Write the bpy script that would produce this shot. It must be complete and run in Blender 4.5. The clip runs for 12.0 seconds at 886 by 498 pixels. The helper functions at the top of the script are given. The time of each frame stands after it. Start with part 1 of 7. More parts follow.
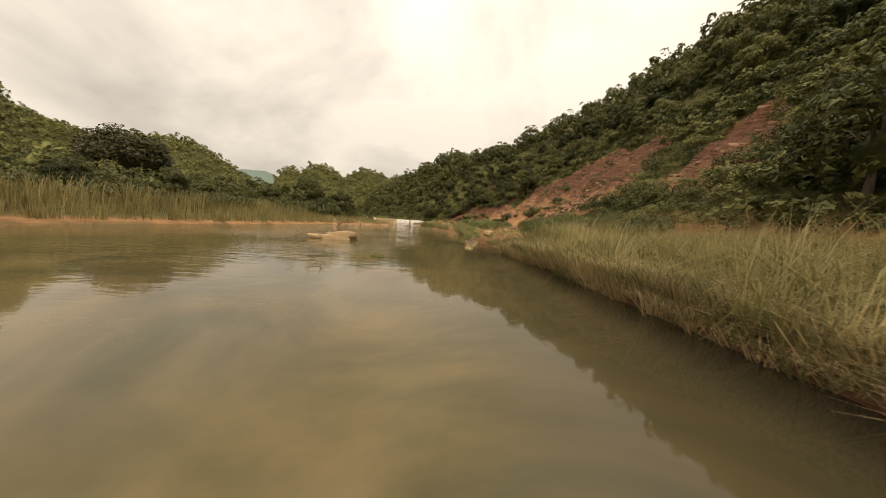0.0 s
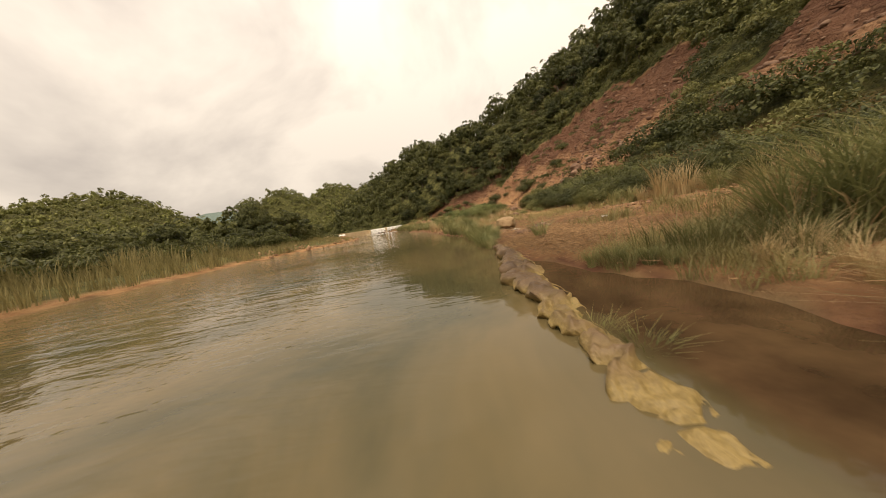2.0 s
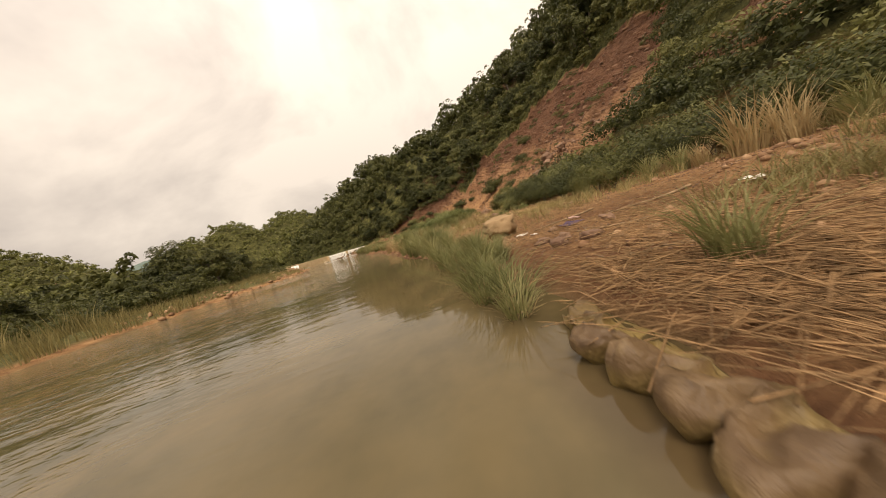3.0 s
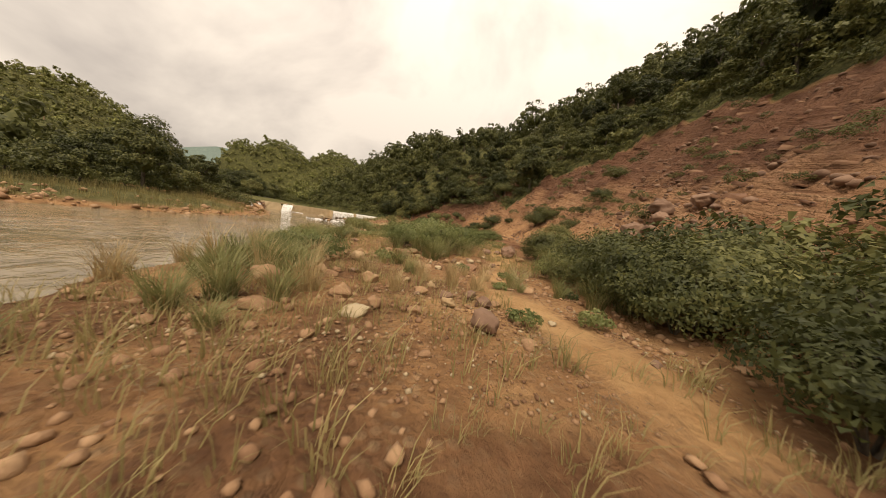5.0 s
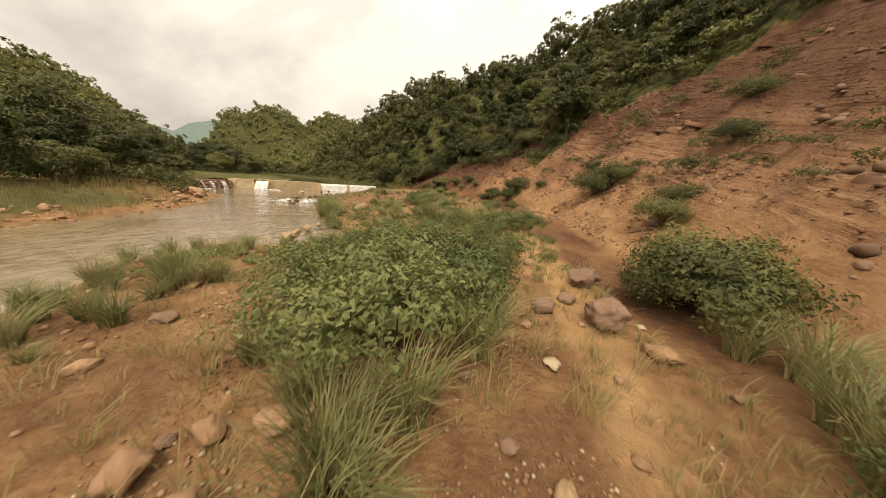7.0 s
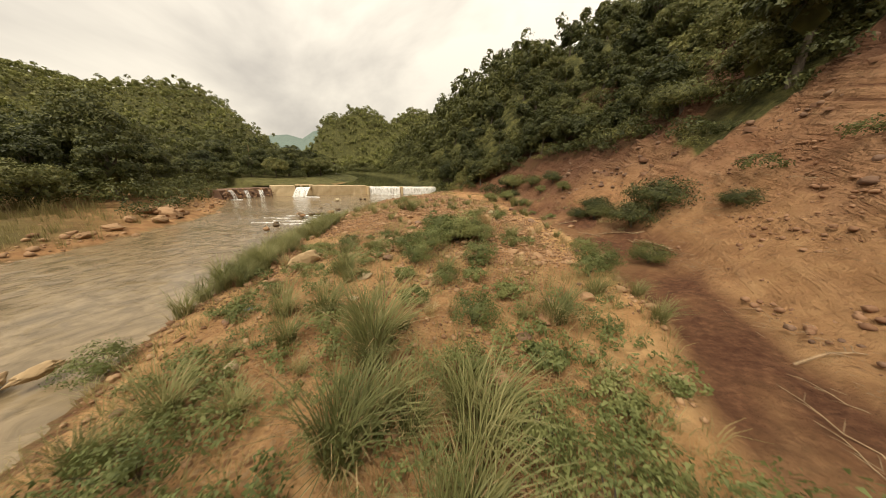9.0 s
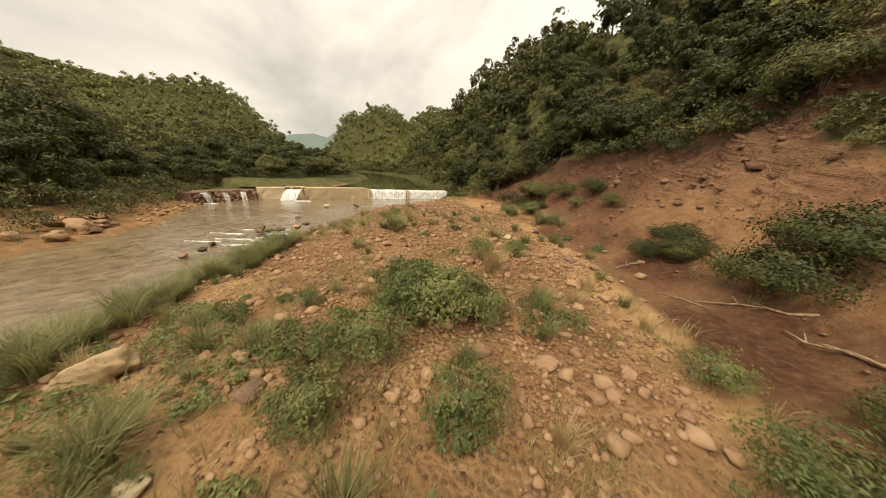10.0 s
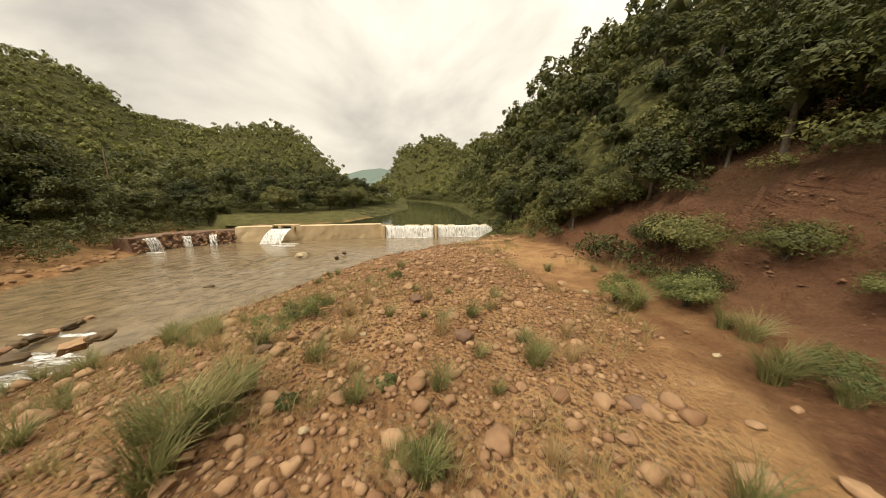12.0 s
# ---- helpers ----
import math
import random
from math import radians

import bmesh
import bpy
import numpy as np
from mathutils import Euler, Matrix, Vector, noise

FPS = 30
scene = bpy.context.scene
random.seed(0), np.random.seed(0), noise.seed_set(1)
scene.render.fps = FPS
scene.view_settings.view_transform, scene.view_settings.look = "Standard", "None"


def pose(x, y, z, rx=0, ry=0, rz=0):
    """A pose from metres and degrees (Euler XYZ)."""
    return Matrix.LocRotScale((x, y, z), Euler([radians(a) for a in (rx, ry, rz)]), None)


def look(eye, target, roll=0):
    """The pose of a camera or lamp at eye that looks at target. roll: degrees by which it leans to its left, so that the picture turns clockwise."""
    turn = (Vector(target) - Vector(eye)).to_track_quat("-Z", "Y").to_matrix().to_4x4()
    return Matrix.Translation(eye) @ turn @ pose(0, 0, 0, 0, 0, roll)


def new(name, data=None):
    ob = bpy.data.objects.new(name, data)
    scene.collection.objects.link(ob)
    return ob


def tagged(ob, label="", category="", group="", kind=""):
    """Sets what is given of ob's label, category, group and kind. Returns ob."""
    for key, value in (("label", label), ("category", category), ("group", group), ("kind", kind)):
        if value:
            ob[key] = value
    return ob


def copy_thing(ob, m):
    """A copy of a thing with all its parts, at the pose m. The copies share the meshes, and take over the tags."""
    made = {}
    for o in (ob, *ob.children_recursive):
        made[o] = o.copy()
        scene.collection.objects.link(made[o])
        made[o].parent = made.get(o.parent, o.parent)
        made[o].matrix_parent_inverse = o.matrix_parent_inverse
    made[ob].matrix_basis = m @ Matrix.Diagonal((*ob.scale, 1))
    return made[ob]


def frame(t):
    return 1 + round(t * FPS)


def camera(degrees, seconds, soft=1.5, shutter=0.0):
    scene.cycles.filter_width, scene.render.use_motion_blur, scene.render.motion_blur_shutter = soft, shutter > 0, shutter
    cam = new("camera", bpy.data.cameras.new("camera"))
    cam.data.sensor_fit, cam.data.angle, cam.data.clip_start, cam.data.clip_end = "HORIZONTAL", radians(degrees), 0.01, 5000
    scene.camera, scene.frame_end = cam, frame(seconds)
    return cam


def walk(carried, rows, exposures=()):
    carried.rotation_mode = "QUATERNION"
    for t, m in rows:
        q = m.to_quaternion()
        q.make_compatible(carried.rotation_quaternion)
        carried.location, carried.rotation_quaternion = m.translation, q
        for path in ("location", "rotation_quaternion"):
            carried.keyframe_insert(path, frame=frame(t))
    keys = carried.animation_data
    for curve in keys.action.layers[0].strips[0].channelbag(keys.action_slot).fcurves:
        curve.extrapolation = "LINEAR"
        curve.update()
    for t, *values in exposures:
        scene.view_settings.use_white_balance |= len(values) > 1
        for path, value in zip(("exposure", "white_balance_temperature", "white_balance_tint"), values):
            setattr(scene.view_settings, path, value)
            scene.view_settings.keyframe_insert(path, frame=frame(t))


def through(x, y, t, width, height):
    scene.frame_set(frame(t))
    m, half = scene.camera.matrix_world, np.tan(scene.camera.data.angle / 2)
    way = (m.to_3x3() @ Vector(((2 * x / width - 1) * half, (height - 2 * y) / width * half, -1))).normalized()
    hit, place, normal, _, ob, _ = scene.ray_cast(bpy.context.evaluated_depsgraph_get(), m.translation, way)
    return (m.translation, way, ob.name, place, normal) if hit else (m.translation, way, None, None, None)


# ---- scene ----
cam = camera(117.8, 12.0, soft=0.9, shutter=0.09)
PATH = [
    (0, (0.459, 0.465, 1.33), (0.407, 2.454, 1.134), 3.5),
    (0.5, (0.435, 3.839, 1.323), (0.361, 5.828, 1.122), 2.5),
    (1, (0.342, 7.149, 1.337), (0.261, 9.136, 1.131), 0.5),
    (1.5, (0.281, 10.46, 1.326), (0.241, 12.448, 1.112), -4.1),
    (2, (0.379, 13.794, 1.254), (0.419, 15.781, 1.033), -9.3),
    (2.5, (0.612, 17.145, 1.198), (0.753, 19.127, 0.977), -13.4),
    (3, (1.276, 20.462, 1.052), (1.552, 22.435, 0.874), -16.4),
    (3.5, (2.865, 23.951, 0.945), (3.135, 25.932, 0.881), -9.6),
    (3.7, (3.574, 25.238, 1.161), (3.801, 27.225, 1.135), -4.8),
    (5.3, (7.502, 36.215, 2.453), (7.573, 38.198, 2.207), 8.7),
    (5.5, (7.593, 37.284, 2.639), (7.667, 39.261, 2.347), 8.3),
    (6, (7.692, 40.088, 3.032), (7.768, 42.051, 2.656), 7.2),
    (6.5, (7.831, 43.119, 3.316), (7.887, 45.073, 2.89), 6.1),
    (6.7, (7.853, 44.34, 3.49), (7.891, 46.289, 3.043), 5.4),
    (8.3, (10.234, 57.447, 4.98), (9.829, 59.327, 4.429), 2.2),
    (8.5, (10.161, 58.971, 5.122), (9.693, 60.834, 4.565), 2.1),
    (9, (9.969, 62.865, 5.322), (9.361, 64.684, 4.756), 2.2),
    (9.5, (9.468, 66.787, 5.545), (8.788, 68.58, 4.974), 2.7),
    (10, (8.811, 70.731, 5.743), (8.08, 72.503, 5.171), 3.1),
    (10.5, (7.973, 74.653, 5.789), (7.163, 76.394, 5.228), 3.6),
    (11, (7.003, 78.4, 5.844), (6.101, 80.108, 5.326), 3.5),
    (11.5, (5.791, 82.283, 5.797), (4.793, 83.954, 5.338), 2.3),
    (12, (4.364, 86.029, 5.791), (3.241, 87.635, 5.392), 1.0),
]
walk(cam, [(t, look(eye, target, roll)) for t, eye, target, roll in PATH],
     exposures=[(0.0, 0.0, 7250, 12), (3.7, -0.03, 7300, 16), (5.5, -0.02, 7250, 14), (6.5, 0.2, 7150, 12), (9.0, 0.12, 7000, 9), (12.0, 0.12, 7000, 8)])

# ---------------------------------------------------------------- light
SUN_EL, SUN_AZ = 55.0, 190.0          # degrees; azimuth from +y towards +x
world = bpy.data.worlds.new("overcast_sky")
scene.world = world
world.use_nodes = True
wt = world.node_tree
wt.nodes.clear()


def wnode(kind, **props):
    n = wt.nodes.new(kind)
    for key, value in props.items():
        n.inputs[key.replace("_", " ")].default_value = value
    return n


w_sky = wt.nodes.new("ShaderNodeTexSky")
w_sky.sky_type, w_sky.sun_disc = "NISHITA", False
w_sky.sun_elevation, w_sky.sun_rotation = radians(SUN_EL), radians(SUN_AZ)
w_co = wt.nodes.new("ShaderNodeTexCoord")
w_map = wt.nodes.new("ShaderNodeMapping")
w_map.inputs["Scale"].default_value = (1.0, 1.0, 1.45)
w_big = wnode("ShaderNodeTexNoise", Scale=1.7, Detail=6.0, Roughness=0.52, Distortion=0.35)
w_ramp = wt.nodes.new("ShaderNodeValToRGB")
w_ramp.color_ramp.elements[0].position, w_ramp.color_ramp.elements[1].position = 0.38, 0.62
w_ramp.color_ramp.elements[0].color = (0.60, 0.56, 0.52, 1)
w_ramp.color_ramp.elements[1].color = (1.12, 1.05, 0.93, 1)
w_mul = wt.nodes.new("ShaderNodeMix")
w_mul.data_type = "RGBA"
w_mul.inputs["Factor"].default_value = 0.93
w_dim = wt.nodes.new("ShaderNodeMix")
w_dim.data_type, w_dim.blend_type = "RGBA", "MULTIPLY"
w_dim.inputs["Factor"].default_value = 1.0
w_dim.inputs["B"].default_value = (0.1, 0.1, 0.1, 1)
w_bg = wnode("ShaderNodeBackground", Strength=1.0)
w_out = wt.nodes.new("ShaderNodeOutputWorld")
wt.links.new(w_co.outputs["Generated"], w_map.inputs["Vector"])
wt.links.new(w_map.outputs["Vector"], w_big.inputs["Vector"])
wt.links.new(w_big.outputs["Fac"], w_ramp.inputs["Fac"])
wt.links.new(w_sky.outputs["Color"], w_dim.inputs["A"])
wt.links.new(w_dim.outputs["Result"], w_mul.inputs["A"])
wt.links.new(w_ramp.outputs["Color"], w_mul.inputs["B"])
# an overcast sky is brightest overhead
w_sep = wt.nodes.new("ShaderNodeSeparateXYZ")
w_sq = wt.nodes.new("ShaderNodeMath")
w_sq.operation = "POWER"
w_sq.inputs[1].default_value = 2.0
w_gain = wt.nodes.new("ShaderNodeMath")
w_gain.operation = "MULTIPLY_ADD"
w_gain.inputs[1].default_value, w_gain.inputs[2].default_value = 1.25, 0.80
wt.links.new(w_co.outputs["Generated"], w_sep.inputs["Vector"])
wt.links.new(w_sep.outputs["Z"], w_sq.inputs[0])
wt.links.new(w_sq.outputs[0], w_gain.inputs[0])
wt.links.new(w_gain.outputs[0], w_bg.inputs["Strength"])
wt.links.new(w_mul.outputs["Result"], w_bg.inputs["Color"])
wt.links.new(w_bg.outputs["Background"], w_out.inputs["Surface"])

sun_data = bpy.data.lights.new("sun", "SUN")
sun_data.energy, sun_data.angle, sun_data.color = 2.5, radians(22), (1.0, 0.94, 0.82)
sun = new("sun", sun_data)
sun.matrix_world = look((math.sin(radians(SUN_AZ)) * 50, math.cos(radians(SUN_AZ)) * 50, 50 * math.tan(radians(SUN_EL))), (0, 0, 0))

# ---------------------------------------------------------------- materials


class Nodes:
    """A small helper round one material's node tree."""

    def __init__(self, name):
        self.mat = bpy.data.materials.new(name)
        self.mat.use_nodes = True
        self.t = self.mat.node_tree
        self.bsdf = self.t.nodes["Principled BSDF"]
        self.co = self.t.nodes.new("ShaderNodeTexCoord").outputs["Object"]

    def node(self, kind, **values):
        n = self.t.nodes.new(kind)
        for key, value in values.items():
            n.inputs[key].default_value = value
        return n

    def link(self, a, b):
        self.t.links.new(a, b)

    def noise(self, scale, detail=4.0, rough=0.55, distortion=0.0, co=None, stretch=None):
        n = self.node("ShaderNodeTexNoise", Scale=scale, Detail=detail, Roughness=rough, Distortion=distortion)
        src = self.co if co is None else co
        if stretch:
            m = self.node("ShaderNodeMapping", Scale=stretch)
            self.link(src, m.inputs["Vector"])
            src = m.outputs["Vector"]
        self.link(src, n.inputs["Vector"])
        return n.outputs["Fac"]

    def ramp(self, fac, *stops):
        n = self.t.nodes.new("ShaderNodeValToRGB")
        el = n.color_ramp.elements
        while len(el) < len(stops):
            el.new(0.5)
        for e, (p, c) in zip(el, stops):
            e.position = p
            e.color = (*c, 1) if len(c) == 3 else c
        self.link(fac, n.inputs["Fac"])
        return n.outputs["Color"]

    def mix(self, fac, a, b, blend="MIX"):
        n = self.t.nodes.new("ShaderNodeMix")
        n.data_type, n.blend_type = "RGBA", blend
        for value, slot in ((fac, "Factor"), (a, "A"), (b, "B")):
            if isinstance(value, bpy.types.NodeSocket):
                self.link(value, n.inputs[slot])
            else:
                n.inputs[slot].default_value = value if slot == "Factor" or len(value) == 4 else (*value, 1)
        return n.outputs["Result"]

    def math(self, op, a, b=0.0):
        n = self.t.nodes.new("ShaderNodeMath")
        n.operation = op
        for value, slot in ((a, 0), (b, 1)):
            if isinstance(value, bpy.types.NodeSocket):
                self.link(value, n.inputs[slot])
            else:
                n.inputs[slot].default_value = value
        return n.outputs[0]

    def attr(self, name):
        n = self.t.nodes.new("ShaderNodeAttribute")
        n.attribute_name = name
        return n.outputs["Fac"]

    def bump(self, height, strength=0.5, distance=0.05):
        n = self.node("ShaderNodeBump", Strength=strength, Distance=distance)
        self.link(height, n.inputs["Height"])
        self.link(n.outputs["Normal"], self.bsdf.inputs["Normal"])

    def island(self):
        return self.t.nodes.new("ShaderNodeNewGeometry").outputs["Random Per Island"]

    def per_object(self):
        return self.t.nodes.new("ShaderNodeObjectInfo").outputs["Random"]

    def done(self, colour, rough=0.8, spec=0.3):
        if isinstance(colour, bpy.types.NodeSocket):
            self.link(colour, self.bsdf.inputs["Base Color"])
        else:
            self.bsdf.inputs["Base Color"].default_value = (*colour, 1)
        if isinstance(rough, bpy.types.NodeSocket):
            self.link(rough, self.bsdf.inputs["Roughness"])
        else:
            self.bsdf.inputs["Roughness"].default_value = rough
        self.bsdf.inputs["Specular IOR Level"].default_value = spec
        return self.mat


def leaf_material(name, dark, mid, light, through=0.25):
    n = Nodes(name)
    place = n.t.nodes.new("ShaderNodeNewGeometry").outputs["Position"]
    patch = n.ramp(n.noise(0.28, 3, 0.6, 0.0, place), (0.32, (0, 0, 0)), (0.68, (1, 1, 1)))
    clump = n.ramp(n.noise(1.9, 2, 0.5, 0.0, place), (0.38, (0, 0, 0)), (0.62, (1, 1, 1)))
    tint = n.math("ADD", n.math("ADD", n.math("MULTIPLY", n.island(), 0.24), n.math("MULTIPLY", clump, 0.20)), n.math("ADD", n.math("MULTIPLY", n.per_object(), 0.30), n.math("MULTIPLY", patch, 0.26)))
    colour = n.ramp(tint, (0.08, dark), (0.5, mid), (0.95, light))
    n.done(colour, 0.55, 0.25)
    tr = n.t.nodes.new("ShaderNodeBsdfTranslucent")
    n.link(colour, tr.inputs["Color"])
    ms = n.node("ShaderNodeMixShader", Fac=through)
    n.link(n.bsdf.outputs["BSDF"], ms.inputs[1])
    n.link(tr.outputs["BSDF"], ms.inputs[2])
    n.link(ms.outputs["Shader"], n.t.nodes["Material Output"].inputs["Surface"])
    return n.mat


leaf_dark = leaf_material("leaf_dark", (0.016, 0.022, 0.008), (0.068, 0.076, 0.023), (0.215, 0.205, 0.066), 0.25)
leaf_olive = leaf_material("leaf_olive", (0.040, 0.046, 0.015), (0.135, 0.138, 0.044), (0.290, 0.265, 0.095), 0.3)
leaf_bright = leaf_material("leaf_bright", (0.055, 0.072, 0.025), (0.160, 0.182, 0.062), (0.330, 0.325, 0.125), 0.35)
leaf_rust = leaf_material("leaf_rust", (0.020, 0.026, 0.010), (0.075, 0.070, 0.026), (0.300, 0.130, 0.060))
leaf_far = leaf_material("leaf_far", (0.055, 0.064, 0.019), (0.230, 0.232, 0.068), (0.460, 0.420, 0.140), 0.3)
grass_green = leaf_material("grass_green", (0.080, 0.094, 0.034), (0.215, 0.215, 0.082), (0.450, 0.405, 0.195), 0.4)
grass_dry = leaf_material("grass_dry", (0.250, 0.170, 0.085), (0.450, 0.330, 0.165), (0.640, 0.500, 0.290), 0.35)
grass_mixed = leaf_material("grass_mixed", (0.110, 0.098, 0.038), (0.270, 0.228, 0.094), (0.500, 0.395, 0.185), 0.4)

grass_bed = leaf_material("grass_bed", (0.042, 0.046, 0.017), (0.145, 0.140, 0.052), (0.360, 0.300, 0.135), 0.35)


def bark_material():
    n = Nodes("bark")
    f = n.noise(9.0, 5, 0.6, stretch=(1, 1, 0.25))
    n.bump(f, 0.6, 0.03)
    return n.done(n.ramp(f, (0.3, (0.045, 0.036, 0.027)), (0.7, (0.170, 0.140, 0.105))), 0.9, 0.1)


bark = bark_material()


def ground_material():
    n = Nodes("riverside_ground")
    big, mid, fine = n.noise(0.16, 4), n.noise(1.1, 5, 0.6), n.noise(9.0, 5, 0.65)
    grit = n.noise(42.0, 3, 0.7)
    soil = n.ramp(mid, (0.28, (0.215, 0.098, 0.043)), (0.50, (0.420, 0.218, 0.096)), (0.76, (0.600, 0.360, 0.170)))
    soil = n.mix(n.math("MULTIPLY", fine, 0.55), soil, (0.330, 0.205, 0.105))
    sand = n.ramp(mid, (0.3, (0.470, 0.262, 0.115)), (0.7, (0.650, 0.405, 0.195)))
    mud = n.ramp(n.noise(4.0, 6, 0.66), (0.3, (0.085, 0.036, 0.020)), (0.52, (0.150, 0.068, 0.037)), (0.72, (0.250, 0.125, 0.067)))
    # rock beds dip along the valley
    axes, tilt = n.t.nodes.new("ShaderNodeSeparateXYZ"), n.t.nodes.new("ShaderNodeCombineXYZ")
    n.link(n.co, axes.inputs["Vector"])
    n.link(n.math("MULTIPLY", axes.outputs["X"], 0.12), tilt.inputs["X"])
    n.link(n.math("MULTIPLY", axes.outputs["Y"], 0.15), tilt.inputs["Y"])
    n.link(n.math("SUBTRACT", n.math("MULTIPLY", axes.outputs["Z"], 4.0), n.math("MULTIPLY", axes.outputs["Y"], 0.9)), tilt.inputs["Z"])
    strata = n.noise(1.0, 6, 0.6, 0.30, co=tilt.outputs["Vector"])
    broken_beds = n.ramp(n.noise(0.42, 5, 0.65), (0.40, (0.22, 0.22, 0.22)), (0.58, (1, 1, 1)))
    rock = n.ramp(strata, (0.30, (0.150, 0.070, 0.038)), (0.43, (0.330, 0.172, 0.090)), (0.58, (0.440, 0.250, 0.135)), (0.74, (0.560, 0.365, 0.220)))
    rock = n.mix(n.math("SUBTRACT", 0.85, n.math("MULTIPLY", broken_beds, 0.85)), rock, n.ramp(n.noise(2.4, 6, 0.65), (0.3, (0.270, 0.138, 0.070)), (0.7, (0.470, 0.275, 0.150))))
    rock = n.mix(n.ramp(big, (0.45, (0, 0, 0)), (0.75, (0.75, 0.75, 0.75))), rock, (0.230, 0.105, 0.055))
    litter = n.ramp(n.noise(0.9, 6, 0.7), (0.34, (0.022, 0.026, 0.009)), (0.52, (0.085, 0.084, 0.028)), (0.68, (0.180, 0.165, 0.058)))
    field = n.ramp(n.noise(0.9, 4), (0.3, (0.055, 0.068, 0.022)), (0.7, (0.135, 0.140, 0.048)))
    bed = n.ramp(mid, (0.3, (0.120, 0.095, 0.045)), (0.7, (0.260, 0.190, 0.095)))
    vor = n.node("ShaderNodeTexVoronoi", Scale=7.5, Randomness=1.0)
    n.link(n.co, vor.inputs["Vector"])
    pick_ = n.t.nodes.new("ShaderNodeSeparateColor")
    n.link(vor.outputs["Color"], pick_.inputs["Color"])
    pebble = n.ramp(pick_.outputs["Red"], (0.1, (0.240, 0.128, 0.066)), (0.5, (0.340, 0.196, 0.100)), (0.95, (0.450, 0.300, 0.165)))
    dome = n.math("SUBTRACT", 0.62, vor.outputs["Distance"])
    stony = n.math("MULTIPLY", n.attr("cobble"), n.ramp(dome, (0.12, (0, 0, 0)), (0.24, (1, 1, 1))))
    c = n.mix(n.attr("sand"), soil, sand)
    c = n.mix(stony, c, pebble)
    c = n.mix(n.attr("grassy"), c, field)
    c = n.mix(n.attr("wood"), c, litter)
    # distance haze painted into the base colour of the farthest hills
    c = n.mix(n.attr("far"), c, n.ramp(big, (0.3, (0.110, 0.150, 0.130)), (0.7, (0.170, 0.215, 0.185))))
    c = n.mix(n.attr("scar"), c, rock)
    c = n.mix(n.math("MULTIPLY", n.attr("clay"), 0.88), c, n.ramp(fine, (0.3, (0.080, 0.034, 0.022)), (0.7, (0.170, 0.080, 0.048))))
    c = n.mix(n.attr("mud"), c, mud)
    c = n.mix(n.attr("bed"), c, bed)
    h = n.math("ADD", n.math("ADD", n.math("MULTIPLY", fine, 0.5), n.math("MULTIPLY", grit, 0.16)), n.math("MULTIPLY", n.math("MULTIPLY", n.math("MULTIPLY", strata, broken_beds), n.attr("scar")), 7.0))
    h = n.math("ADD", h, n.math("MULTIPLY", n.math("MULTIPLY", dome, n.attr("cobble")), 1.1))
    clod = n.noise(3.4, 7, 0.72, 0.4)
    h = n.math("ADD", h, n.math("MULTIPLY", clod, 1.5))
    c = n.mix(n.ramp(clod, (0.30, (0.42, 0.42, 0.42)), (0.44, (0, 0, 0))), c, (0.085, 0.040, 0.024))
    n.bump(h, 1.0, 0.2)
    return n.done(c, 0.92, 0.15)


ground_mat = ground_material()


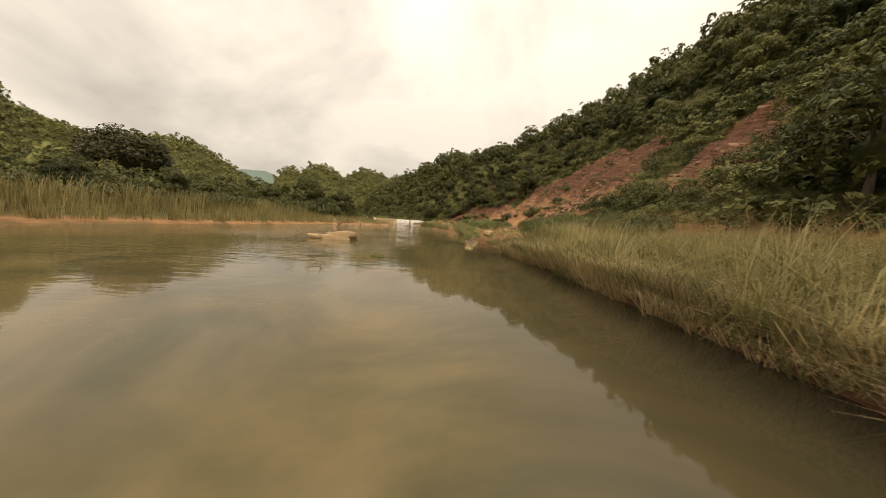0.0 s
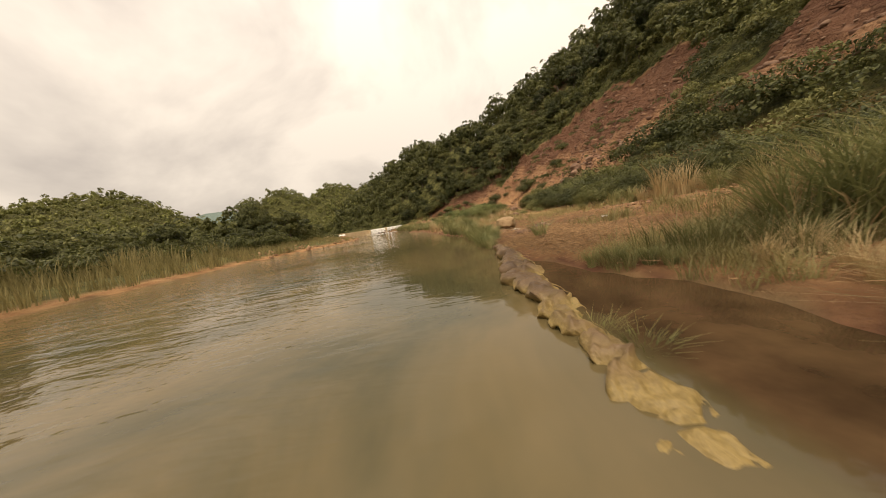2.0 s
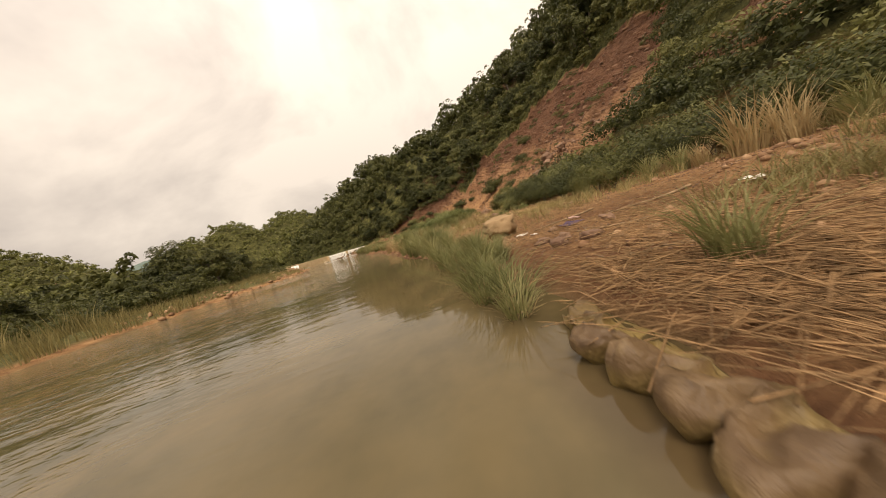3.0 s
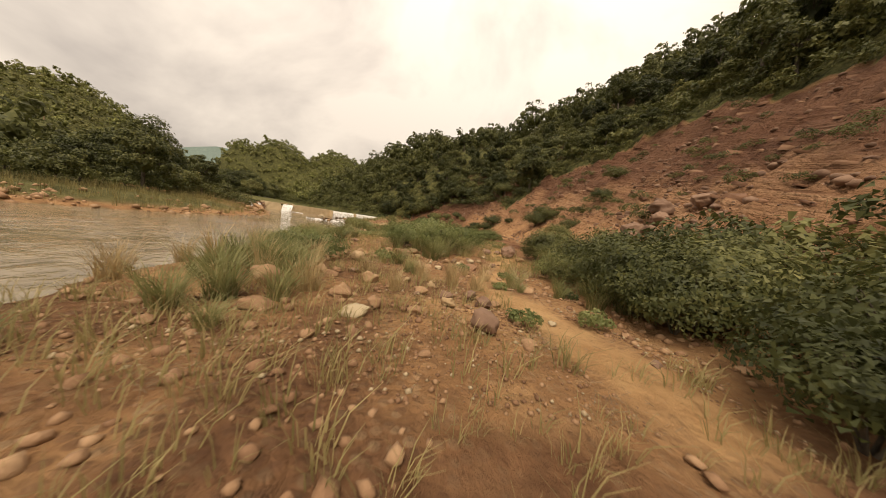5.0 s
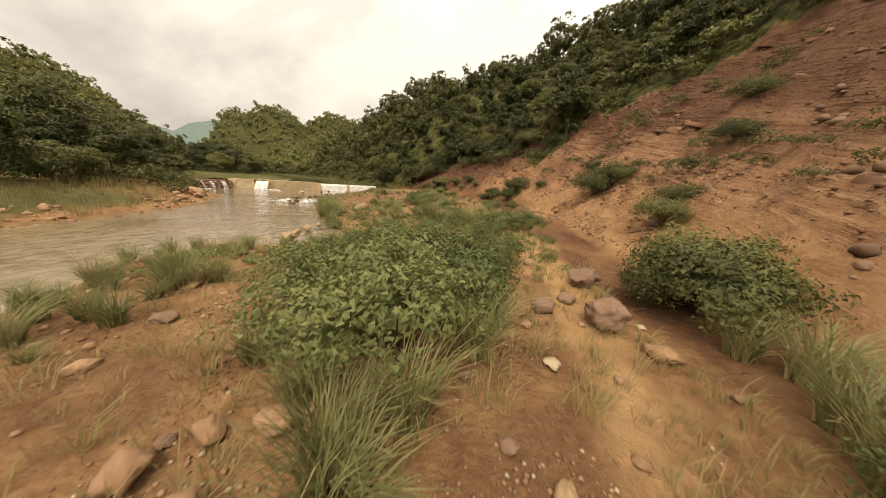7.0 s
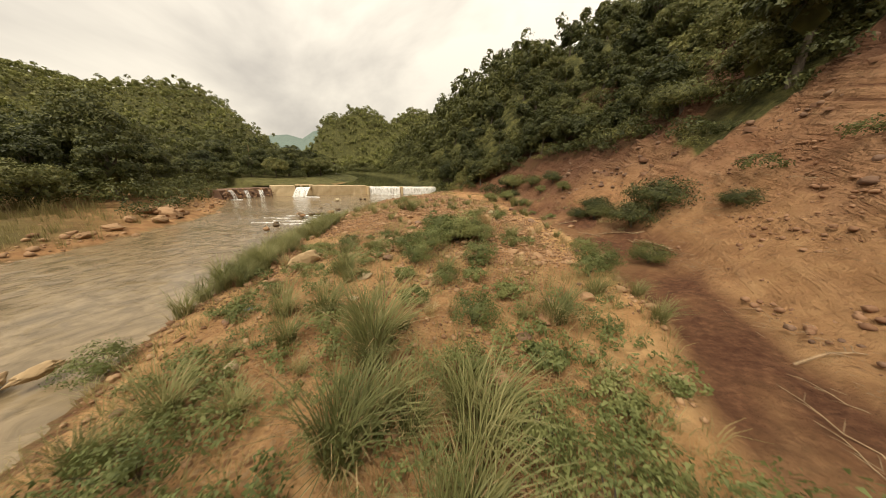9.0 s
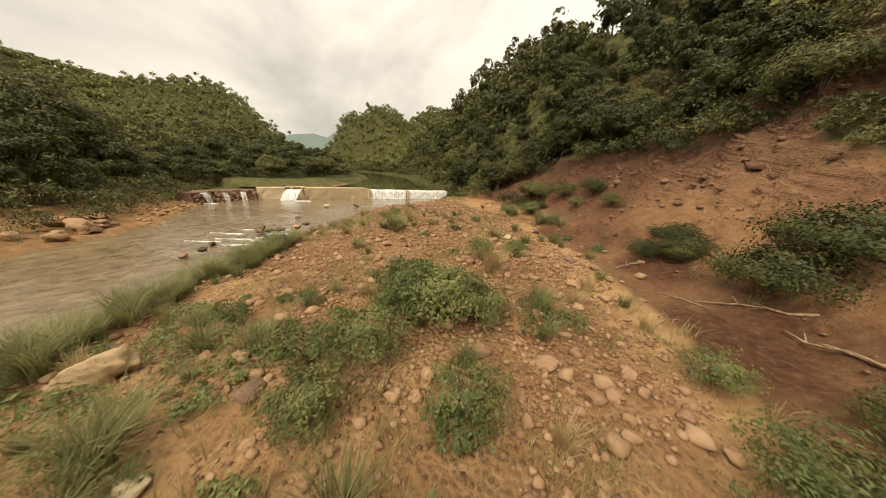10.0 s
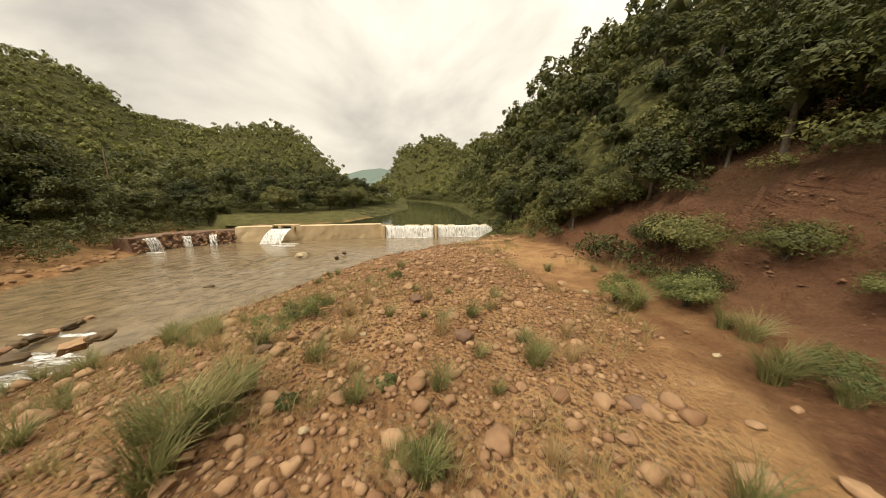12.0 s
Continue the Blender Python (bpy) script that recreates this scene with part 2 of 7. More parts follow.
def water_material(name, shallow, deep, ripple, scale, fast=True):
    n = Nodes(name)
    body = n.ramp(n.noise(0.30, 5, 0.6, 1.2), (0.36, deep), (0.66, shallow))
    place = n.t.nodes.new("ShaderNodeSeparateXYZ")
    n.link(n.co, place.inputs["Vector"])
    out = n.node("ShaderNodeMapRange", **{"From Min": 1.0, "From Max": -4.0, "To Min": 0.06, "To Max": 1.0})
    n.link(place.outputs["X"], out.inputs["Value"])
    on = n.node("ShaderNodeMapRange", **{"From Min": 5.0, "From Max": 15.0, "To Min": 0.12, "To Max": 1.0})
    n.link(place.outputs["Y"], on.inputs["Value"])
    patch = n.ramp(n.noise(0.11, 3, 0.55), (0.36, (0.30, 0.30, 0.30)), (0.56, (1, 1, 1)))
    lanes = n.math("MULTIPLY", n.math("MULTIPLY", out.outputs["Result"], on.outputs["Result"]), patch)
    wave = n.noise(scale, 3, 0.55, 0.4, stretch=(0.55, 1.6, 1))
    small = n.noise(scale * 3.1, 2, 0.5, stretch=(0.7, 1.5, 1))
    h = n.math("MULTIPLY", n.math("ADD", wave, n.math("MULTIPLY", small, 0.35)), lanes)
    if fast:
        # the river runs shallow and choppy below the weir
        sep = n.t.nodes.new("ShaderNodeSeparateXYZ")
        n.link(n.co, sep.inputs["Vector"])
        run = n.node("ShaderNodeMapRange", **{"From Min": 30.0, "From Max": 46.0})
        n.link(sep.outputs["Y"], run.inputs["Value"])
        chop = n.noise(2.2, 4, 0.6, 0.6, stretch=(0.8, 0.5, 1))
        calm = n.ramp(n.noise(0.17, 3, 0.55), (0.40, (0.15, 0.15, 0.15)), (0.62, (1, 1, 1)))
        h = n.math("ADD", h, n.math("MULTIPLY", n.math("MULTIPLY", n.math("MULTIPLY", chop, calm), run.outputs["Result"]), 1.9))
        # the backwater between the ledge and the bank shows its brown bed
        back = n.node("ShaderNodeMapRange", **{"From Min": 1.75, "From Max": 2.0})
        n.link(sep.outputs["X"], back.inputs["Value"])
        still = n.node("ShaderNodeMapRange", **{"From Min": 12.0, "From Max": 15.0})
        n.link(sep.outputs["Y"], still.inputs["Value"])
        # darker water by the right bank, with the bank's dark reflection painted in
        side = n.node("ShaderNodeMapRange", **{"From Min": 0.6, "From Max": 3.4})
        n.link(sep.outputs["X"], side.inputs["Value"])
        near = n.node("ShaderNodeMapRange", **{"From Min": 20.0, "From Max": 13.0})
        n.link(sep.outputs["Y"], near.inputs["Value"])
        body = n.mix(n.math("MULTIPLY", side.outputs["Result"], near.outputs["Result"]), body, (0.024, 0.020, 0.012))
        body = n.mix(n.math("MULTIPLY", back.outputs["Result"], still.outputs["Result"]), body, n.ramp(n.noise(1.7, 4, 0.6), (0.35, (0.040, 0.023, 0.012)), (0.65, (0.085, 0.050, 0.025))))
        shoal = n.node("ShaderNodeMapRange", **{"From Min": -2.5, "From Max": 2.4})
        n.link(sep.outputs["X"], shoal.inputs["Value"])
        past = n.node("ShaderNodeMapRange", **{"From Min": 19.0, "From Max": 23.0})
        n.link(sep.outputs["Y"], past.inputs["Value"])
        body = n.mix(n.math("MULTIPLY", shoal.outputs["Result"], past.outputs["Result"]), body, n.ramp(n.noise(1.3, 4, 0.6), (0.35, (0.074, 0.058, 0.028)), (0.65, (0.135, 0.100, 0.048))))
        below = n.node("ShaderNodeMapRange", **{"From Min": 50.0, "From Max": 72.0})
        n.link(sep.outputs["Y"], below.inputs["Value"])
        silt = n.mix(below.outputs["Result"], n.ramp(chop, (0.35, (0.170, 0.132, 0.080)), (0.65, (0.310, 0.240, 0.150))), n.ramp(chop, (0.35, (0.135, 0.100, 0.058)), (0.65, (0.255, 0.188, 0.110))))
        body = n.mix(run.outputs["Result"], body, silt)
    n.bump(h, ripple, 0.10)
    n.bsdf.inputs["IOR"].default_value = 1.33
    return n.done(body, 0.04, 0.5)


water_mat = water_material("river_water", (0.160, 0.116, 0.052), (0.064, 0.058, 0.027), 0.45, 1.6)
pond_mat = water_material("still_pond_water", (0.060, 0.060, 0.028), (0.040, 0.045, 0.020), 0.10, 1.0, False)


def stone_material(name, dark, mid, light, rough=0.85):
    n = Nodes(name)
    f = n.noise(3.2, 6, 0.6)
    g = n.noise(22.0, 3, 0.6)
    pick = n.math("ADD", n.math("MULTIPLY", n.island(), 0.45), n.math("ADD", n.math("MULTIPLY", n.per_object(), 0.3), n.math("MULTIPLY", f, 0.5)))
    c = n.ramp(pick, (0.2, dark), (0.55, mid), (0.95, light))
    c = n.mix(n.math("MULTIPLY", g, 0.25), c, mid)
    n.bump(n.math("ADD", f, n.math("MULTIPLY", g, 0.3)), 0.6, 0.06)
    return n.done(c, rough, 0.25)


stone_tan = stone_material("tan_river_stone", (0.095, 0.045, 0.027), (0.235, 0.130, 0.070), (0.410, 0.260, 0.145))
stone_buff = stone_material("buff_sandstone", (0.170, 0.105, 0.054), (0.290, 0.190, 0.100), (0.400, 0.280, 0.155))
rock_mat = stone_material("red_brown_bedrock", (0.100, 0.048, 0.028), (0.210, 0.110, 0.062), (0.320, 0.185, 0.108))
stone_dark = stone_material("dark_red_rock", (0.080, 0.048, 0.034), (0.150, 0.088, 0.058), (0.260, 0.160, 0.105))
stone_wet = stone_material("wet_brown_sandstone", (0.024, 0.014, 0.008), (0.055, 0.034, 0.018), (0.150, 0.098, 0.044), 0.5)


def ledge_material():
    n = Nodes("worn_ledge_sandstone")
    big, mid, fine = n.noise(1.7, 5, 0.6, 0.5), n.noise(6.0, 5, 0.62, 0.3, stretch=(1.4, 0.6, 1)), n.noise(40.0, 3, 0.6)
    c = n.ramp(big, (0.32, (0.060, 0.034, 0.017)), (0.52, (0.110, 0.066, 0.032)), (0.70, (0.190, 0.122, 0.060)))
    c = n.mix(n.ramp(mid, (0.30, (0.75, 0.75, 0.75)), (0.46, (0, 0, 0))), c, (0.070, 0.040, 0.020))
    c = n.mix(n.ramp(mid, (0.62, (0, 0, 0)), (0.74, (0.6, 0.6, 0.6))), c, (0.300, 0.215, 0.110))
    # ochre film along the waterline
    axes = n.t.nodes.new("ShaderNodeSeparateXYZ")
    n.link(n.co, axes.inputs["Vector"])
    line = n.node("ShaderNodeMapRange", **{"From Min": 0.16, "From Max": 0.04})
    n.link(n.math("ADD", axes.outputs["Z"], n.math("MULTIPLY", n.math("SUBTRACT", big, 0.5), 0.25)), line.inputs["Value"])
    c = n.mix(n.math("MULTIPLY", line.outputs["Result"], 0.8), c, n.ramp(fine, (0.3, (0.200, 0.140, 0.045)), (0.7, (0.330, 0.235, 0.080))))
    n.bump(n.math("ADD", mid, n.math("MULTIPLY", fine, 0.3)), 0.7, 0.04)
    return n.done(c, 0.55, 0.4)


ledge_stone = ledge_material()
stone_pale = stone_material("pale_sandstone", (0.220, 0.155, 0.088), (0.350, 0.265, 0.160), (0.470, 0.375, 0.240))


def concrete_material():
    n = Nodes("stained_concrete")
    f = n.noise(0.9, 6, 0.6)
    drip = n.noise(2.4, 4, 0.6, stretch=(1, 1, 0.18))
    g = n.noise(26.0, 3, 0.6)
    c = n.ramp(f, (0.3, (0.520, 0.390, 0.230)), (0.6, (0.640, 0.500, 0.310)), (0.8, (0.700, 0.580, 0.400)))
    c = n.mix(n.math("MULTIPLY", drip, 0.30), c, (0.240, 0.160, 0.085))
    n.bump(n.math("ADD", f, n.math("MULTIPLY", g, 0.3)), 0.4, 0.04)
    return n.done(c, 0.88, 0.2)


concrete = concrete_material()


def foam_material(name, stretch, gaps, soft=0.12):
    n = Nodes(name)
    f = n.noise(3.5, 6, 0.68, 0.3, stretch=stretch)
    n.bump(f, 0.9, 0.15)
    mat = n.done(n.ramp(f, (0.35, (0.560, 0.520, 0.440)), (0.55, (0.930, 0.920, 0.880))), 0.35, 0.5)
    clear_part = n.t.nodes.new("ShaderNodeBsdfTransparent")
    ms = n.t.nodes.new("ShaderNodeMixShader")
    n.link(n.ramp(f, (gaps - soft, (0, 0, 0)), (gaps + soft, (1, 1, 1))), ms.inputs["Fac"])
    n.link(clear_part.outputs["BSDF"], ms.inputs[1])
    n.link(n.bsdf.outputs["BSDF"], ms.inputs[2])
    n.link(ms.outputs["Shader"], n.t.nodes["Material Output"].inputs["Surface"])
    return mat


foam = foam_material("white_falling_water", (1.9, 1.9, 0.16), 0.36)
foam_thin = foam_material("thin_falling_water", (2.6, 2.6, 0.25), 0.47)
foam_flat = foam_material("river_foam", (0.5, 1.6, 1.0), 0.50)


def plain_material(name, colour, rough=0.6, spread=0.25):
    n = Nodes(name)
    f = n.noise(7.0, 4, 0.6)
    lo = tuple(v * (1 - spread) for v in colour)
    hi = tuple(min(1.0, v * (1 + spread)) for v in colour)
    n.bump(f, 0.2, 0.01)
    return n.done(n.ramp(f, (0.3, lo), (0.7, hi)), rough, 0.3)


straw = plain_material("dry_straw", (0.290, 0.175, 0.085), 0.85, 0.6)
driftwood = plain_material("grey_driftwood", (0.280, 0.190, 0.110), 0.85, 0.5)

# ---------------------------------------------------------------- helpers


def lattice(ix, iy, seed):
    v = np.sin(ix * 127.1 + iy * 311.7 + seed * 74.7) * 43758.5453
    return v - np.floor(v)


def vnoise(x, y, seed=0):
    ix, iy = np.floor(x), np.floor(y)
    fx, fy = x - ix, y - iy
    fx, fy = fx * fx * (3 - 2 * fx), fy * fy * (3 - 2 * fy)
    a, b = lattice(ix, iy, seed), lattice(ix + 1, iy, seed)
    c, d = lattice(ix, iy + 1, seed), lattice(ix + 1, iy + 1, seed)
    return (a * (1 - fx) + b * fx) * (1 - fy) + (c * (1 - fx) + d * fx) * fy


def fbm(x, y, octaves=4, seed=0):
    total, amp, f = 0.0, 0.5, 1.0
    for i in range(octaves):
        total = total + amp * (vnoise(x * f, y * f, seed + i * 3) - 0.5)
        amp, f = amp * 0.5, f * 2.03
    return total


def step(v, a, b):
    t = np.clip((v - a) / (b - a), 0, 1)
    return t * t * (3 - 2 * t)


def along(line, x, y):
    """Signed distance from a polyline (positive on its right) and the other columns at the nearest point."""
    line = np.asarray(line, float)
    best = np.full(np.shape(x), 1e9)
    side = np.ones(np.shape(x))
    extra = np.zeros(np.shape(x) + (line.shape[1] - 2,))
    for p, q in zip(line[:-1], line[1:]):
        dx, dy = q[0] - p[0], q[1] - p[1]
        s = np.clip(((x - p[0]) * dx + (y - p[1]) * dy) / (dx * dx + dy * dy), 0, 1)
        ox, oy = x - p[0] - s * dx, y - p[1] - s * dy
        d = np.hypot(ox, oy)
        near = d < best - 1e-9
        best = np.where(near, d, best)
        side = np.where(near, np.sign(dy * ox - dx * oy), side)
        extra = np.where(near[..., None], p[2:] + s[..., None] * (q[2:] - p[2:]), extra)
    return best * side, extra


def mesh_of(name, verts, faces, mat, smooth=False):
    me = bpy.data.meshes.new(name)
    me.from_pydata(verts if isinstance(verts, list) else verts.tolist(), [], faces if isinstance(faces, list) else faces.tolist())
    me.materials.append(mat)
    if smooth:
        me.polygons.foreach_set("use_smooth", np.ones(len(me.polygons), bool))
    me.update()
    return me


def part(name, data, mat, parent=None, label=""):
    """Links a mesh or a bmesh as one object under a thing or a part."""
    if isinstance(data, bmesh.types.BMesh):
        me = bpy.data.meshes.new(name)
        data.to_mesh(me)
        data.free()
        me.materials.append(mat)
        data = me
    ob = new(name, data)
    if parent is not None:
        ob.parent = parent
    return tagged(ob, label)


# ---------------------------------------------------------------- the lie of the land
RIGHT_SHORE = [(4.6, -60), (3.9, 0), (3.9, 4), (3.7, 9.5), (3.4, 12), (3.3, 13.5), (3.5, 14.6), (3.3, 16), (3.4, 17.1), (2.95, 18), (2.8, 19.2), (2.4, 19.9), (2.4, 21), (2.5, 22.5), (2.6, 24), (2.7, 25.2), (2.6, 26.3), (2.4, 28),
               (1.9, 31), (0.8, 34.5), (0.6, 39), (-0.6, 43), (-1.4, 50), (-4.0, 56.5), (-2.6, 58.8), (0.6, 60.0), (2.1, 61.8), (1.7, 63.6), (0.1, 65.3), (-1.5, 68), (-4, 72),
               (-7, 79), (-9.3, 83), (-10.7, 87), (-11.3, 91), (-13, 97), (-14, 102), (-13.3, 109), (-11.4, 116), (-12.6, 122),
               (-30, 146), (-57, 181), (-92, 210), (-168, 236), (-400, 330), (-1200, 700)]
LEFT_SHORE = [(-21, -60), (-21.4, 13), (-20.3, 22), (-19.0, 32), (-18.8, 42), (-15.5, 51), (-13.5, 57), (-14.2, 64), (-15.5, 70), (-18.5, 76),
              (-22, 81.5), (-27, 86), (-33, 90), (-36.5, 95), (-33, 103), (-30.5, 110), (-37, 124), (-50, 145), (-74, 171), (-112, 202), (-172, 216), (-410, 300), (-1210, 660)]
# x, y, steepness, crest height
HILL_FOOT = [(24, -120, 0.95, 84), (19, 0, 0.91, 83), (17.5, 36, 0.86, 83), (16.8, 50, 0.83, 82.5), (17.5, 62, 0.85, 82.5), (16.6, 78, 0.93, 86), (14.6, 88, 1.05, 83),
             (9.5, 98, 0.99, 67), (-2, 113, 1.14, 43), (-11, 122, 1.36, 30), (-29, 146, 1.58, 38), (-56, 181, 1.1, 33), (-92, 214, 0.5, 20), (-168, 240, 0.3, 14), (-400, 335, 0.2, 10), (-1200, 705, 0.2, 10)]
WEIR_LINE = [(-60, 99), (-37, 96.5), (-30.6, 100.6), (-28.7, 102.1), (-22.9, 110.7), (-12.6, 122.6), (20, 160)]
MOUNDS = [(-172, 168, 36, 38, 50), (-215, 215, 40, 60, 55), (-215, 50, 40, 50, 40), (-202, 88, 53, 38, 30), (-260, 120, 44, 80, 80), (-168, 266, 47, 22, 36), (-134, 268, 49, 30, 34), (-92, 290, 48, 34, 34),
          (-50, 305, 46, 40, 40), (0, 320, 60, 60, 60), (-1050, 1400, 215, 230, 200), (-1900, 1750, 215, 420, 300), (-1500, 1500, 150, 300, 200)]
POND = 1.5


def land(x, y):
    """Height of the ground and its masks, for arrays of places."""
    x, y = np.asarray(x, float), np.asarray(y, float)
    wob = fbm(x * 0.55, y * 0.55, 3, 5) * 0.9
    dr = along(RIGHT_SHORE, x, y)[0] + wob
    dl = along(LEFT_SHORE, x, y)[0] + wob
    dh, ex = along(HILL_FOOT, x, y)
    dh = dh + fbm(x * 0.11, y * 0.11, 3, 9) * 2.6
    up = step(-along(WEIR_LINE, x, y)[0], 0.6, 1.5)
    bar = np.interp(y, [-60, 0, 14, 22, 30, 40, 47, 55, 65, 80, 90, 100, 110, 118, 124], [0.5, 0.5, 0.25, 0.35, 0.35, 0.16, 0.16, 0.5, 0.8, 1.2, 1.4, 1.3, 1.0, 0.8, 1.8])
    right = np.interp(y, [12, 18, 36, 42], [0.22, 0.10, 0.08, 0.20]) * step(dr, 0, 0.5) + bar * step(dr, 0.2, 8) + 0.6 * step(dh, -6, 0.5)
    right = right + fbm(x * 0.8, y * 0.8, 4, 2) * 0.22 * step(dr, 0, 2) + fbm(x * 0.2, y * 0.2, 2, 4) * 0.5 * step(dr, 1, 5)
    hill = np.maximum(dh, 0)
    rise = ex[..., 1] * np.tanh((ex[..., 0] * hill + 0.25 * np.maximum(hill - 15, 0) * step(-y, -100, -72)) / ex[..., 1])
    rough = fbm(x * 0.16, y * 0.16, 4, 12) * 5.0 * step(hill, 4, 16) + fbm(x * 0.6, y * 0.6, 3, 13) * 1.6 * step(hill, 0.5, 4)
    right = right + rise + rough
    inland = np.maximum(-dl, 0)
    left = 0.22 * step(inland, 0, 0.6) + 0.75 * step(inland, 0.5, 7) + 1.2 * step(inland, 8, 40) + fbm(x * 0.5, y * 0.5, 4, 7) * 0.3 * step(inland, 0.3, 3)
    swell = np.zeros(x.shape)
    for cx, cy, h, sx, sy in MOUNDS:
        swell = np.maximum(swell, h * np.exp(-0.5 * (((x - cx) / sx) ** 2 + ((y - cy) / sy) ** 2)))
    swell = swell * (1 + 0.3 * fbm(x * 0.02, y * 0.02, 3, 21))
    tread = swell / 1.3
    terrace = (np.floor(tread) + step(tread - np.floor(tread), 0.72, 1.0)) * 1.3
    swell = np.where(np.hypot((x + 95) / 24, (y - 118) / 7) < 1, terrace, swell)
    left = left + swell * step(inland, 6, 45)
    right = np.maximum(right, swell * step(hill, 2, 30))
    depth = np.minimum(-dr, dl)
    bed = -0.06 - 0.9 * step(depth, 0, 7)
    z = np.where(dr > 0, right, np.where(dl < 0, left, bed))
    z = z + POND * up * np.where(dr > 0, step(-hill, -14, 0), 1.0)
    gully = step(-np.abs(dh + 2.4 + fbm(x * 0.3, y * 0.3, 2, 31) * 2.0), -1.9, -1.0) * step(y, 45, 56) * step(-y, -104, -92)
    z = z - 0.32 * gully
    return z, dr, dl, dh, gully


MUD_EDGE = [(15.3, 56), (14.9, 64), (14.2, 67.6), (13.9, 75), (12.0, 81.5), (10.9, 85), (10.0, 92), (9.6, 99)]
TRACK = [(10.8, 37.5), (10.1, 39.6), (9.5, 41.0), (9.0, 42.5), (9.9, 45), (10.8, 48), (11.6, 51), (12.2, 55), (12.6, 60)]

# bare slides on the slope: (y, distance up the slope) outlines
SLIDES = [[(113, -1), (113, 1.5), (107, 4), (101, 5.2), (96, 5.5), (94.4, 6), (94.2, 8), (96.5, 11), (93.5, 10.5), (92, 8.5), (90.6, 5.5), (88.5, 4.6), (86.2, 5.5), (86, 8), (87, 10.5), (84, 12.5), (78, 15.5),
           (74, 18.5), (66, 19.5), (58, 20.5), (50, 19.5), (45.5, 17.5), (43, 12), (40, 7), (43, 2), (46, 1), (60, -2)],
          [(38, 7.5), (36.8, 12), (36.5, 17), (34, 19), (30, 16.5), (26, 12), (24, 7.5), (28, 6), (33, 6)]]


def inside(poly, px, py):
    hit = np.zeros(np.shape(px), bool)
    for (x1, y1), (x2, y2) in zip(poly, poly[1:] + poly[:1]):
        if y1 != y2:
            cross = ((y1 > py) != (y2 > py)) & (px < (x2 - x1) * (py - y1) / (y2 - y1) + x1)
            hit ^= cross
    return hit


def bare(x, y, dh):
    jy, jd = y + fbm(x * 0.3, y * 0.3, 3, 41) * 3.2, dh + fbm(x * 0.3, y * 0.3, 3, 47) * 2.6
    hit = np.zeros(np.shape(x), bool)
    for poly in SLIDES:
        hit |= inside(poly, jy, jd)
    return hit


def off_track(x, y):
    return np.abs(along(TRACK, x, y)[0]) > 0.85 + fbm(x * 0.9, y * 0.9, 2, 68) * 0.8


def spaced(stops):
    """A run of coordinates with the step widening as (start, step) stops say."""
    out = [stops[0][0]]
    for (a, s0), (b, s1) in zip(stops[:-1], stops[1:]):
        while out[-1] < b:
            k = (out[-1] - a) / (b - a)
            out.append(out[-1] + s0 + (s1 - s0) * k)
    return np.array(out)


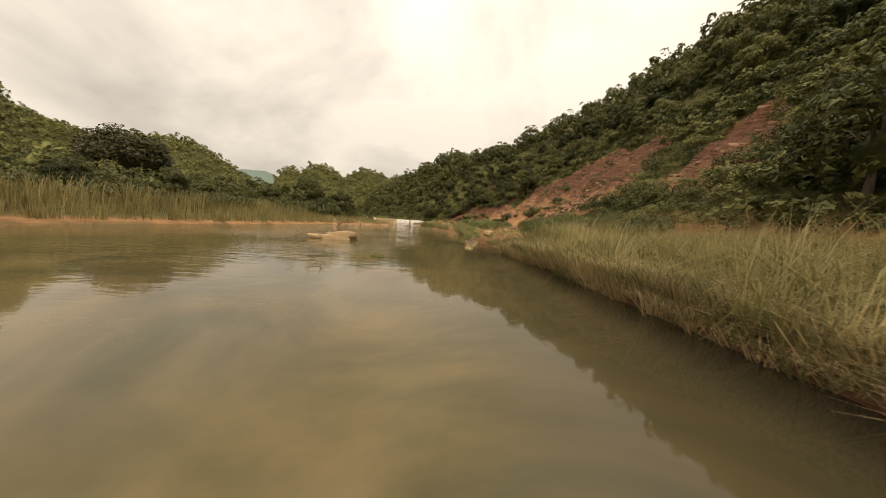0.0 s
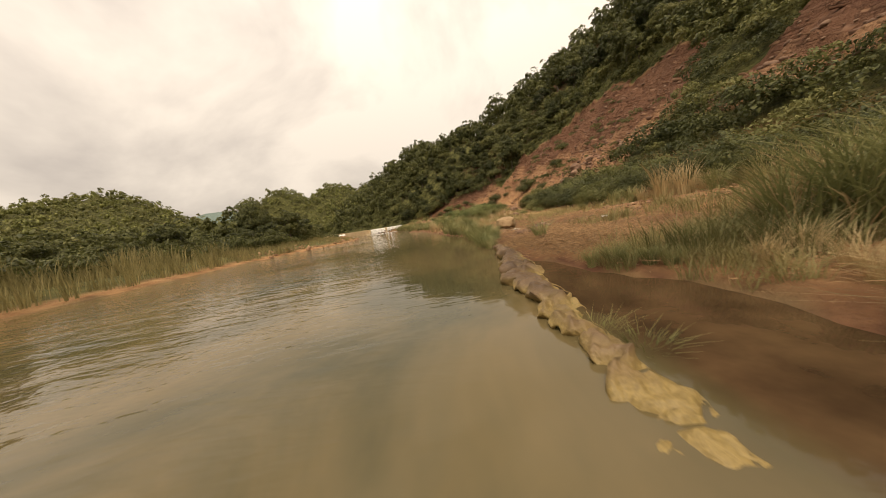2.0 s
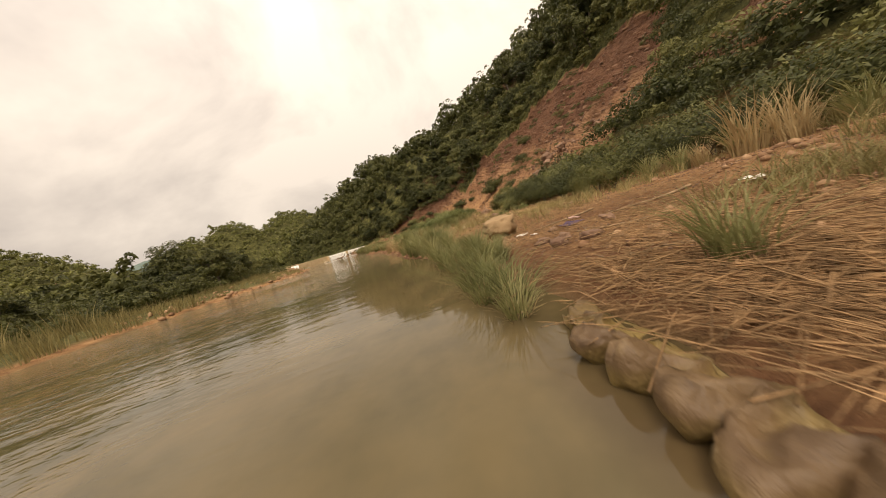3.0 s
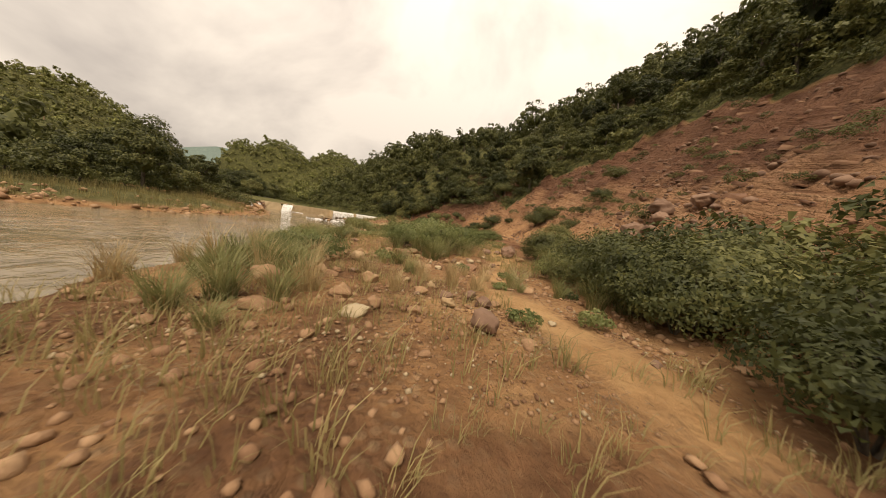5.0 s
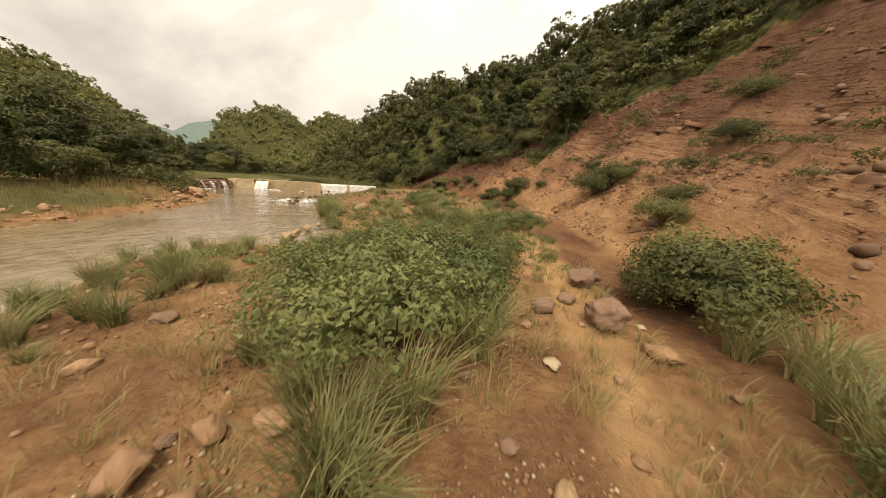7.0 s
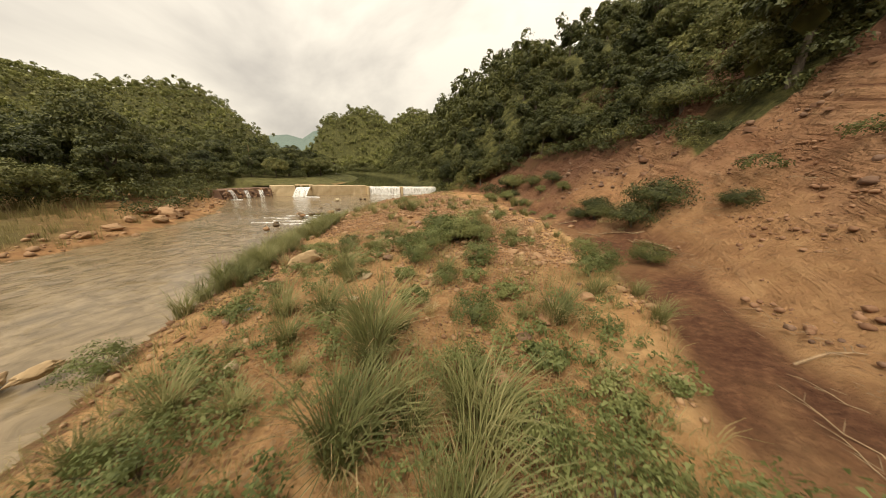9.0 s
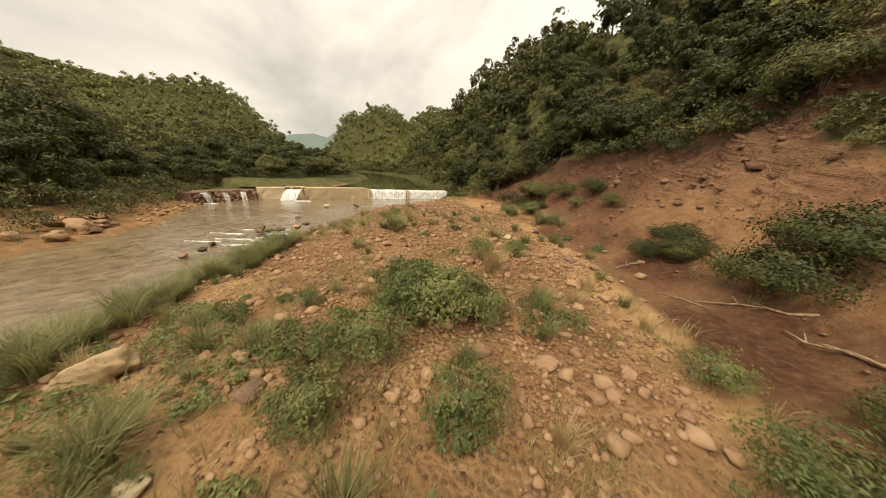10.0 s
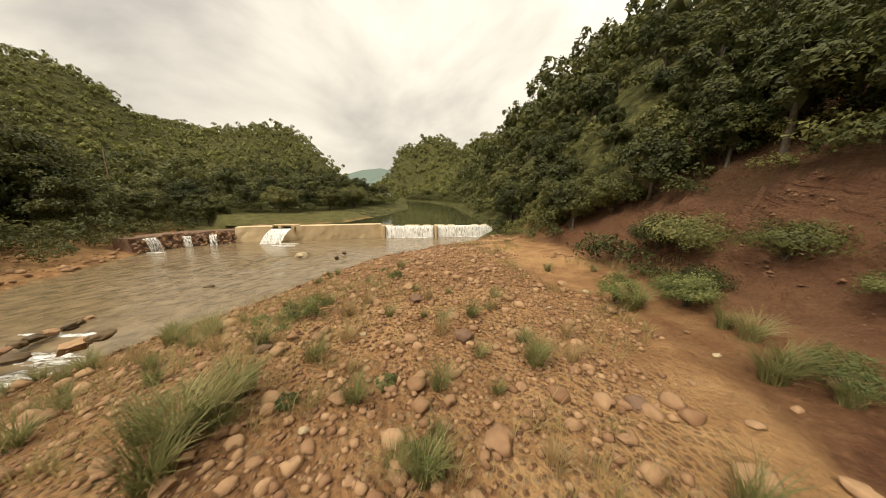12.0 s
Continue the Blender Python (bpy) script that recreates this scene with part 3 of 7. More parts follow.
def build_ground():
    xs = spaced([(-4000, 260), (-420, 14), (-60, 3), (-24, 0.8), (-8, 0.40), (30, 0.42), (60, 1.4), (130, 6), (500, 60), (4000, 400)])
    ys = spaced([(-900, 160), (-60, 6), (-6, 0.5), (2, 0.40), (104, 0.42), (130, 1.0), (190, 3), (520, 12), (900, 60), (4500, 300)])
    gx, gy = np.meshgrid(xs, ys)
    z, dr, dl, dh, gully = land(gx, gy)
    slide = bare(gx, gy, dh) & (dr > 0)
    ny, nx = gx.shape
    beds = (z * 0.75 - gy * 0.30 + fbm(gx * 0.25, gy * 0.25, 3, 57) * 2.2)
    z = z + np.where(slide, fbm(gx * 0.9 + z * 0.6, gy * 0.5, 3, 55) * 0.8 + (np.abs((beds % 1.0) - 0.3) - 0.3) * 0.8 * step(dh, 0.5, 4), 0)
    verts = np.stack([gx, gy, z], -1).reshape(-1, 3)
    i = np.arange(ny * nx).reshape(ny, nx)
    faces = np.stack([i[:-1, :-1], i[:-1, 1:], i[1:, 1:], i[1:, :-1]], -1).reshape(-1, 4)
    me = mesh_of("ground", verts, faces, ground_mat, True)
    blend = slide * (0.25 + 0.75 * step(dh + fbm(gx * 0.4, gy * 0.4, 3, 59) * 3, 1.5, 4.5))
    track = step(-np.abs(along(TRACK, gx, gy)[0] + fbm(gx * 0.9, gy * 0.9, 3, 67) * 1.2), -1.0, -0.5)
    flat = step(along(MUD_EDGE, gx, gy)[0] + fbm(gx * 0.6, gy * 0.6, 3, 69) * 1.6, -0.2, 0.3) * step(-dh, -0.9, 0.3) * step(gy, 74, 79) * step(-gy, -97, -91)
    masks = {
        "scar": blend,
        "clay": np.clip(slide * step(dh + fbm(gx * 0.3, gy * 0.3, 4, 60) * 7, 6, 9.5) * 0.9 + (dr > 0) * step(gy, 88, 97) * step(-gy, -116, -112) * step(dh, -2.5, 0.0) * 0.9, 0, 0.9),
        "wood": np.clip(np.maximum(step(dh, 1.0, 4.0), step(gy, 112, 120)) * ((dr > 0) | ((gy > 118) & (dr > -40))) * (1 - slide) + step(-dl, 14, 20) * step(np.hypot((gx + 95) / 24, (gy - 118) / 7), 0.95, 1.1), 0, 1),
        "grassy": np.where(gy > 95, step(-dl, -0.6, 0.2), step(-dl, 0.6, 3) * (1 - 0.75 * step(gy, 66, 76))) * 0.9,
        "sand": np.where(dr > 0, step(fbm(gx * 0.22, gy * 0.22, 3, 61), np.interp(gy, [34, 50, 60, 72, 80], [0.10, 0.06, -0.02, 0.0, -0.02]), 0.2), 0) * step(gy, 34, 41) * step(-dh, -2, 2) * 0.8 + step(dr, 0.0, 0.3) * step(-dr, -2.2, -1.2) * step(gy, 57, 60) * step(-gy, -72, -69)
        + track + step(-np.abs(dh + 4.6), -1.6, -0.6) * step(gy, 50, 58) * step(-gy, -96, -88) * 0.8,
        "mud": np.maximum(np.maximum(np.maximum(np.maximum(gully, flat) * (0.66 + 0.34 * step(fbm(gx * 0.7, gy * 0.35, 3, 66), -0.12, 0.1)), step(-np.abs(gy - 24), -11, -8) * step(dr, 0, 0.4) * step(-dr, -6.5, -4.0) * (0.20 + 0.45 * step(fbm(gx * 0.6, gy * 0.6, 3, 65), -0.1, 0.1))), step(fbm(gx * 0.5, gy * 0.5, 4, 63), -0.02, 0.16) * step(-np.abs(gy - 42), -14, -5) * (dr > 0) * (dh < 0) * 0.65), np.maximum(step(-np.abs(dr - 0.15), -0.35, -0.05) * step(-gy, -108, -100), step(dr, -0.3, 0.1) * step(-gy, -17, -13) * step(-dr, -2.5, -1.2))),
        "cobble": (dr > 0.1) * step(-dh, 0.2, 1.5) * step(gy, 20, 26) * step(-dh, 3.5, 7) * (1 - track) * np.clip(0.35 + 0.65 * step(gy, 68, 82) + 0.5 * step(fbm(gx * 0.5, gy * 0.5, 3, 64), 0.0, 0.1), 0, 1) * (1 - gully),
        "bed": ((dr < 0) & (dl > 0) & (gy < 104)).astype(float),
        # where the bluish haze colour is laid on, beyond 600 to 800 m
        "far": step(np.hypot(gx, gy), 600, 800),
    }
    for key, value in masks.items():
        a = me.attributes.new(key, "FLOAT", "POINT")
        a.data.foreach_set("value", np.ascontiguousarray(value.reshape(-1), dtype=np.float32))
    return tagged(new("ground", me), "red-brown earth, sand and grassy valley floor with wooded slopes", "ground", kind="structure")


build_ground()


def ground_z(x, y):
    return land(np.atleast_1d(np.asarray(x, float)), np.atleast_1d(np.asarray(y, float)))[0]


def build_water():
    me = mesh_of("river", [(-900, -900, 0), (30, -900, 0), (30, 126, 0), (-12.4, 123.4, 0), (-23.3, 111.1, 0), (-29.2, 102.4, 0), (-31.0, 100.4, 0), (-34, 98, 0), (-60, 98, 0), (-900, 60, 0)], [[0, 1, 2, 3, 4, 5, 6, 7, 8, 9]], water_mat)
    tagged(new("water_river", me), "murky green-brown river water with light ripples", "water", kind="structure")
    me = mesh_of("pond", [(-13, 122.4, POND), (-23.2, 110.6, POND), (-29, 102, POND), (-37.5, 97.5, POND), (-400, 400, POND), (-150, 420, POND)], [[5, 4, 3, 2, 1, 0]], pond_mat)
    tagged(new("water_pond", me), "still dark green water held behind the weir", "water", kind="structure")


build_water()

# ---------------------------------------------------------------- weir


def box(bm, x0, x1, y0, y1, z0, z1):
    vs = [bm.verts.new(p) for p in ((x0, y0, z0), (x1, y0, z0), (x1, y1, z0), (x0, y1, z0), (x0, y0, z1), (x1, y0, z1), (x1, y1, z1), (x0, y1, z1))]
    for f in ((3, 2, 1, 0), (4, 5, 6, 7), (0, 1, 5, 4), (1, 2, 6, 5), (2, 3, 7, 6), (3, 0, 4, 7)):
        bm.faces.new([vs[i] for i in f])
    return vs


def slab(points, z0, z1, thick, batter=0.0, lumps=0.0, steps=1, seed=0):
    """A wall that runs along points (its downstream foot), thick upstream, with a battered, uneven face."""
    bm = bmesh.new()
    r = random.Random(seed)
    run = []
    for (a, b) in zip(points[:-1], points[1:]):
        a, b = Vector(a), Vector(b)
        n = max(1, int((b - a).length / 0.5)) if lumps else 1
        for k in range(n):
            run.append((a + (b - a) * k / n, (b - a).normalized()))
    run.append((Vector(points[-1]), run[-1][1]))
    rows = []
    for p, d in run:
        back = Vector((-d.y, d.x))
        row = []
        for k in range(steps + 1):
            f = k / steps
            q = p + back * (batter * f + r.uniform(-lumps, lumps) * (0 < k < steps))
            row.append(bm.verts.new((q.x, q.y, z0 + (z1 - z0) * f + (r.uniform(-lumps, lumps) * 0.3 if k == steps else 0))))
        q = p + back * (batter + thick)
        row.append(bm.verts.new((q.x, q.y, z1)))
        row.append(bm.verts.new((q.x, q.y, z0)))
        rows.append(row)
    for a, b in zip(rows[:-1], rows[1:]):
        for k in range(len(a) - 1):
            bm.faces.new((a[k], b[k], b[k + 1], a[k + 1]))
    bm.faces.new(list(reversed(rows[0])))
    bm.faces.new(rows[-1])
    return bm


def water_sheet(points, top, foot, throw, seed, rows=9, cols_per_m=7, mat=foam, flare=0.0):
    """Falling water: a curtain that bows outwards, ragged along its foot."""
    r = random.Random(seed)
    verts, faces, line = [], [], []
    for a, b in zip(points[:-1], points[1:]):
        a, b = Vector(a), Vector(b)
        n = max(2, int((b - a).length * cols_per_m))
        d = (b - a).normalized()
        line += [(a + (b - a) * k / n, d) for k in range(n)]
    line.append((Vector(points[-1]), line[-1][1]))
    for p, d in line:
        out = Vector((d.y, -d.x))
        j = r.uniform(-0.07, 0.07)
        for k in range(rows):
            f = k / (rows - 1)
            o = throw * (0.18 + 0.82 * f ** 0.6) + j * f + r.uniform(-0.03, 0.03)
            q = p + out * o - d * flare * f
            verts.append((q.x, q.y, top + (foot - top) * f ** 1.35 + r.uniform(-0.02, 0.02)))
    n = len(line)
    for i in range(n - 1):
        for k in range(rows - 1):
            a = i * rows + k
            faces.append((a, a + rows, a + rows + 1, a + 1))
    return mesh_of("falling_water", verts, faces, mat, True)


def lump(seed, detail=2, rough=0.28, flat=0.7, facet=0.0, cuts=0):
    """A worn stone about one across, with some flat broken sides, as arrays."""
    bm = bmesh.new()
    bmesh.ops.create_icosphere(bm, subdivisions=detail, radius=0.5)
    r = random.Random(seed)
    off = Vector((seed * 3.7, seed * 1.3, seed * 2.1))
    planes = [(Vector((r.gauss(0, 1), r.gauss(0, 1), r.gauss(0, 1))).normalized(), r.uniform(0.30, 0.44)) for k in range(cuts)]
    for v in bm.verts:
        d = v.co.normalized()
        k = 1 + rough * noise.noise(d * 1.6 + off) + rough * 0.5 * noise.noise(d * 3.9 + off)
        if facet:
            k -= facet * max(0.0, noise.noise(d * 0.9 + off * 1.7))
        v.co = d * 0.5 * k
        for n, h in planes:
            over = v.co.dot(n) - h
            if over > 0:
                v.co -= n * over * 0.9
        if detail > 2:
            v.co *= 1 + 0.12 * noise.noise(d * 7 + off) + 0.06 * noise.noise(d * 17 + off)
        v.co.z *= flat
    verts = np.array([v.co[:] for v in bm.verts])
    faces = np.array([[v.index for v in f.verts] for f in bm.faces])
    bm.free()
    return verts, faces


def build_weir():
    weir = tagged(new("weir"), "low tan concrete river weir with stained face and white overflow", "weir")
    top = 1.72
    # solid middle block between the spillway notch and the long overflow
    part("middle_block", slab([(-28.7, 102.1), (-25.8, 106.4), (-22.9, 110.7)], -0.6, top, 1.6, 0.12, 0.05, 4, 1), concrete, weir)
    part("overflow_crest", slab([(-22.9, 110.7), (-17.8, 116.0), (-12.2, 122.8)], -0.6, 1.50, 1.5, 0.12, 0.03, 3, 2), concrete, weir)
    part("notch_sill", slab([(-30.4, 100.2), (-28.7, 102.1)], -0.6, 1.25, 1.5, 0.3, 0.0, 2, 3), concrete, weir)
    part("left_block", slab([(-32.2, 97.0), (-31.2, 98.8), (-30.4, 100.2)], -0.6, top - 0.05, 1.6, 0.55, 0.06, 4, 4), concrete, weir, "stained sloping concrete abutment")
    for x, y in ((-29.15, 102.2), (-30.05, 101.1)):
        bm = bmesh.new()
        box(bm, -0.16, 0.16, -0.5, 0.5, 1.2, top + 0.05)
        bmesh.ops.bevel(bm, geom=bm.edges[:], offset=0.02, segments=1, affect="EDGES")
        bmesh.ops.transform(bm, matrix=Matrix.Translation((x, y, 0)) @ Matrix.Rotation(radians(42), 4, "Z"), verts=bm.verts)
        part("pier", bm, concrete, weir)
    for (x, y), turn in (((-17.75, 115.75), 47), ((-22.75, 110.75), 50)):
        bm = bmesh.new()
        box(bm, -0.16, 0.16, -0.75, 0.6, -0.4, 1.62)
        bmesh.ops.bevel(bm, geom=bm.edges[:], offset=0.04, segments=1, affect="EDGES")
        bmesh.ops.transform(bm, matrix=Matrix.Translation((x, y, 0)) @ Matrix.Rotation(radians(turn), 4, "Z"), verts=bm.verts)
        part("pier", bm, concrete, weir, "dark wet concrete divider between the overflows")
    bm = bmesh.new()
    box(bm, -1.6, 1.2, -0.45, 0.45, top + 0.04, top + 0.16)
    bmesh.ops.transform(bm, matrix=Matrix.Translation((-30.0, 101.9, 0)) @ Matrix.Rotation(radians(50), 4, "Z"), verts=bm.verts)
    part("deck_slab", bm, concrete, weir)
    part("rubble_wall", slab([(-32.2, 89.4), (-33.5, 92.0), (-33.2, 94.6), (-32.2, 97.0)], -0.5, 1.35, 1.8, 0.6, 0.12, 4, 5), stone_dark, weir, "dark rubble masonry wing wall")
    r3 = random.Random(31)
    rubble = [mesh_of("stone", v, f, m) for m in (stone_dark, stone_tan) for v, f in (lump(220 + i, 2, 0.4, 0.8, 0.2, 6) for i in range(3))]
    wing = [Vector((-32.2, 89.4)), Vector((-33.5, 92.0)), Vector((-33.2, 94.6)), Vector((-32.2, 97.0))]
    for k in range(190):
        a = r3.randrange(3)
        p = wing[a].lerp(wing[a + 1], r3.random())
        up_ = r3.random()
        size = r3.uniform(0.16, 0.42)
        ob = part("stone", rubble[r3.randrange(6)], stone_dark, weir)
        ob.matrix_basis = pose(p.x + 0.5 - 1.0 * up_, p.y + r3.uniform(-0.1, 0.1), -0.05 + 1.4 * up_, r3.uniform(0, 360), r3.uniform(0, 360), 0) @ Matrix.Scale(size, 4)
    # overflows
    part("falling_water", water_sheet([(-22.6, 111.0), (-20.3, 113.4), (-18.1, 115.6)], 1.56, -0.05, 0.75, 1), foam, weir, "white curtain of falling water")
    part("falling_water", water_sheet([(-17.7, 116.0), (-15.0, 119.3), (-12.5, 122.4)], 1.56, -0.05, 0.75, 2), foam, weir, "white curtain of falling water")
    part("falling_water", water_sheet([(-30.3, 100.3), (-28.9, 101.9)], 1.5, -0.04, 2.0, 3, flare=0.9), foam, weir, "white water rushing through the notch")
    for k, (a, b, t) in enumerate((((-32.5, 89.9), (-33.0, 90.8), 1.3), ((-33.5, 92.9), (-33.45, 93.5), 1.1), ((-33.0, 95.0), (-32.8, 95.6), 1.1))):
        part("falling_water", water_sheet([a, b], t, 0.0, 0.9, 9 + k, cols_per_m=12, mat=foam_thin), foam_thin, weir, "thin white trickle over the wall")


build_weir()

# ---------------------------------------------------------------- vegetation meshes


def tube(points, radii, sides=6):
    verts, faces = [], []
    for i, (p, r) in enumerate(zip(points, radii)):
        d = (points[min(i + 1, len(points) - 1)] - points[max(i - 1, 0)]).normalized()
        side = d.cross(Vector((0.3, 0.9, 0.1))).normalized()
        other = d.cross(side)
        for k in range(sides):
            a = 2 * math.pi * k / sides
            verts.append(tuple(p + side * (math.cos(a) * r) + other * (math.sin(a) * r)))
    for i in range(len(points) - 1):
        for k in range(sides):
            a, b = i * sides + k, i * sides + (k + 1) % sides
            faces.append((a, b, b + sides, a + sides))
    return verts, faces


def join(pieces):
    verts, faces = [], []
    for v, f in pieces:
        n = len(verts)
        verts += v
        faces += [tuple(i + n for i in face) for face in f]
    return verts, faces


def leaves(centres, outward, size, r, droop=0.35, slim=0.62):
    """Pointed leaves at centres, facing roughly outward. Arrays in, verts and faces out."""
    n = len(centres)
    normal = outward + r.normal(0, 0.38, (n, 3)) + np.array([0, 0, 0.25])
    normal /= np.linalg.norm(normal, axis=1, keepdims=True) + 1e-9
    u = np.cross(normal, r.normal(0, 1, (n, 3)))
    u /= np.linalg.norm(u, axis=1, keepdims=True) + 1e-9
    u[:, 2] -= droop
    u /= np.linalg.norm(u, axis=1, keepdims=True) + 1e-9
    v = np.cross(normal, u)
    s = (size * r.uniform(0.6, 1.35, n))[:, None]
    base, tip = centres - u * s * 0.5, centres + u * s * 0.5
    verts = np.stack([base - v * s * slim * 0.5, base + v * s * slim * 0.5 + normal * s * 0.06, tip], 1).reshape(-1, 3)
    i = np.arange(n)[:, None] * 3
    return verts, i + np.array([[0, 1, 2]])


def crown(r, height, radius, clumps, per, size, flat=0.75, base=0.3, spread=0.22):
    """Leaf positions and outward directions of an uneven crown of clumps."""
    d = r.normal(0, 1, (clumps, 3))
    d[:, 2] = np.abs(d[:, 2]) * 0.9 - 0.25
    d /= np.linalg.norm(d, axis=1, keepdims=True)
    rad = radius * r.uniform(0.55, 1.1, clumps)[:, None]
    mid = np.array([0, 0, height * (base + (1 - base) * 0.5)])
    stretch = np.array([1, 1, height * (1 - base) * 0.5 / radius * flat / 0.75])
    cen = mid + d * rad * stretch
    p = np.repeat(cen, per, 0)
    off = r.normal(0, 1, p.shape) * radius * spread * np.array([1, 1, 0.7])
    out = np.repeat(d, per, 0) + off / (radius * spread + 1e-9) * 0.45
    return p + off, out, cen


def billows(r, height, radius, clumps, per, flat=0.75, base=0.3):
    """Leaves on the shells of rounded clumps, as a crown shows them: lit above, dark in the hollows between."""
    d = r.normal(0, 1, (clumps, 3))
    d[:, 2] = np.abs(d[:, 2]) * 0.9 - 0.25
    d /= np.linalg.norm(d, axis=1, keepdims=True)
    half = height * (1 - base) * 0.5 * flat / 0.75
    stretch = np.array([1, 1, half / radius])
    cen = np.array([0, 0, height * (base + (1 - base) * 0.5)]) + d * (radius * r.uniform(0.45, 0.88, clumps))[:, None] * stretch
    size = radius * r.uniform(0.20, 0.40, clumps)
    way = r.normal(0, 1, (clumps * per, 3)) + np.repeat(d, per, 0) * 0.9 + np.array([0, 0, 0.45])
    way /= np.linalg.norm(way, axis=1, keepdims=True)
    reach = np.repeat(size, per)[:, None] * r.uniform(0.72, 1.12, (clumps * per, 1)) * np.array([1, 1, 0.8])
    return np.repeat(cen, per, 0) + way * reach, way, cen


CORE = [(0, 0, 1), (0.94, 0, 0.33), (-0.47, 0.82, 0.33), (-0.47, -0.82, 0.33), (0.47, 0.82, -0.33), (0.47, -0.82, -0.33), (-0.94, 0, -0.33), (0, 0, -1)]
CORE_FACES = [(0, 1, 2), (0, 2, 3), (0, 3, 1), (1, 4, 2), (2, 6, 3), (3, 5, 1), (1, 5, 4), (2, 4, 6), (3, 6, 5), (4, 5, 7), (6, 4, 7), (5, 6, 7)]


def tree_parts(seed, height, radius, clumps, per, size, flat=0.75, base=0.3):
    r = np.random.default_rng(seed)
    p, out, cen = billows(r, height, radius, clumps, per, flat, base)
    cv, cf = leaves(p, out, size, r)
    if height > 2.5:
        # opaque core added inside the crown to block light between the clumps
        shade_core = np.array(CORE) * np.array([radius * 0.30, radius * 0.30, height * (1 - base) * 0.20]) * r.uniform(0.8, 1.1, (8, 1)) + np.array([0, 0, height * (base + (1 - base) * 0.45)])
        cf = np.concatenate([cf, np.array(CORE_FACES) + len(cv)])
        cv = np.concatenate([cv, shade_core])
    lean = r.normal(0, 0.06, 2)
    trunk = [Vector((lean[0] * z, lean[1] * z, z)) for z in (-0.6, height * 0.15, height * 0.35, height * 0.55, height * 0.8)]
    girth = 0.022 * height + 0.04
    pieces = [tube(trunk, [girth * 1.3, girth, girth * 0.8, girth * 0.55, girth * 0.2])]
    for c in cen[:: max(1, clumps // 9)]:
        start = trunk[2].lerp(trunk[3], r.uniform(0, 1))
        end = Vector(c)
        bend = start.lerp(end, 0.5) + Vector((0, 0, 0.08 * height))
        pieces.append(tube([start, bend, end], [girth * 0.45, girth * 0.28, girth * 0.08], 5))
    return join(pieces), (cv, cf)


def make_tree(seed, height, radius, clumps, per, size, mat, label, flat=0.75, base=0.3, name="tree", category="tree"):
    (tv, tf), (cv, cf) = tree_parts(seed, height, radius, clumps, per, size, flat, base)
    top = tagged(new(name), label, category)
    part("trunk", mesh_of("trunk", tv, tf, bark, True), bark, top)
    part("crown", mesh_of("crown", cv, cf, mat), mat, top)
    return top


def scatter(name, places, parts, mat, label, category):
    """One object of many small plants: parts are (verts, faces) arrays, places are (x, y, z, turn, scale, variant)."""
    vs, fs, n = [], [], 0
    for x, y, z, turn, s, k in places:
        v, f = parts[int(k)]
        c, q = math.cos(turn) * s, math.sin(turn) * s
        w = np.empty_like(v)
        w[:, 0], w[:, 1], w[:, 2] = v[:, 0] * c - v[:, 1] * q + x, v[:, 0] * q + v[:, 1] * c + y, v[:, 2] * s + z
        vs.append(w)
        fs.append(f + n)
        n += len(v)
    verts, faces = np.concatenate(vs), np.concatenate(fs)
    me = bpy.data.meshes.new(name)
    me.vertices.add(len(verts))
    me.vertices.foreach_set("co", verts.astype(np.float32).reshape(-1))
    k = faces.shape[1]
    me.loops.add(faces.size)
    me.loops.foreach_set("vertex_index", faces.astype(np.int32).reshape(-1))
    me.polygons.add(len(faces))
    me.polygons.foreach_set("loop_start", np.arange(0, faces.size, k, dtype=np.int32))
    me.update(calc_edges=True)
    me.materials.append(mat)
    return tagged(new(name, me), label, category, kind="stuff")


def clear(ob):
    for o in list(ob.children_recursive) + [ob]:
        bpy.data.objects.remove(o)


def spots(n, x0, x1, y0, y1, keep, gap=0.0, seed=1):
    """Random places in a rectangle where keep(...) holds, no two nearer than gap."""
    r = np.random.default_rng(seed)
    x, y = r.uniform(x0, x1, n), r.uniform(y0, y1, n)
    z, dr, dl, dh, gully = land(x, y)
    ok = keep(x, y, z, dr, dl, dh, gully)
    pts = np.stack([x, y, z], 1)[ok]
    if gap <= 0:
        return pts
    cells, out = {}, []
    for p in pts:
        key = (int(p[0] // gap), int(p[1] // gap))
        if all((p[0] - q[0]) ** 2 + (p[1] - q[1]) ** 2 > gap * gap for i in (-1, 0, 1) for j in (-1, 0, 1) for q in cells.get((key[0] + i, key[1] + j), ())):
            cells.setdefault(key, []).append(p)
            out.append(p)
    return np.array(out).reshape(-1, 3)


# ---------------------------------------------------------------- woods on the slope
def on_slope(x, y, z, dr, dl, dh, gully):
    return (dr > 0) & (dh > np.where(y > 98, 0.8, np.where(y < 15, 2.5, np.where(y < 46, 20.0, 3.0)))) & (dh < 130) & ~bare(x, y, dh) & ~bare(x - 2.4, y, dh - 2.4)


def near_slope(p):
    d = along(HILL_FOOT, p[:, 0], p[:, 1])[0]
    return (d < 34) & (p[:, 1] > 14) & (p[:, 1] < 135)


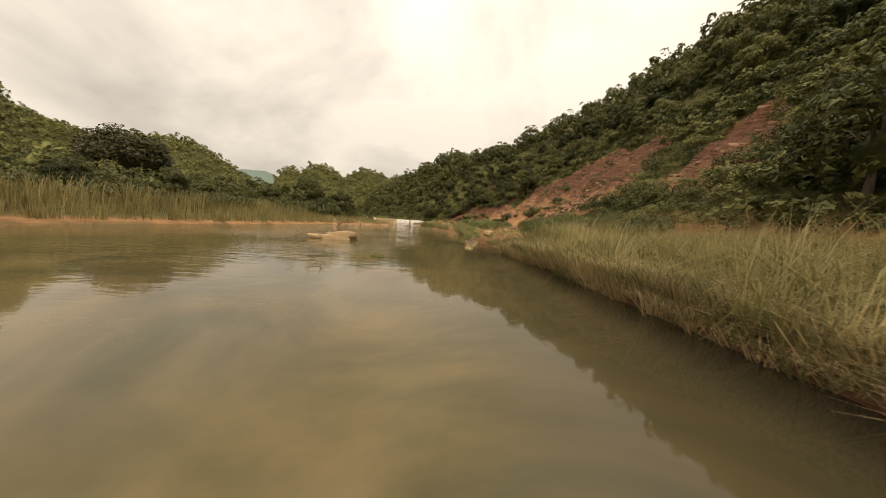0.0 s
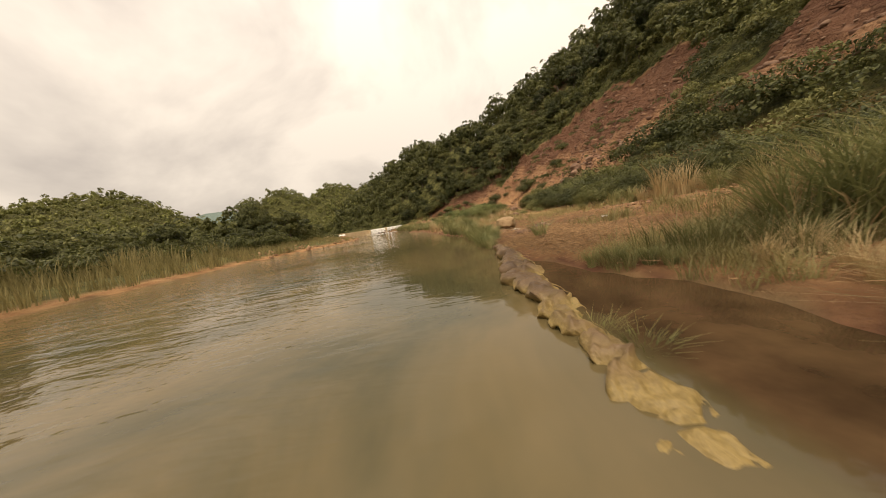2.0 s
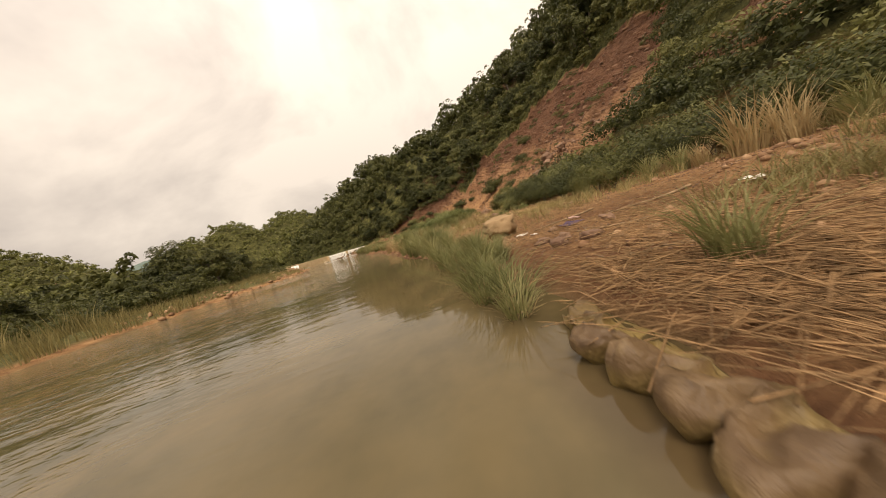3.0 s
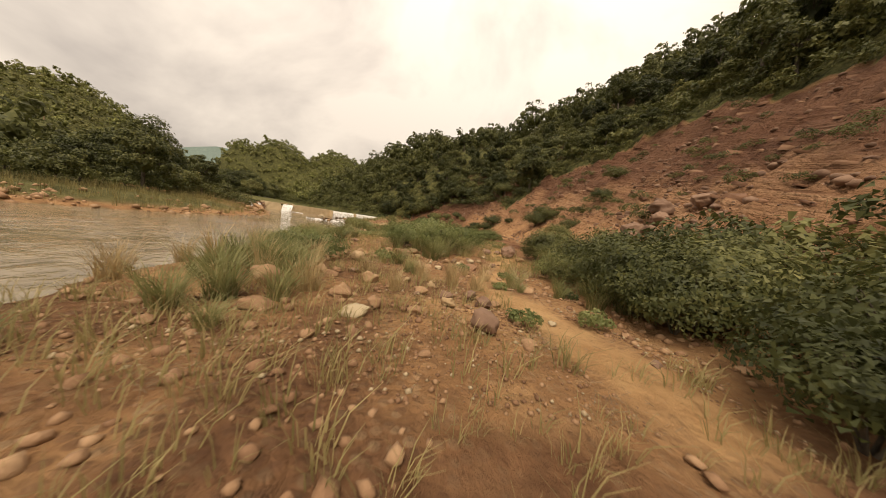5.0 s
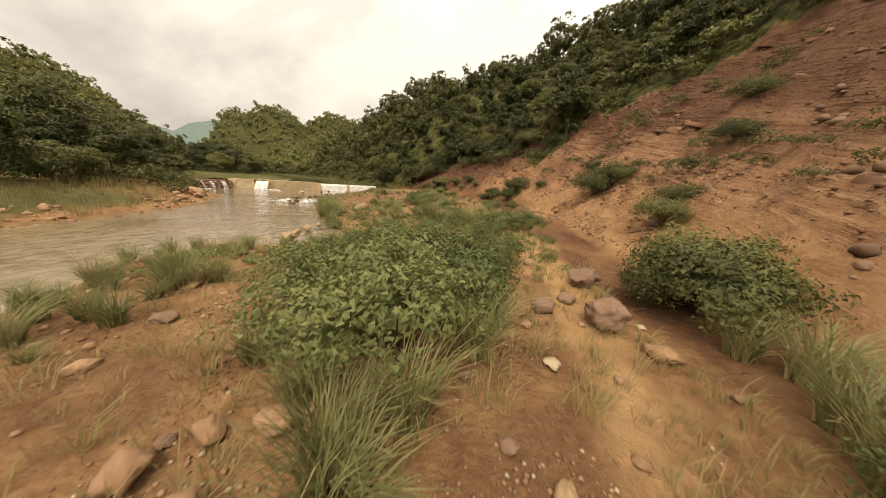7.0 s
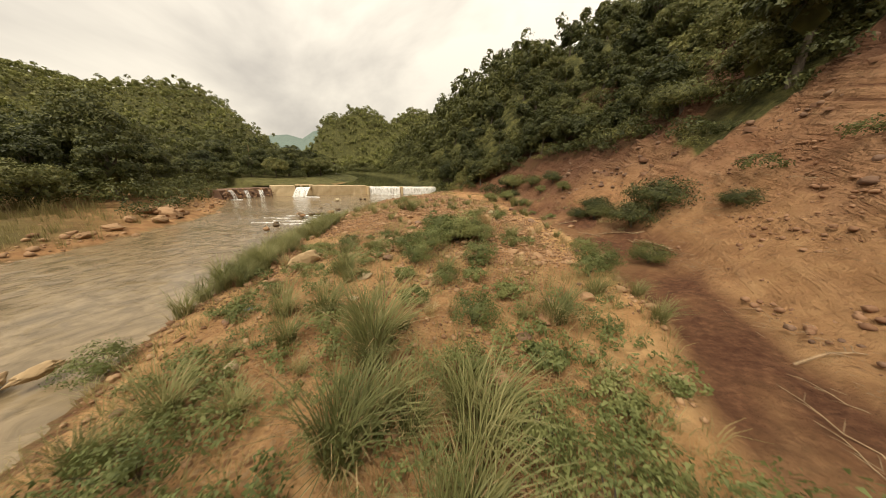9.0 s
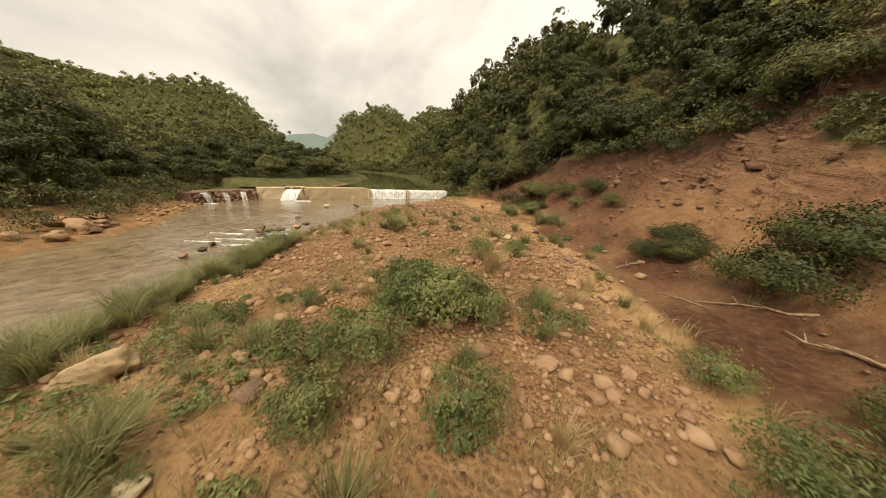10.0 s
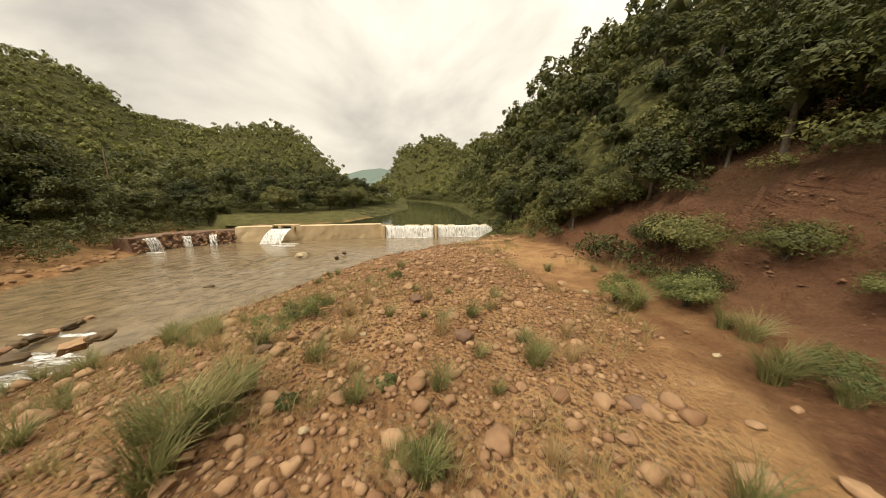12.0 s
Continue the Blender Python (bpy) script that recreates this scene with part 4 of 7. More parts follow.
slope_spots = np.concatenate([spots(6000, -60, 60, -10, 215, on_slope, 2.5, 3), spots(2600, 60, 170, -40, 215, on_slope, 3.4, 3)])
close = near_slope(slope_spots)
close_spots = slope_spots[close]
pick = np.argsort(along(HILL_FOOT, close_spots[:, 0], close_spots[:, 1])[0] + np.random.default_rng(4).uniform(0, 6, len(close_spots)))
thing_spots = close_spots[pick[:200]]
stuff_spots = np.concatenate([close_spots[pick[200:]], slope_spots[~close]])
protos = [make_tree(100 + i, h, rd, c * 2 // 3, 105, s * 1.15, m, l, 0.85, 0.02) for i, (h, rd, c, s, m, l) in enumerate((
    (6.0, 2.6, 58, 0.27, leaf_dark, "dark green broadleaf tree in dense hillside woods"),
    (7.5, 2.4, 64, 0.29, leaf_dark, "tall dark green tree wrapped in creepers on the slope"),
    (5.0, 2.9, 58, 0.25, leaf_olive, "spreading olive-green tree on the steep slope"),
    (4.2, 2.2, 48, 0.25, leaf_dark, "low bushy dark green tree on the slope"),
    (6.8, 2.7, 60, 0.28, leaf_olive, "olive-green tree with an uneven leafy crown"),
))]
r9 = np.random.default_rng(9)
for x, y, z in thing_spots:
    k = r9.choice(5, p=(0.34, 0.25, 0.14, 0.15, 0.12))
    s = (0.5 + 0.7 * r9.uniform() ** 1.5) * (0.8 if y > 98 else 1.0)
    copy_thing(protos[k], pose(x, y, z - 0.2, r9.uniform(-6, 6), r9.uniform(-10, 2), r9.uniform(0, 360)) @ Matrix.Diagonal((s, s, s, 1)))
for k in range(26):
    y = 98 + k * 1.08 + r9.uniform(-0.4, 0.4)
    up_ = float(np.interp(y, [98, 104, 109, 112, 126], [9.5, 7.0, 4.5, 1.0, 0.6])) + r9.uniform(0, 1.2)
    x = float(np.interp(y, [98, 113, 122, 126], [9.5, -2.0, -11.0, -14.4])) + up_ * 1.2
    s = r9.uniform(0.5, 0.8)
    copy_thing(protos[(3, 0, 2, 1, 0)[k % 5]], pose(x, y, float(ground_z(x, y)[0]) - 0.2, 0, r9.uniform(-8, 0), r9.uniform(0, 360)) @ Matrix.Diagonal((s, s, s, 1)))
for p in protos:
    clear(p)
far_parts = [tree_parts(200 + i, h, rd, 16, 25, s * 0.90, 0.85, 0.05)[1] for i, (h, rd, s) in enumerate(((6.0, 2.7, 0.66), (7.5, 2.6, 0.68), (5.0, 3.0, 0.64)))]
rows = [(x, y, z - 0.3, r9.uniform(0, 6.3), 0.5 + 1.15 * r9.uniform() ** 1.8, r9.integers(3)) for x, y, z in stuff_spots]
half = len(rows) * 3 // 5
scatter("hillside_woods", rows[:half], far_parts, leaf_dark, "dense dark green woods covering the steep slope", "woods")
scatter("hillside_woods", rows[half:], far_parts, leaf_olive, "dense olive-green woods covering the steep slope", "woods")


def undergrowth(x, y, z, dr, dl, dh, gully):
    return (dr > 0.3) & (dh > np.where(y > 118, -7.0, np.where(y > 97, -1.2, 0.6))) & (dh < 25) & ~bare(x, y, dh)


bush_parts = [tree_parts(230 + i, 1.9, 1.6, 16, 17, 0.36, 0.75, 0.0)[1] for i in range(3)]
under = np.concatenate([spots(15000, -16, 44, 5, 118, undergrowth, 1.15, 8), spots(2500, -110, 10, 118, 230, undergrowth, 1.8, 9)])
foot = along(HILL_FOOT, under[:, 0], under[:, 1])[0]
low = (foot < 15) & (under[:, 1] > 20) & (under[:, 1] < 122)
fine_bush = [tree_parts(240 + i, 1.7, 1.5, 26, 22, 0.19, 0.75, 0.0)[1] for i in range(3)]
for group_, forms in ((under[low], fine_bush), (under[~low], bush_parts)):
    for k, mat in ((0, leaf_dark), (1, leaf_olive)):
        scatter("slope_undergrowth", [(x, y, z - 0.1, r9.uniform(0, 6.3), r9.uniform(0.55, 1.35), r9.integers(3)) for x, y, z in (group_[0::3] if k else np.concatenate([group_[1::3], group_[2::3]]))], forms, mat,
                "tangled green creepers and shrubs between the trees", "undergrowth")

# ---------------------------------------------------------------- left bank and far hills


def left_wood(x, y, z, dr, dl, dh, gully):
    return (dl < np.where(y > 72, -8, -11)) & (np.hypot((x + 95) / 24, (y - 118) / 7) > 1) & (np.hypot(x + 46, y - 38) > 5.5)


left_spots = spots(5000, -110, -24, -20, 175, left_wood, 3.9, 12)
order = np.argsort(along(LEFT_SHORE, left_spots[:, 0], left_spots[:, 1])[0])[::-1]
protos = [make_tree(300 + i, h, rd, c * 3 // 4, 120, s * 0.78, m, l, f, b) for i, (h, rd, c, s, m, l, f, b) in enumerate((
    (6.0, 3.2, 54, 0.40, leaf_olive, "flat-topped olive-green acacia tree behind the reeds", 0.6, 0.12),
    (8.0, 3.0, 60, 0.42, leaf_dark, "dense dark green tree on the far bank", 0.85, 0.0),
    (5.0, 2.6, 46, 0.38, leaf_dark, "low dark green tree on the far bank", 0.85, -0.05),
    (9.0, 3.6, 60, 0.45, leaf_rust, "large tree with rust-brown flowering crown", 0.75, 0.2),
))]
rest = [(x, y, z - 0.3, r9.uniform(0, 6.3), r9.uniform(0.5, 1.2) * (0.65 if y < 62 else 1.0), r9.integers(3)) for x, y, z in left_spots[order[115:]]]
scatter("far_bank_woods", rest[0::2], far_parts, leaf_olive, "green woods on the flat beyond the far bank", "woods")
scatter("far_bank_woods", rest[1::2], far_parts, leaf_dark, "olive-green woods on the flat beyond the far bank", "woods")
for x, y, z in left_spots[order[:115]]:
    k = r9.choice(4, p=(0.22, 0.40, 0.38, 0.0))
    s = r9.uniform(0.7, 1.15) * (0.62 if y < 62 else 0.9)
    copy_thing(protos[k], pose(x, y, z - 0.2, 0, 0, r9.uniform(0, 360)) @ Matrix.Diagonal((s, s, s, 1)))
for p in protos:
    clear(p)
fringe = spots(2600, -75, -22, 0, 150, lambda x, y, z, dr, dl, dh, g: (dl < np.where(y > 74, -2.0, -9)) & (dl > -24) & ~((y > 96) & (dl > -8)), 1.9, 14)
bank_bush = [tree_parts(250 + i, 1.9, 1.6, 26, 20, 0.21, 0.75, 0.0)[1] for i in range(3)]
for k, mat in ((0, leaf_dark), (1, leaf_olive)):
    scatter("bank_undergrowth", [(x, y, z - 0.1, r9.uniform(0, 6.3), r9.uniform(0.7, 1.5), r9.integers(3)) for x, y, z in (fringe[0::3] if k else np.concatenate([fringe[1::3], fringe[2::3]]))], bank_bush, mat,
            "green bushes and creepers along the far bank", "undergrowth")
pond_side = spots(3000, -120, -14, 122, 222, lambda x, y, z, dr, dl, dh, g: ((dl < -5) & (dl > -16) & (y > 134)) | ((dr > 0.5) & (dr < 8) & (y > 126)), 2.0, 15)
scatter("bank_undergrowth", [(x, y, z - 0.1, r9.uniform(0, 6.3), r9.uniform(0.7, 1.8), r9.integers(3)) for x, y, z in pond_side], bush_parts, leaf_olive, "green bushes along the still water above the weir", "undergrowth")


def far_wood(x, y, z, dr, dl, dh, gully):
    return ((dl < -12) | ((dr > 3) & (y > 165))) & ((x < -95) | (y > 130) | (dl < -40)) & (np.hypot((x + 95) / 24, (y - 118) / 7) > 1)


far_rows = []
for n, x0, x1, y0, y1, gap, s0 in ((42000, -235, -50, -10, 215, 2.7, 1.12), (2000, -420, -235, 0, 330, 8.0, 1.4), (42000, -235, 60, 195, 305, 2.8, 1.35)):
    far_rows += [(x, y, z - 0.3, r9.uniform(0, 6.3), s0 * (0.5 + 0.85 * r9.uniform() ** 2.0), r9.integers(4)) for x, y, z in spots(n, x0, x1, y0, y1, far_wood, gap, 20 + int(gap))]
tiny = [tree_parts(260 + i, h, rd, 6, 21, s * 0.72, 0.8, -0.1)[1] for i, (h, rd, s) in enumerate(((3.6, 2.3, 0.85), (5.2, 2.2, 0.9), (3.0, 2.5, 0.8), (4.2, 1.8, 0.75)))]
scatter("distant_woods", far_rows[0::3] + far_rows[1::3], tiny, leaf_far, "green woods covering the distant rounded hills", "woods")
scatter("distant_woods", far_rows[2::3], tiny, leaf_olive, "olive-green woods covering the distant rounded hills", "woods")

# ---------------------------------------------------------------- grass


def blades(r, n, spread, tall, width, bend, segs=3):
    """A tuft of n bent tapering blades round the origin."""
    a = r.uniform(0, 2 * math.pi, n)
    rad = spread * np.sqrt(r.uniform(0, 1, n))
    root = np.stack([np.cos(a) * rad, np.sin(a) * rad, np.zeros(n)], 1)
    lean = a + r.normal(0, 0.9, n)
    h = tall * r.uniform(0.55, 1.1, n)
    out = bend * h * r.uniform(0.3, 1.2, n)
    side = np.stack([-np.sin(lean + 0.5), np.cos(lean + 0.5), np.zeros(n)], 1)
    rows_ = []
    for k in range(segs + 1):
        f = k / segs
        c = root + np.stack([np.cos(lean) * out * f ** 2, np.sin(lean) * out * f ** 2, h * (f - 0.25 * bend * f ** 3)], 1)
        w = width * (1 - f) ** 0.7 * 0.5 + 0.0015
        rows_ += [c - side * w, c + side * w]
    verts = np.stack(rows_, 1).reshape(-1, 3)
    i = np.arange(n)[:, None] * (2 * segs + 2)
    faces = np.concatenate([i + np.array([[2 * k, 2 * k + 1, 2 * k + 3, 2 * k + 2]]) for k in range(segs)], 1).reshape(-1, 4)
    return verts, faces


def tuft_set(seed, count, n, spread, tall, width, bend):
    return [blades(np.random.default_rng(seed + i), n, spread, tall, width, bend, 2) for i in range(count)]


tall_parts = tuft_set(400, 3, 24, 0.40, 1.35, 0.022, 1.1) + tuft_set(405, 2, 26, 0.45, 1.0, 0.020, 1.6)


def bed_right(x, y, z, dr, dl, dh, gully):
    return (dr > 0.1) & (dh < -0.5) & ((y < 14.2) | (x > 5.2 + (y - 14.2) * 0.72 + fbm(x * 0.5, y * 0.5, 2, 77) * 4)) & (y < 30)


right_bed = spots(3000, 3.5, 19, -8, 30, bed_right, 0.0, 31)
bed_rows = [(x, y, z, r9.uniform(0, 6.3), r9.uniform(0.55, 1.1), r9.integers(5)) for x, y, z in right_bed]
scatter("reed_grass", bed_rows[0::2], tall_parts, grass_mixed, "tall straw-coloured river grass along the bank", "grass")
scatter("reed_grass", bed_rows[1::2], tall_parts, grass_bed, "tall green river grass along the bank", "grass")
short_parts = tuft_set(410, 5, 22, 0.28, 0.75, 0.011, 0.55)
mound = spots(1500, 3.6, 13, 12.5, 23, lambda x, y, z, dr, dl, dh, g: (dr > 0.5) & (dh < -2) & (fbm(x * 0.35, y * 0.35, 3, 79) > -0.05 + 0.05 * (y - 12.5)) & (y < 18.5), 0.0, 34)
scatter("bank_grass", [(x, y, z, r9.uniform(0, 6.3), r9.uniform(0.5, 1.2), r9.integers(5)) for x, y, z in mound], short_parts, grass_bed, "knee-high green and dry grass on the bank", "grass")
patches = spots(900, 3.6, 8, 14.0, 18.2, lambda x, y, z, dr, dl, dh, g: (dr > 0.9) & (fbm(x * 0.45, y * 0.45, 3, 125) > 0.03), 0.0, 36)
scatter("bank_grass", [(x, y, z, r9.uniform(0, 6.3), r9.uniform(0.5, 1.1), r9.integers(5)) for x, y, z in patches[:260]], short_parts, grass_bed, "scattered knee-high grass on the muddy bank", "grass")
left_parts = tuft_set(420, 5, 13, 0.6, 1.7, 0.06, 0.3)


def bed_left(x, y, z, dr, dl, dh, gully):
    return (dl < -0.25) & (dl > -12) & (fbm(x * 0.12, y * 0.12, 2, 71) > -0.14) & (y < 75 + fbm(x, y, 2, 5) * 8)


left_bed = spots(3600, -46, -12, 2, 92, bed_left, 0.0, 33)
scatter("reed_grass", [(x, y, z, r9.uniform(0, 6.3), r9.uniform(0.4, 0.8) * (1.25 if y < 48 else 0.7) * (1.6 if x < -25 else 1.0), r9.integers(5)) for x, y, z in left_bed], left_parts, grass_mixed,
        "band of green and straw-coloured reeds on the far bank", "grass")

# ---------------------------------------------------------------- stones and boulders


def boulder(x, y, sx, sy, sz, turn, mat, label, seed, sink=0.3, name="boulder", group="", rough=0.5, cuts=9):
    v, f = lump(seed, 4 if max(sx, sy) > 0.9 or rough > 0.6 else 3, rough, 1.0, 0.4 if cuts > 4 else 0.1, cuts)
    me = mesh_of(name, v * np.array([sx, sy, sz]), f, mat, True)
    ob = new(name, me)
    z = float(ground_z(x, y)[0])
    ob.matrix_basis = pose(x, y, z + sz * (0.5 - sink), 0, 0, turn)
    return tagged(ob, label, "boulder", group)


boulder(-6.2, 15.9, 2.5, 1.2, 1.15, 12, stone_buff, "pale tan sandstone rock standing in the river", 3, -0.28, rough=0.8)
boulder(4.4, 28.7, 1.4, 1.05, 0.95, 20, stone_buff, "smooth tan boulder on the straw-littered shore", 5, 0.15)
boulder(-20.0, 98.3, 1.9, 1.1, 0.9, -20, stone_pale, "pale rock standing in the pool below the weir", 7, -0.55)
boulder(-0.3, 72.4, 1.5, 1.1, 0.9, 30, stone_buff, "cracked pale boulder among the grass tufts", 9, 0.2)
for k, (x, y, s) in enumerate(((-21.0, 77.6, 1.5), (-22.2, 78.6, 1.1), (-23.4, 77.4, 1.3), (-19.6, 76.2, 0.9), (-20.6, 74.8, 0.8), (-24.6, 79.5, 1.0), (-18.6, 73.0, 0.9), (-17.2, 71.2, 0.7))):
    boulder(x, y, s * 1.3, s, s * 0.8, 37 * k, stone_tan, "rounded tan boulder on the far gravel bank", 20 + k, 0.2, group="boulders on the far bank")
for k, (x, y, s) in enumerate(((18.4, 51.3, 1.0), (19.3, 50.9, 1.2), (19.9, 51.6, 0.9), (18.9, 50.3, 0.8), (20.6, 50.5, 1.0), (17.9, 50.4, 0.6), (19.6, 49.9, 0.7), (21.3, 51.4, 1.3), (22.6, 50.2, 1.0), (12.3, 52.7, 0.9))):
    boulder(x, y, s * 1.25, s * 1.05, s * 0.95, 51 * k, stone_dark, "dark grey-brown boulder at the foot of the slide", 40 + k, 0.18, group="boulders below the slide", rough=0.3, cuts=4)
# ledge of soft rock along the water's edge: rounded lobes towards the river, sloping away behind
LEDGE_FRONT = ([13.6, 14.8, 15.5, 16.2, 17.2, 18.2, 18.8, 19.5, 20.1, 21.0, 21.6, 22.4], [1.30, 1.28, 1.36, 1.40, 1.46, 1.40, 1.52, 1.66, 1.86, 1.98, 2.10, 2.24])
LEDGE_BACK = ([13.6, 14.8, 15.5, 16.2, 17.2, 18.2, 18.8, 19.5, 20.4, 21.0, 21.8, 22.4], [1.85, 1.75, 1.68, 1.80, 2.02, 2.10, 2.30, 2.40, 2.50, 2.50, 2.60, 2.70])
LEDGE_TOP = ([13.6, 14.7, 15.1, 15.6, 16.5, 17.5, 19.0, 20.5, 21.5, 22.4], [-0.10, -0.05, 0.03, 0.13, 0.15, 0.20, 0.24, 0.23, 0.26, 0.20])


def rock_ledge():
    ys = np.arange(13.6, 22.45, 0.03)
    lobe = np.cumsum(0.03 / np.interp(ys, [13.6, 17, 19, 20.5, 22.4], [0.42, 0.46, 0.52, 0.36, 0.32]) * (1 + 0.9 * fbm(ys * 0.9, ys * 0, 2, 201)))
    cusp = 1 - np.abs(np.sin(math.pi * lobe))
    bay = np.sin(lobe * 1.9 + 0.6)
    face = [(-0.35, 0.10), (-0.12, 0.03), (0.0, 0.02), (0.2, -0.02), (0.4, -0.05), (0.6, -0.055), (0.78, -0.04), (0.90, -0.01)]
    crown_line = [(k / 19.0, 1.0 - 0.95 * max(0.0, k / 19.0 - 0.30) ** 1.3 * 1.6) for k in range(1, 20)]
    profile = [(0.0, q, out) for q, out in face] + [(f, q, 0.0) for f, q in crown_line] + [(1.05, -0.5, 0.0)]
    verts, n = [], len(profile)
    for y, c, w in zip(ys, cusp, bay):
        x0, x1, h = (float(np.interp(y, *t)) for t in (LEDGE_FRONT, LEDGE_BACK, LEDGE_TOP))
        x0 += 0.05 + 0.22 * c ** 2.2 - 0.05 * w + 0.07 * noise.noise(Vector((y * 3.3, 4.0, 1.0)))
        for f, q, out in profile:
            x = x0 + (x1 - x0) * f + out
            near_front = max(0.0, 1 - f * 3.0)
            z = h * q * (1 - 0.55 * c ** 4 * near_front) if h > 0.02 else h + min(q, 0.6) * 0.12 - 0.05
            p = Vector((x * 2.0, y * 1.6, z * 3))
            if q > 0.1:
                z += 0.075 * noise.noise(p) + 0.055 * noise.noise(p * 2.4 + Vector((5, 1, 3))) + 0.03 * noise.noise(p * 5.2) + 0.016 * noise.noise(p * 11.0)
                z -= 0.26 * max(0.0, noise.noise(Vector((x * 3.1, y * 1.7, 9.0))) - 0.16)
                z -= 0.075 * max(0.0, 1 - abs(noise.noise(Vector((x * 2.6, y * 1.8, 3.0)))) * 9)
                z -= 0.035 * max(0.0, 1 - abs(noise.noise(Vector((x * 6.5, y * 4.2, 7.0)))) * 6)
            verts.append((x + 0.07 * noise.noise(p * 1.7 + Vector((2, 8, 1))) + 0.03 * noise.noise(p * 5.0), y + 0.04 * noise.noise(p * 2.1), z))
    ledge = tagged(new("rock_ledge"), "water-worn brown sandstone ledge with rounded lobes along the shallows", "rock ledge")
    cuts = [0] + [i for i in range(8, len(ys) - 8) if cusp[i] > 0.6 and cusp[i] >= cusp[i - 1] and cusp[i] > cusp[i + 1]] + [len(ys) - 1]
    for i0, i1 in zip(cuts[:-1], cuts[1:]):
        faces = [(i * n + k, i * n + k + 1, (i + 1) * n + k + 1, (i + 1) * n + k) for i in range(i1 - i0) for k in range(n - 1)]
        part("lobe", mesh_of("lobe", verts[i0 * n:(i1 + 1) * n], faces, ledge_stone, True), ledge_stone, ledge)


rock_ledge()
for k, (x, y, s, m) in enumerate(((5.2, 40.5, 0.62, stone_tan), (5.5, 41.9, 0.55, stone_tan), (3.9, 42.4, 0.5, stone_tan), (4.2, 42.9, 0.38, stone_tan), (7.65, 41.1, 0.42, stone_dark), (8.25, 41.0, 0.46, stone_dark), (8.5, 40.5, 0.5, stone_dark),
                                  (7.66, 40.4, 0.4, stone_buff), (7.25, 42.0, 0.3, stone_buff), (6.5, 42.4, 0.34, stone_buff), (6.1, 39.9, 0.5, stone_tan), (7.0, 41.3, 0.42, stone_tan), (10.9, 53.2, 0.8, stone_dark))):
    boulder(x, y, s * 0.95, s * 0.72, s * 0.6, 47 * k, m, "half-buried weathered rock on the stony bar", 300 + k, 0.2, "rock", "rocks half buried in the bar")
for k, (x, y, s, m) in enumerate(((5.0, 47.7, 0.55, stone_tan), (5.75, 48.15, 0.62, stone_tan), (4.8, 48.7, 0.5, stone_tan), (6.4, 48.3, 0.36, stone_buff), (7.5, 46.2, 0.34, stone_pale), (4.1, 45.5, 0.6, stone_buff), (6.1, 49.4, 0.5, stone_tan), (5.3, 49.2, 0.4, stone_tan),
                                  (7.9, 48.0, 0.32, stone_tan), (8.3, 48.2, 0.34, stone_dark), (8.7, 48.1, 0.3, stone_tan), (9.2, 48.4, 0.34, stone_pale), (9.7, 48.7, 0.32, stone_buff), (8.5, 47.3, 0.4, stone_pale), (10.4, 48.3, 0.3, stone_dark), (7.1, 47.4, 0.18, stone_pale), (9.0, 46.9, 0.5, rock_mat),
                                  (3.2, 46.4, 0.45, stone_tan), (3.6, 47.6, 0.42, stone_tan), (2.7, 47.6, 0.5, stone_buff), (3.4, 44.6, 0.5, stone_tan), (2.6, 45.4, 0.4, stone_tan), (13.0, 55.3, 0.95, stone_dark), (8.3, 39.3, 0.6, stone_dark), (3.3, 40.8, 0.7, stone_tan))):
    boulder(x, y, s * 1.15, s * 0.9, s * 0.75, 67 * k, m, "rounded weathered rock resting on the stony bar", 360 + k, 0.16, "rock", "rocks half buried in the bar", 0.35, 4)
for k, (x, y, s) in enumerate(((3.95, 25.35, 0.42), (4.15, 25.0, 0.5), (3.85, 24.75, 0.4), (4.3, 24.5, 0.6), (4.8, 26.4, 0.3), (5.3, 25.2, 0.35))):
    boulder(x, y, s * 0.85, s * 0.62, 0.20, 61 * k, stone_dark, "low dark brown rock lying in the straw litter", 330 + k, 0.30, "rock", "dark rocks on the shore", 0.6, 6)
# low ridge of buff rock between the pool and the river
for k, (x, y, s) in enumerate(((-0.3, 60.2, 0.8), (-0.8, 60.9, 0.9), (-1.0, 61.7, 0.8), (-1.2, 62.5, 0.9), (-1.45, 63.3, 0.8), (-1.2, 64.1, 0.9), (-0.8, 64.8, 0.7))):
    boulder(x, y, s * 0.5, s * 1.3, 0.30, 12 + 9 * (k % 3), stone_buff, "low buff rock rib between pool and river", 345 + k, -1.0, "rock", "rib of rock at the river's edge", 0.5, 5)
# low rocks in the rapids
for k, (x, y, s) in enumerate(((-12.5, 84.1, 0.6), (-13.0, 84.4, 0.45), (-13.4, 84.7, 0.5), (-13.8, 85.1, 0.4), (-14.3, 85.5, 0.5), (-14.7, 85.8, 0.35), (-15.1, 86.1, 0.4), (-10.6, 84.4, 0.7), (-11.2, 84.0, 0.6), (-10.2, 85.6, 0.8), (-9.8, 86.2, 0.7),
                               (-10.5, 79.3, 0.6), (-10.3, 78.3, 0.5), (-16.2, 90.6, 0.5), (-12.0, 80.6, 0.45), (-20.5, 93.5, 0.5), (-17.5, 101.0, 0.5), (-15.0, 98.5, 0.4))):
    boulder(x, y, s * 1.25, s * 0.85, 0.34, 33 * k, stone_tan if k % 3 == 0 else stone_wet, "low wet brown rock breaking the rapids", 110 + k, -1.6, "river_rock", "rocks in the rapids")

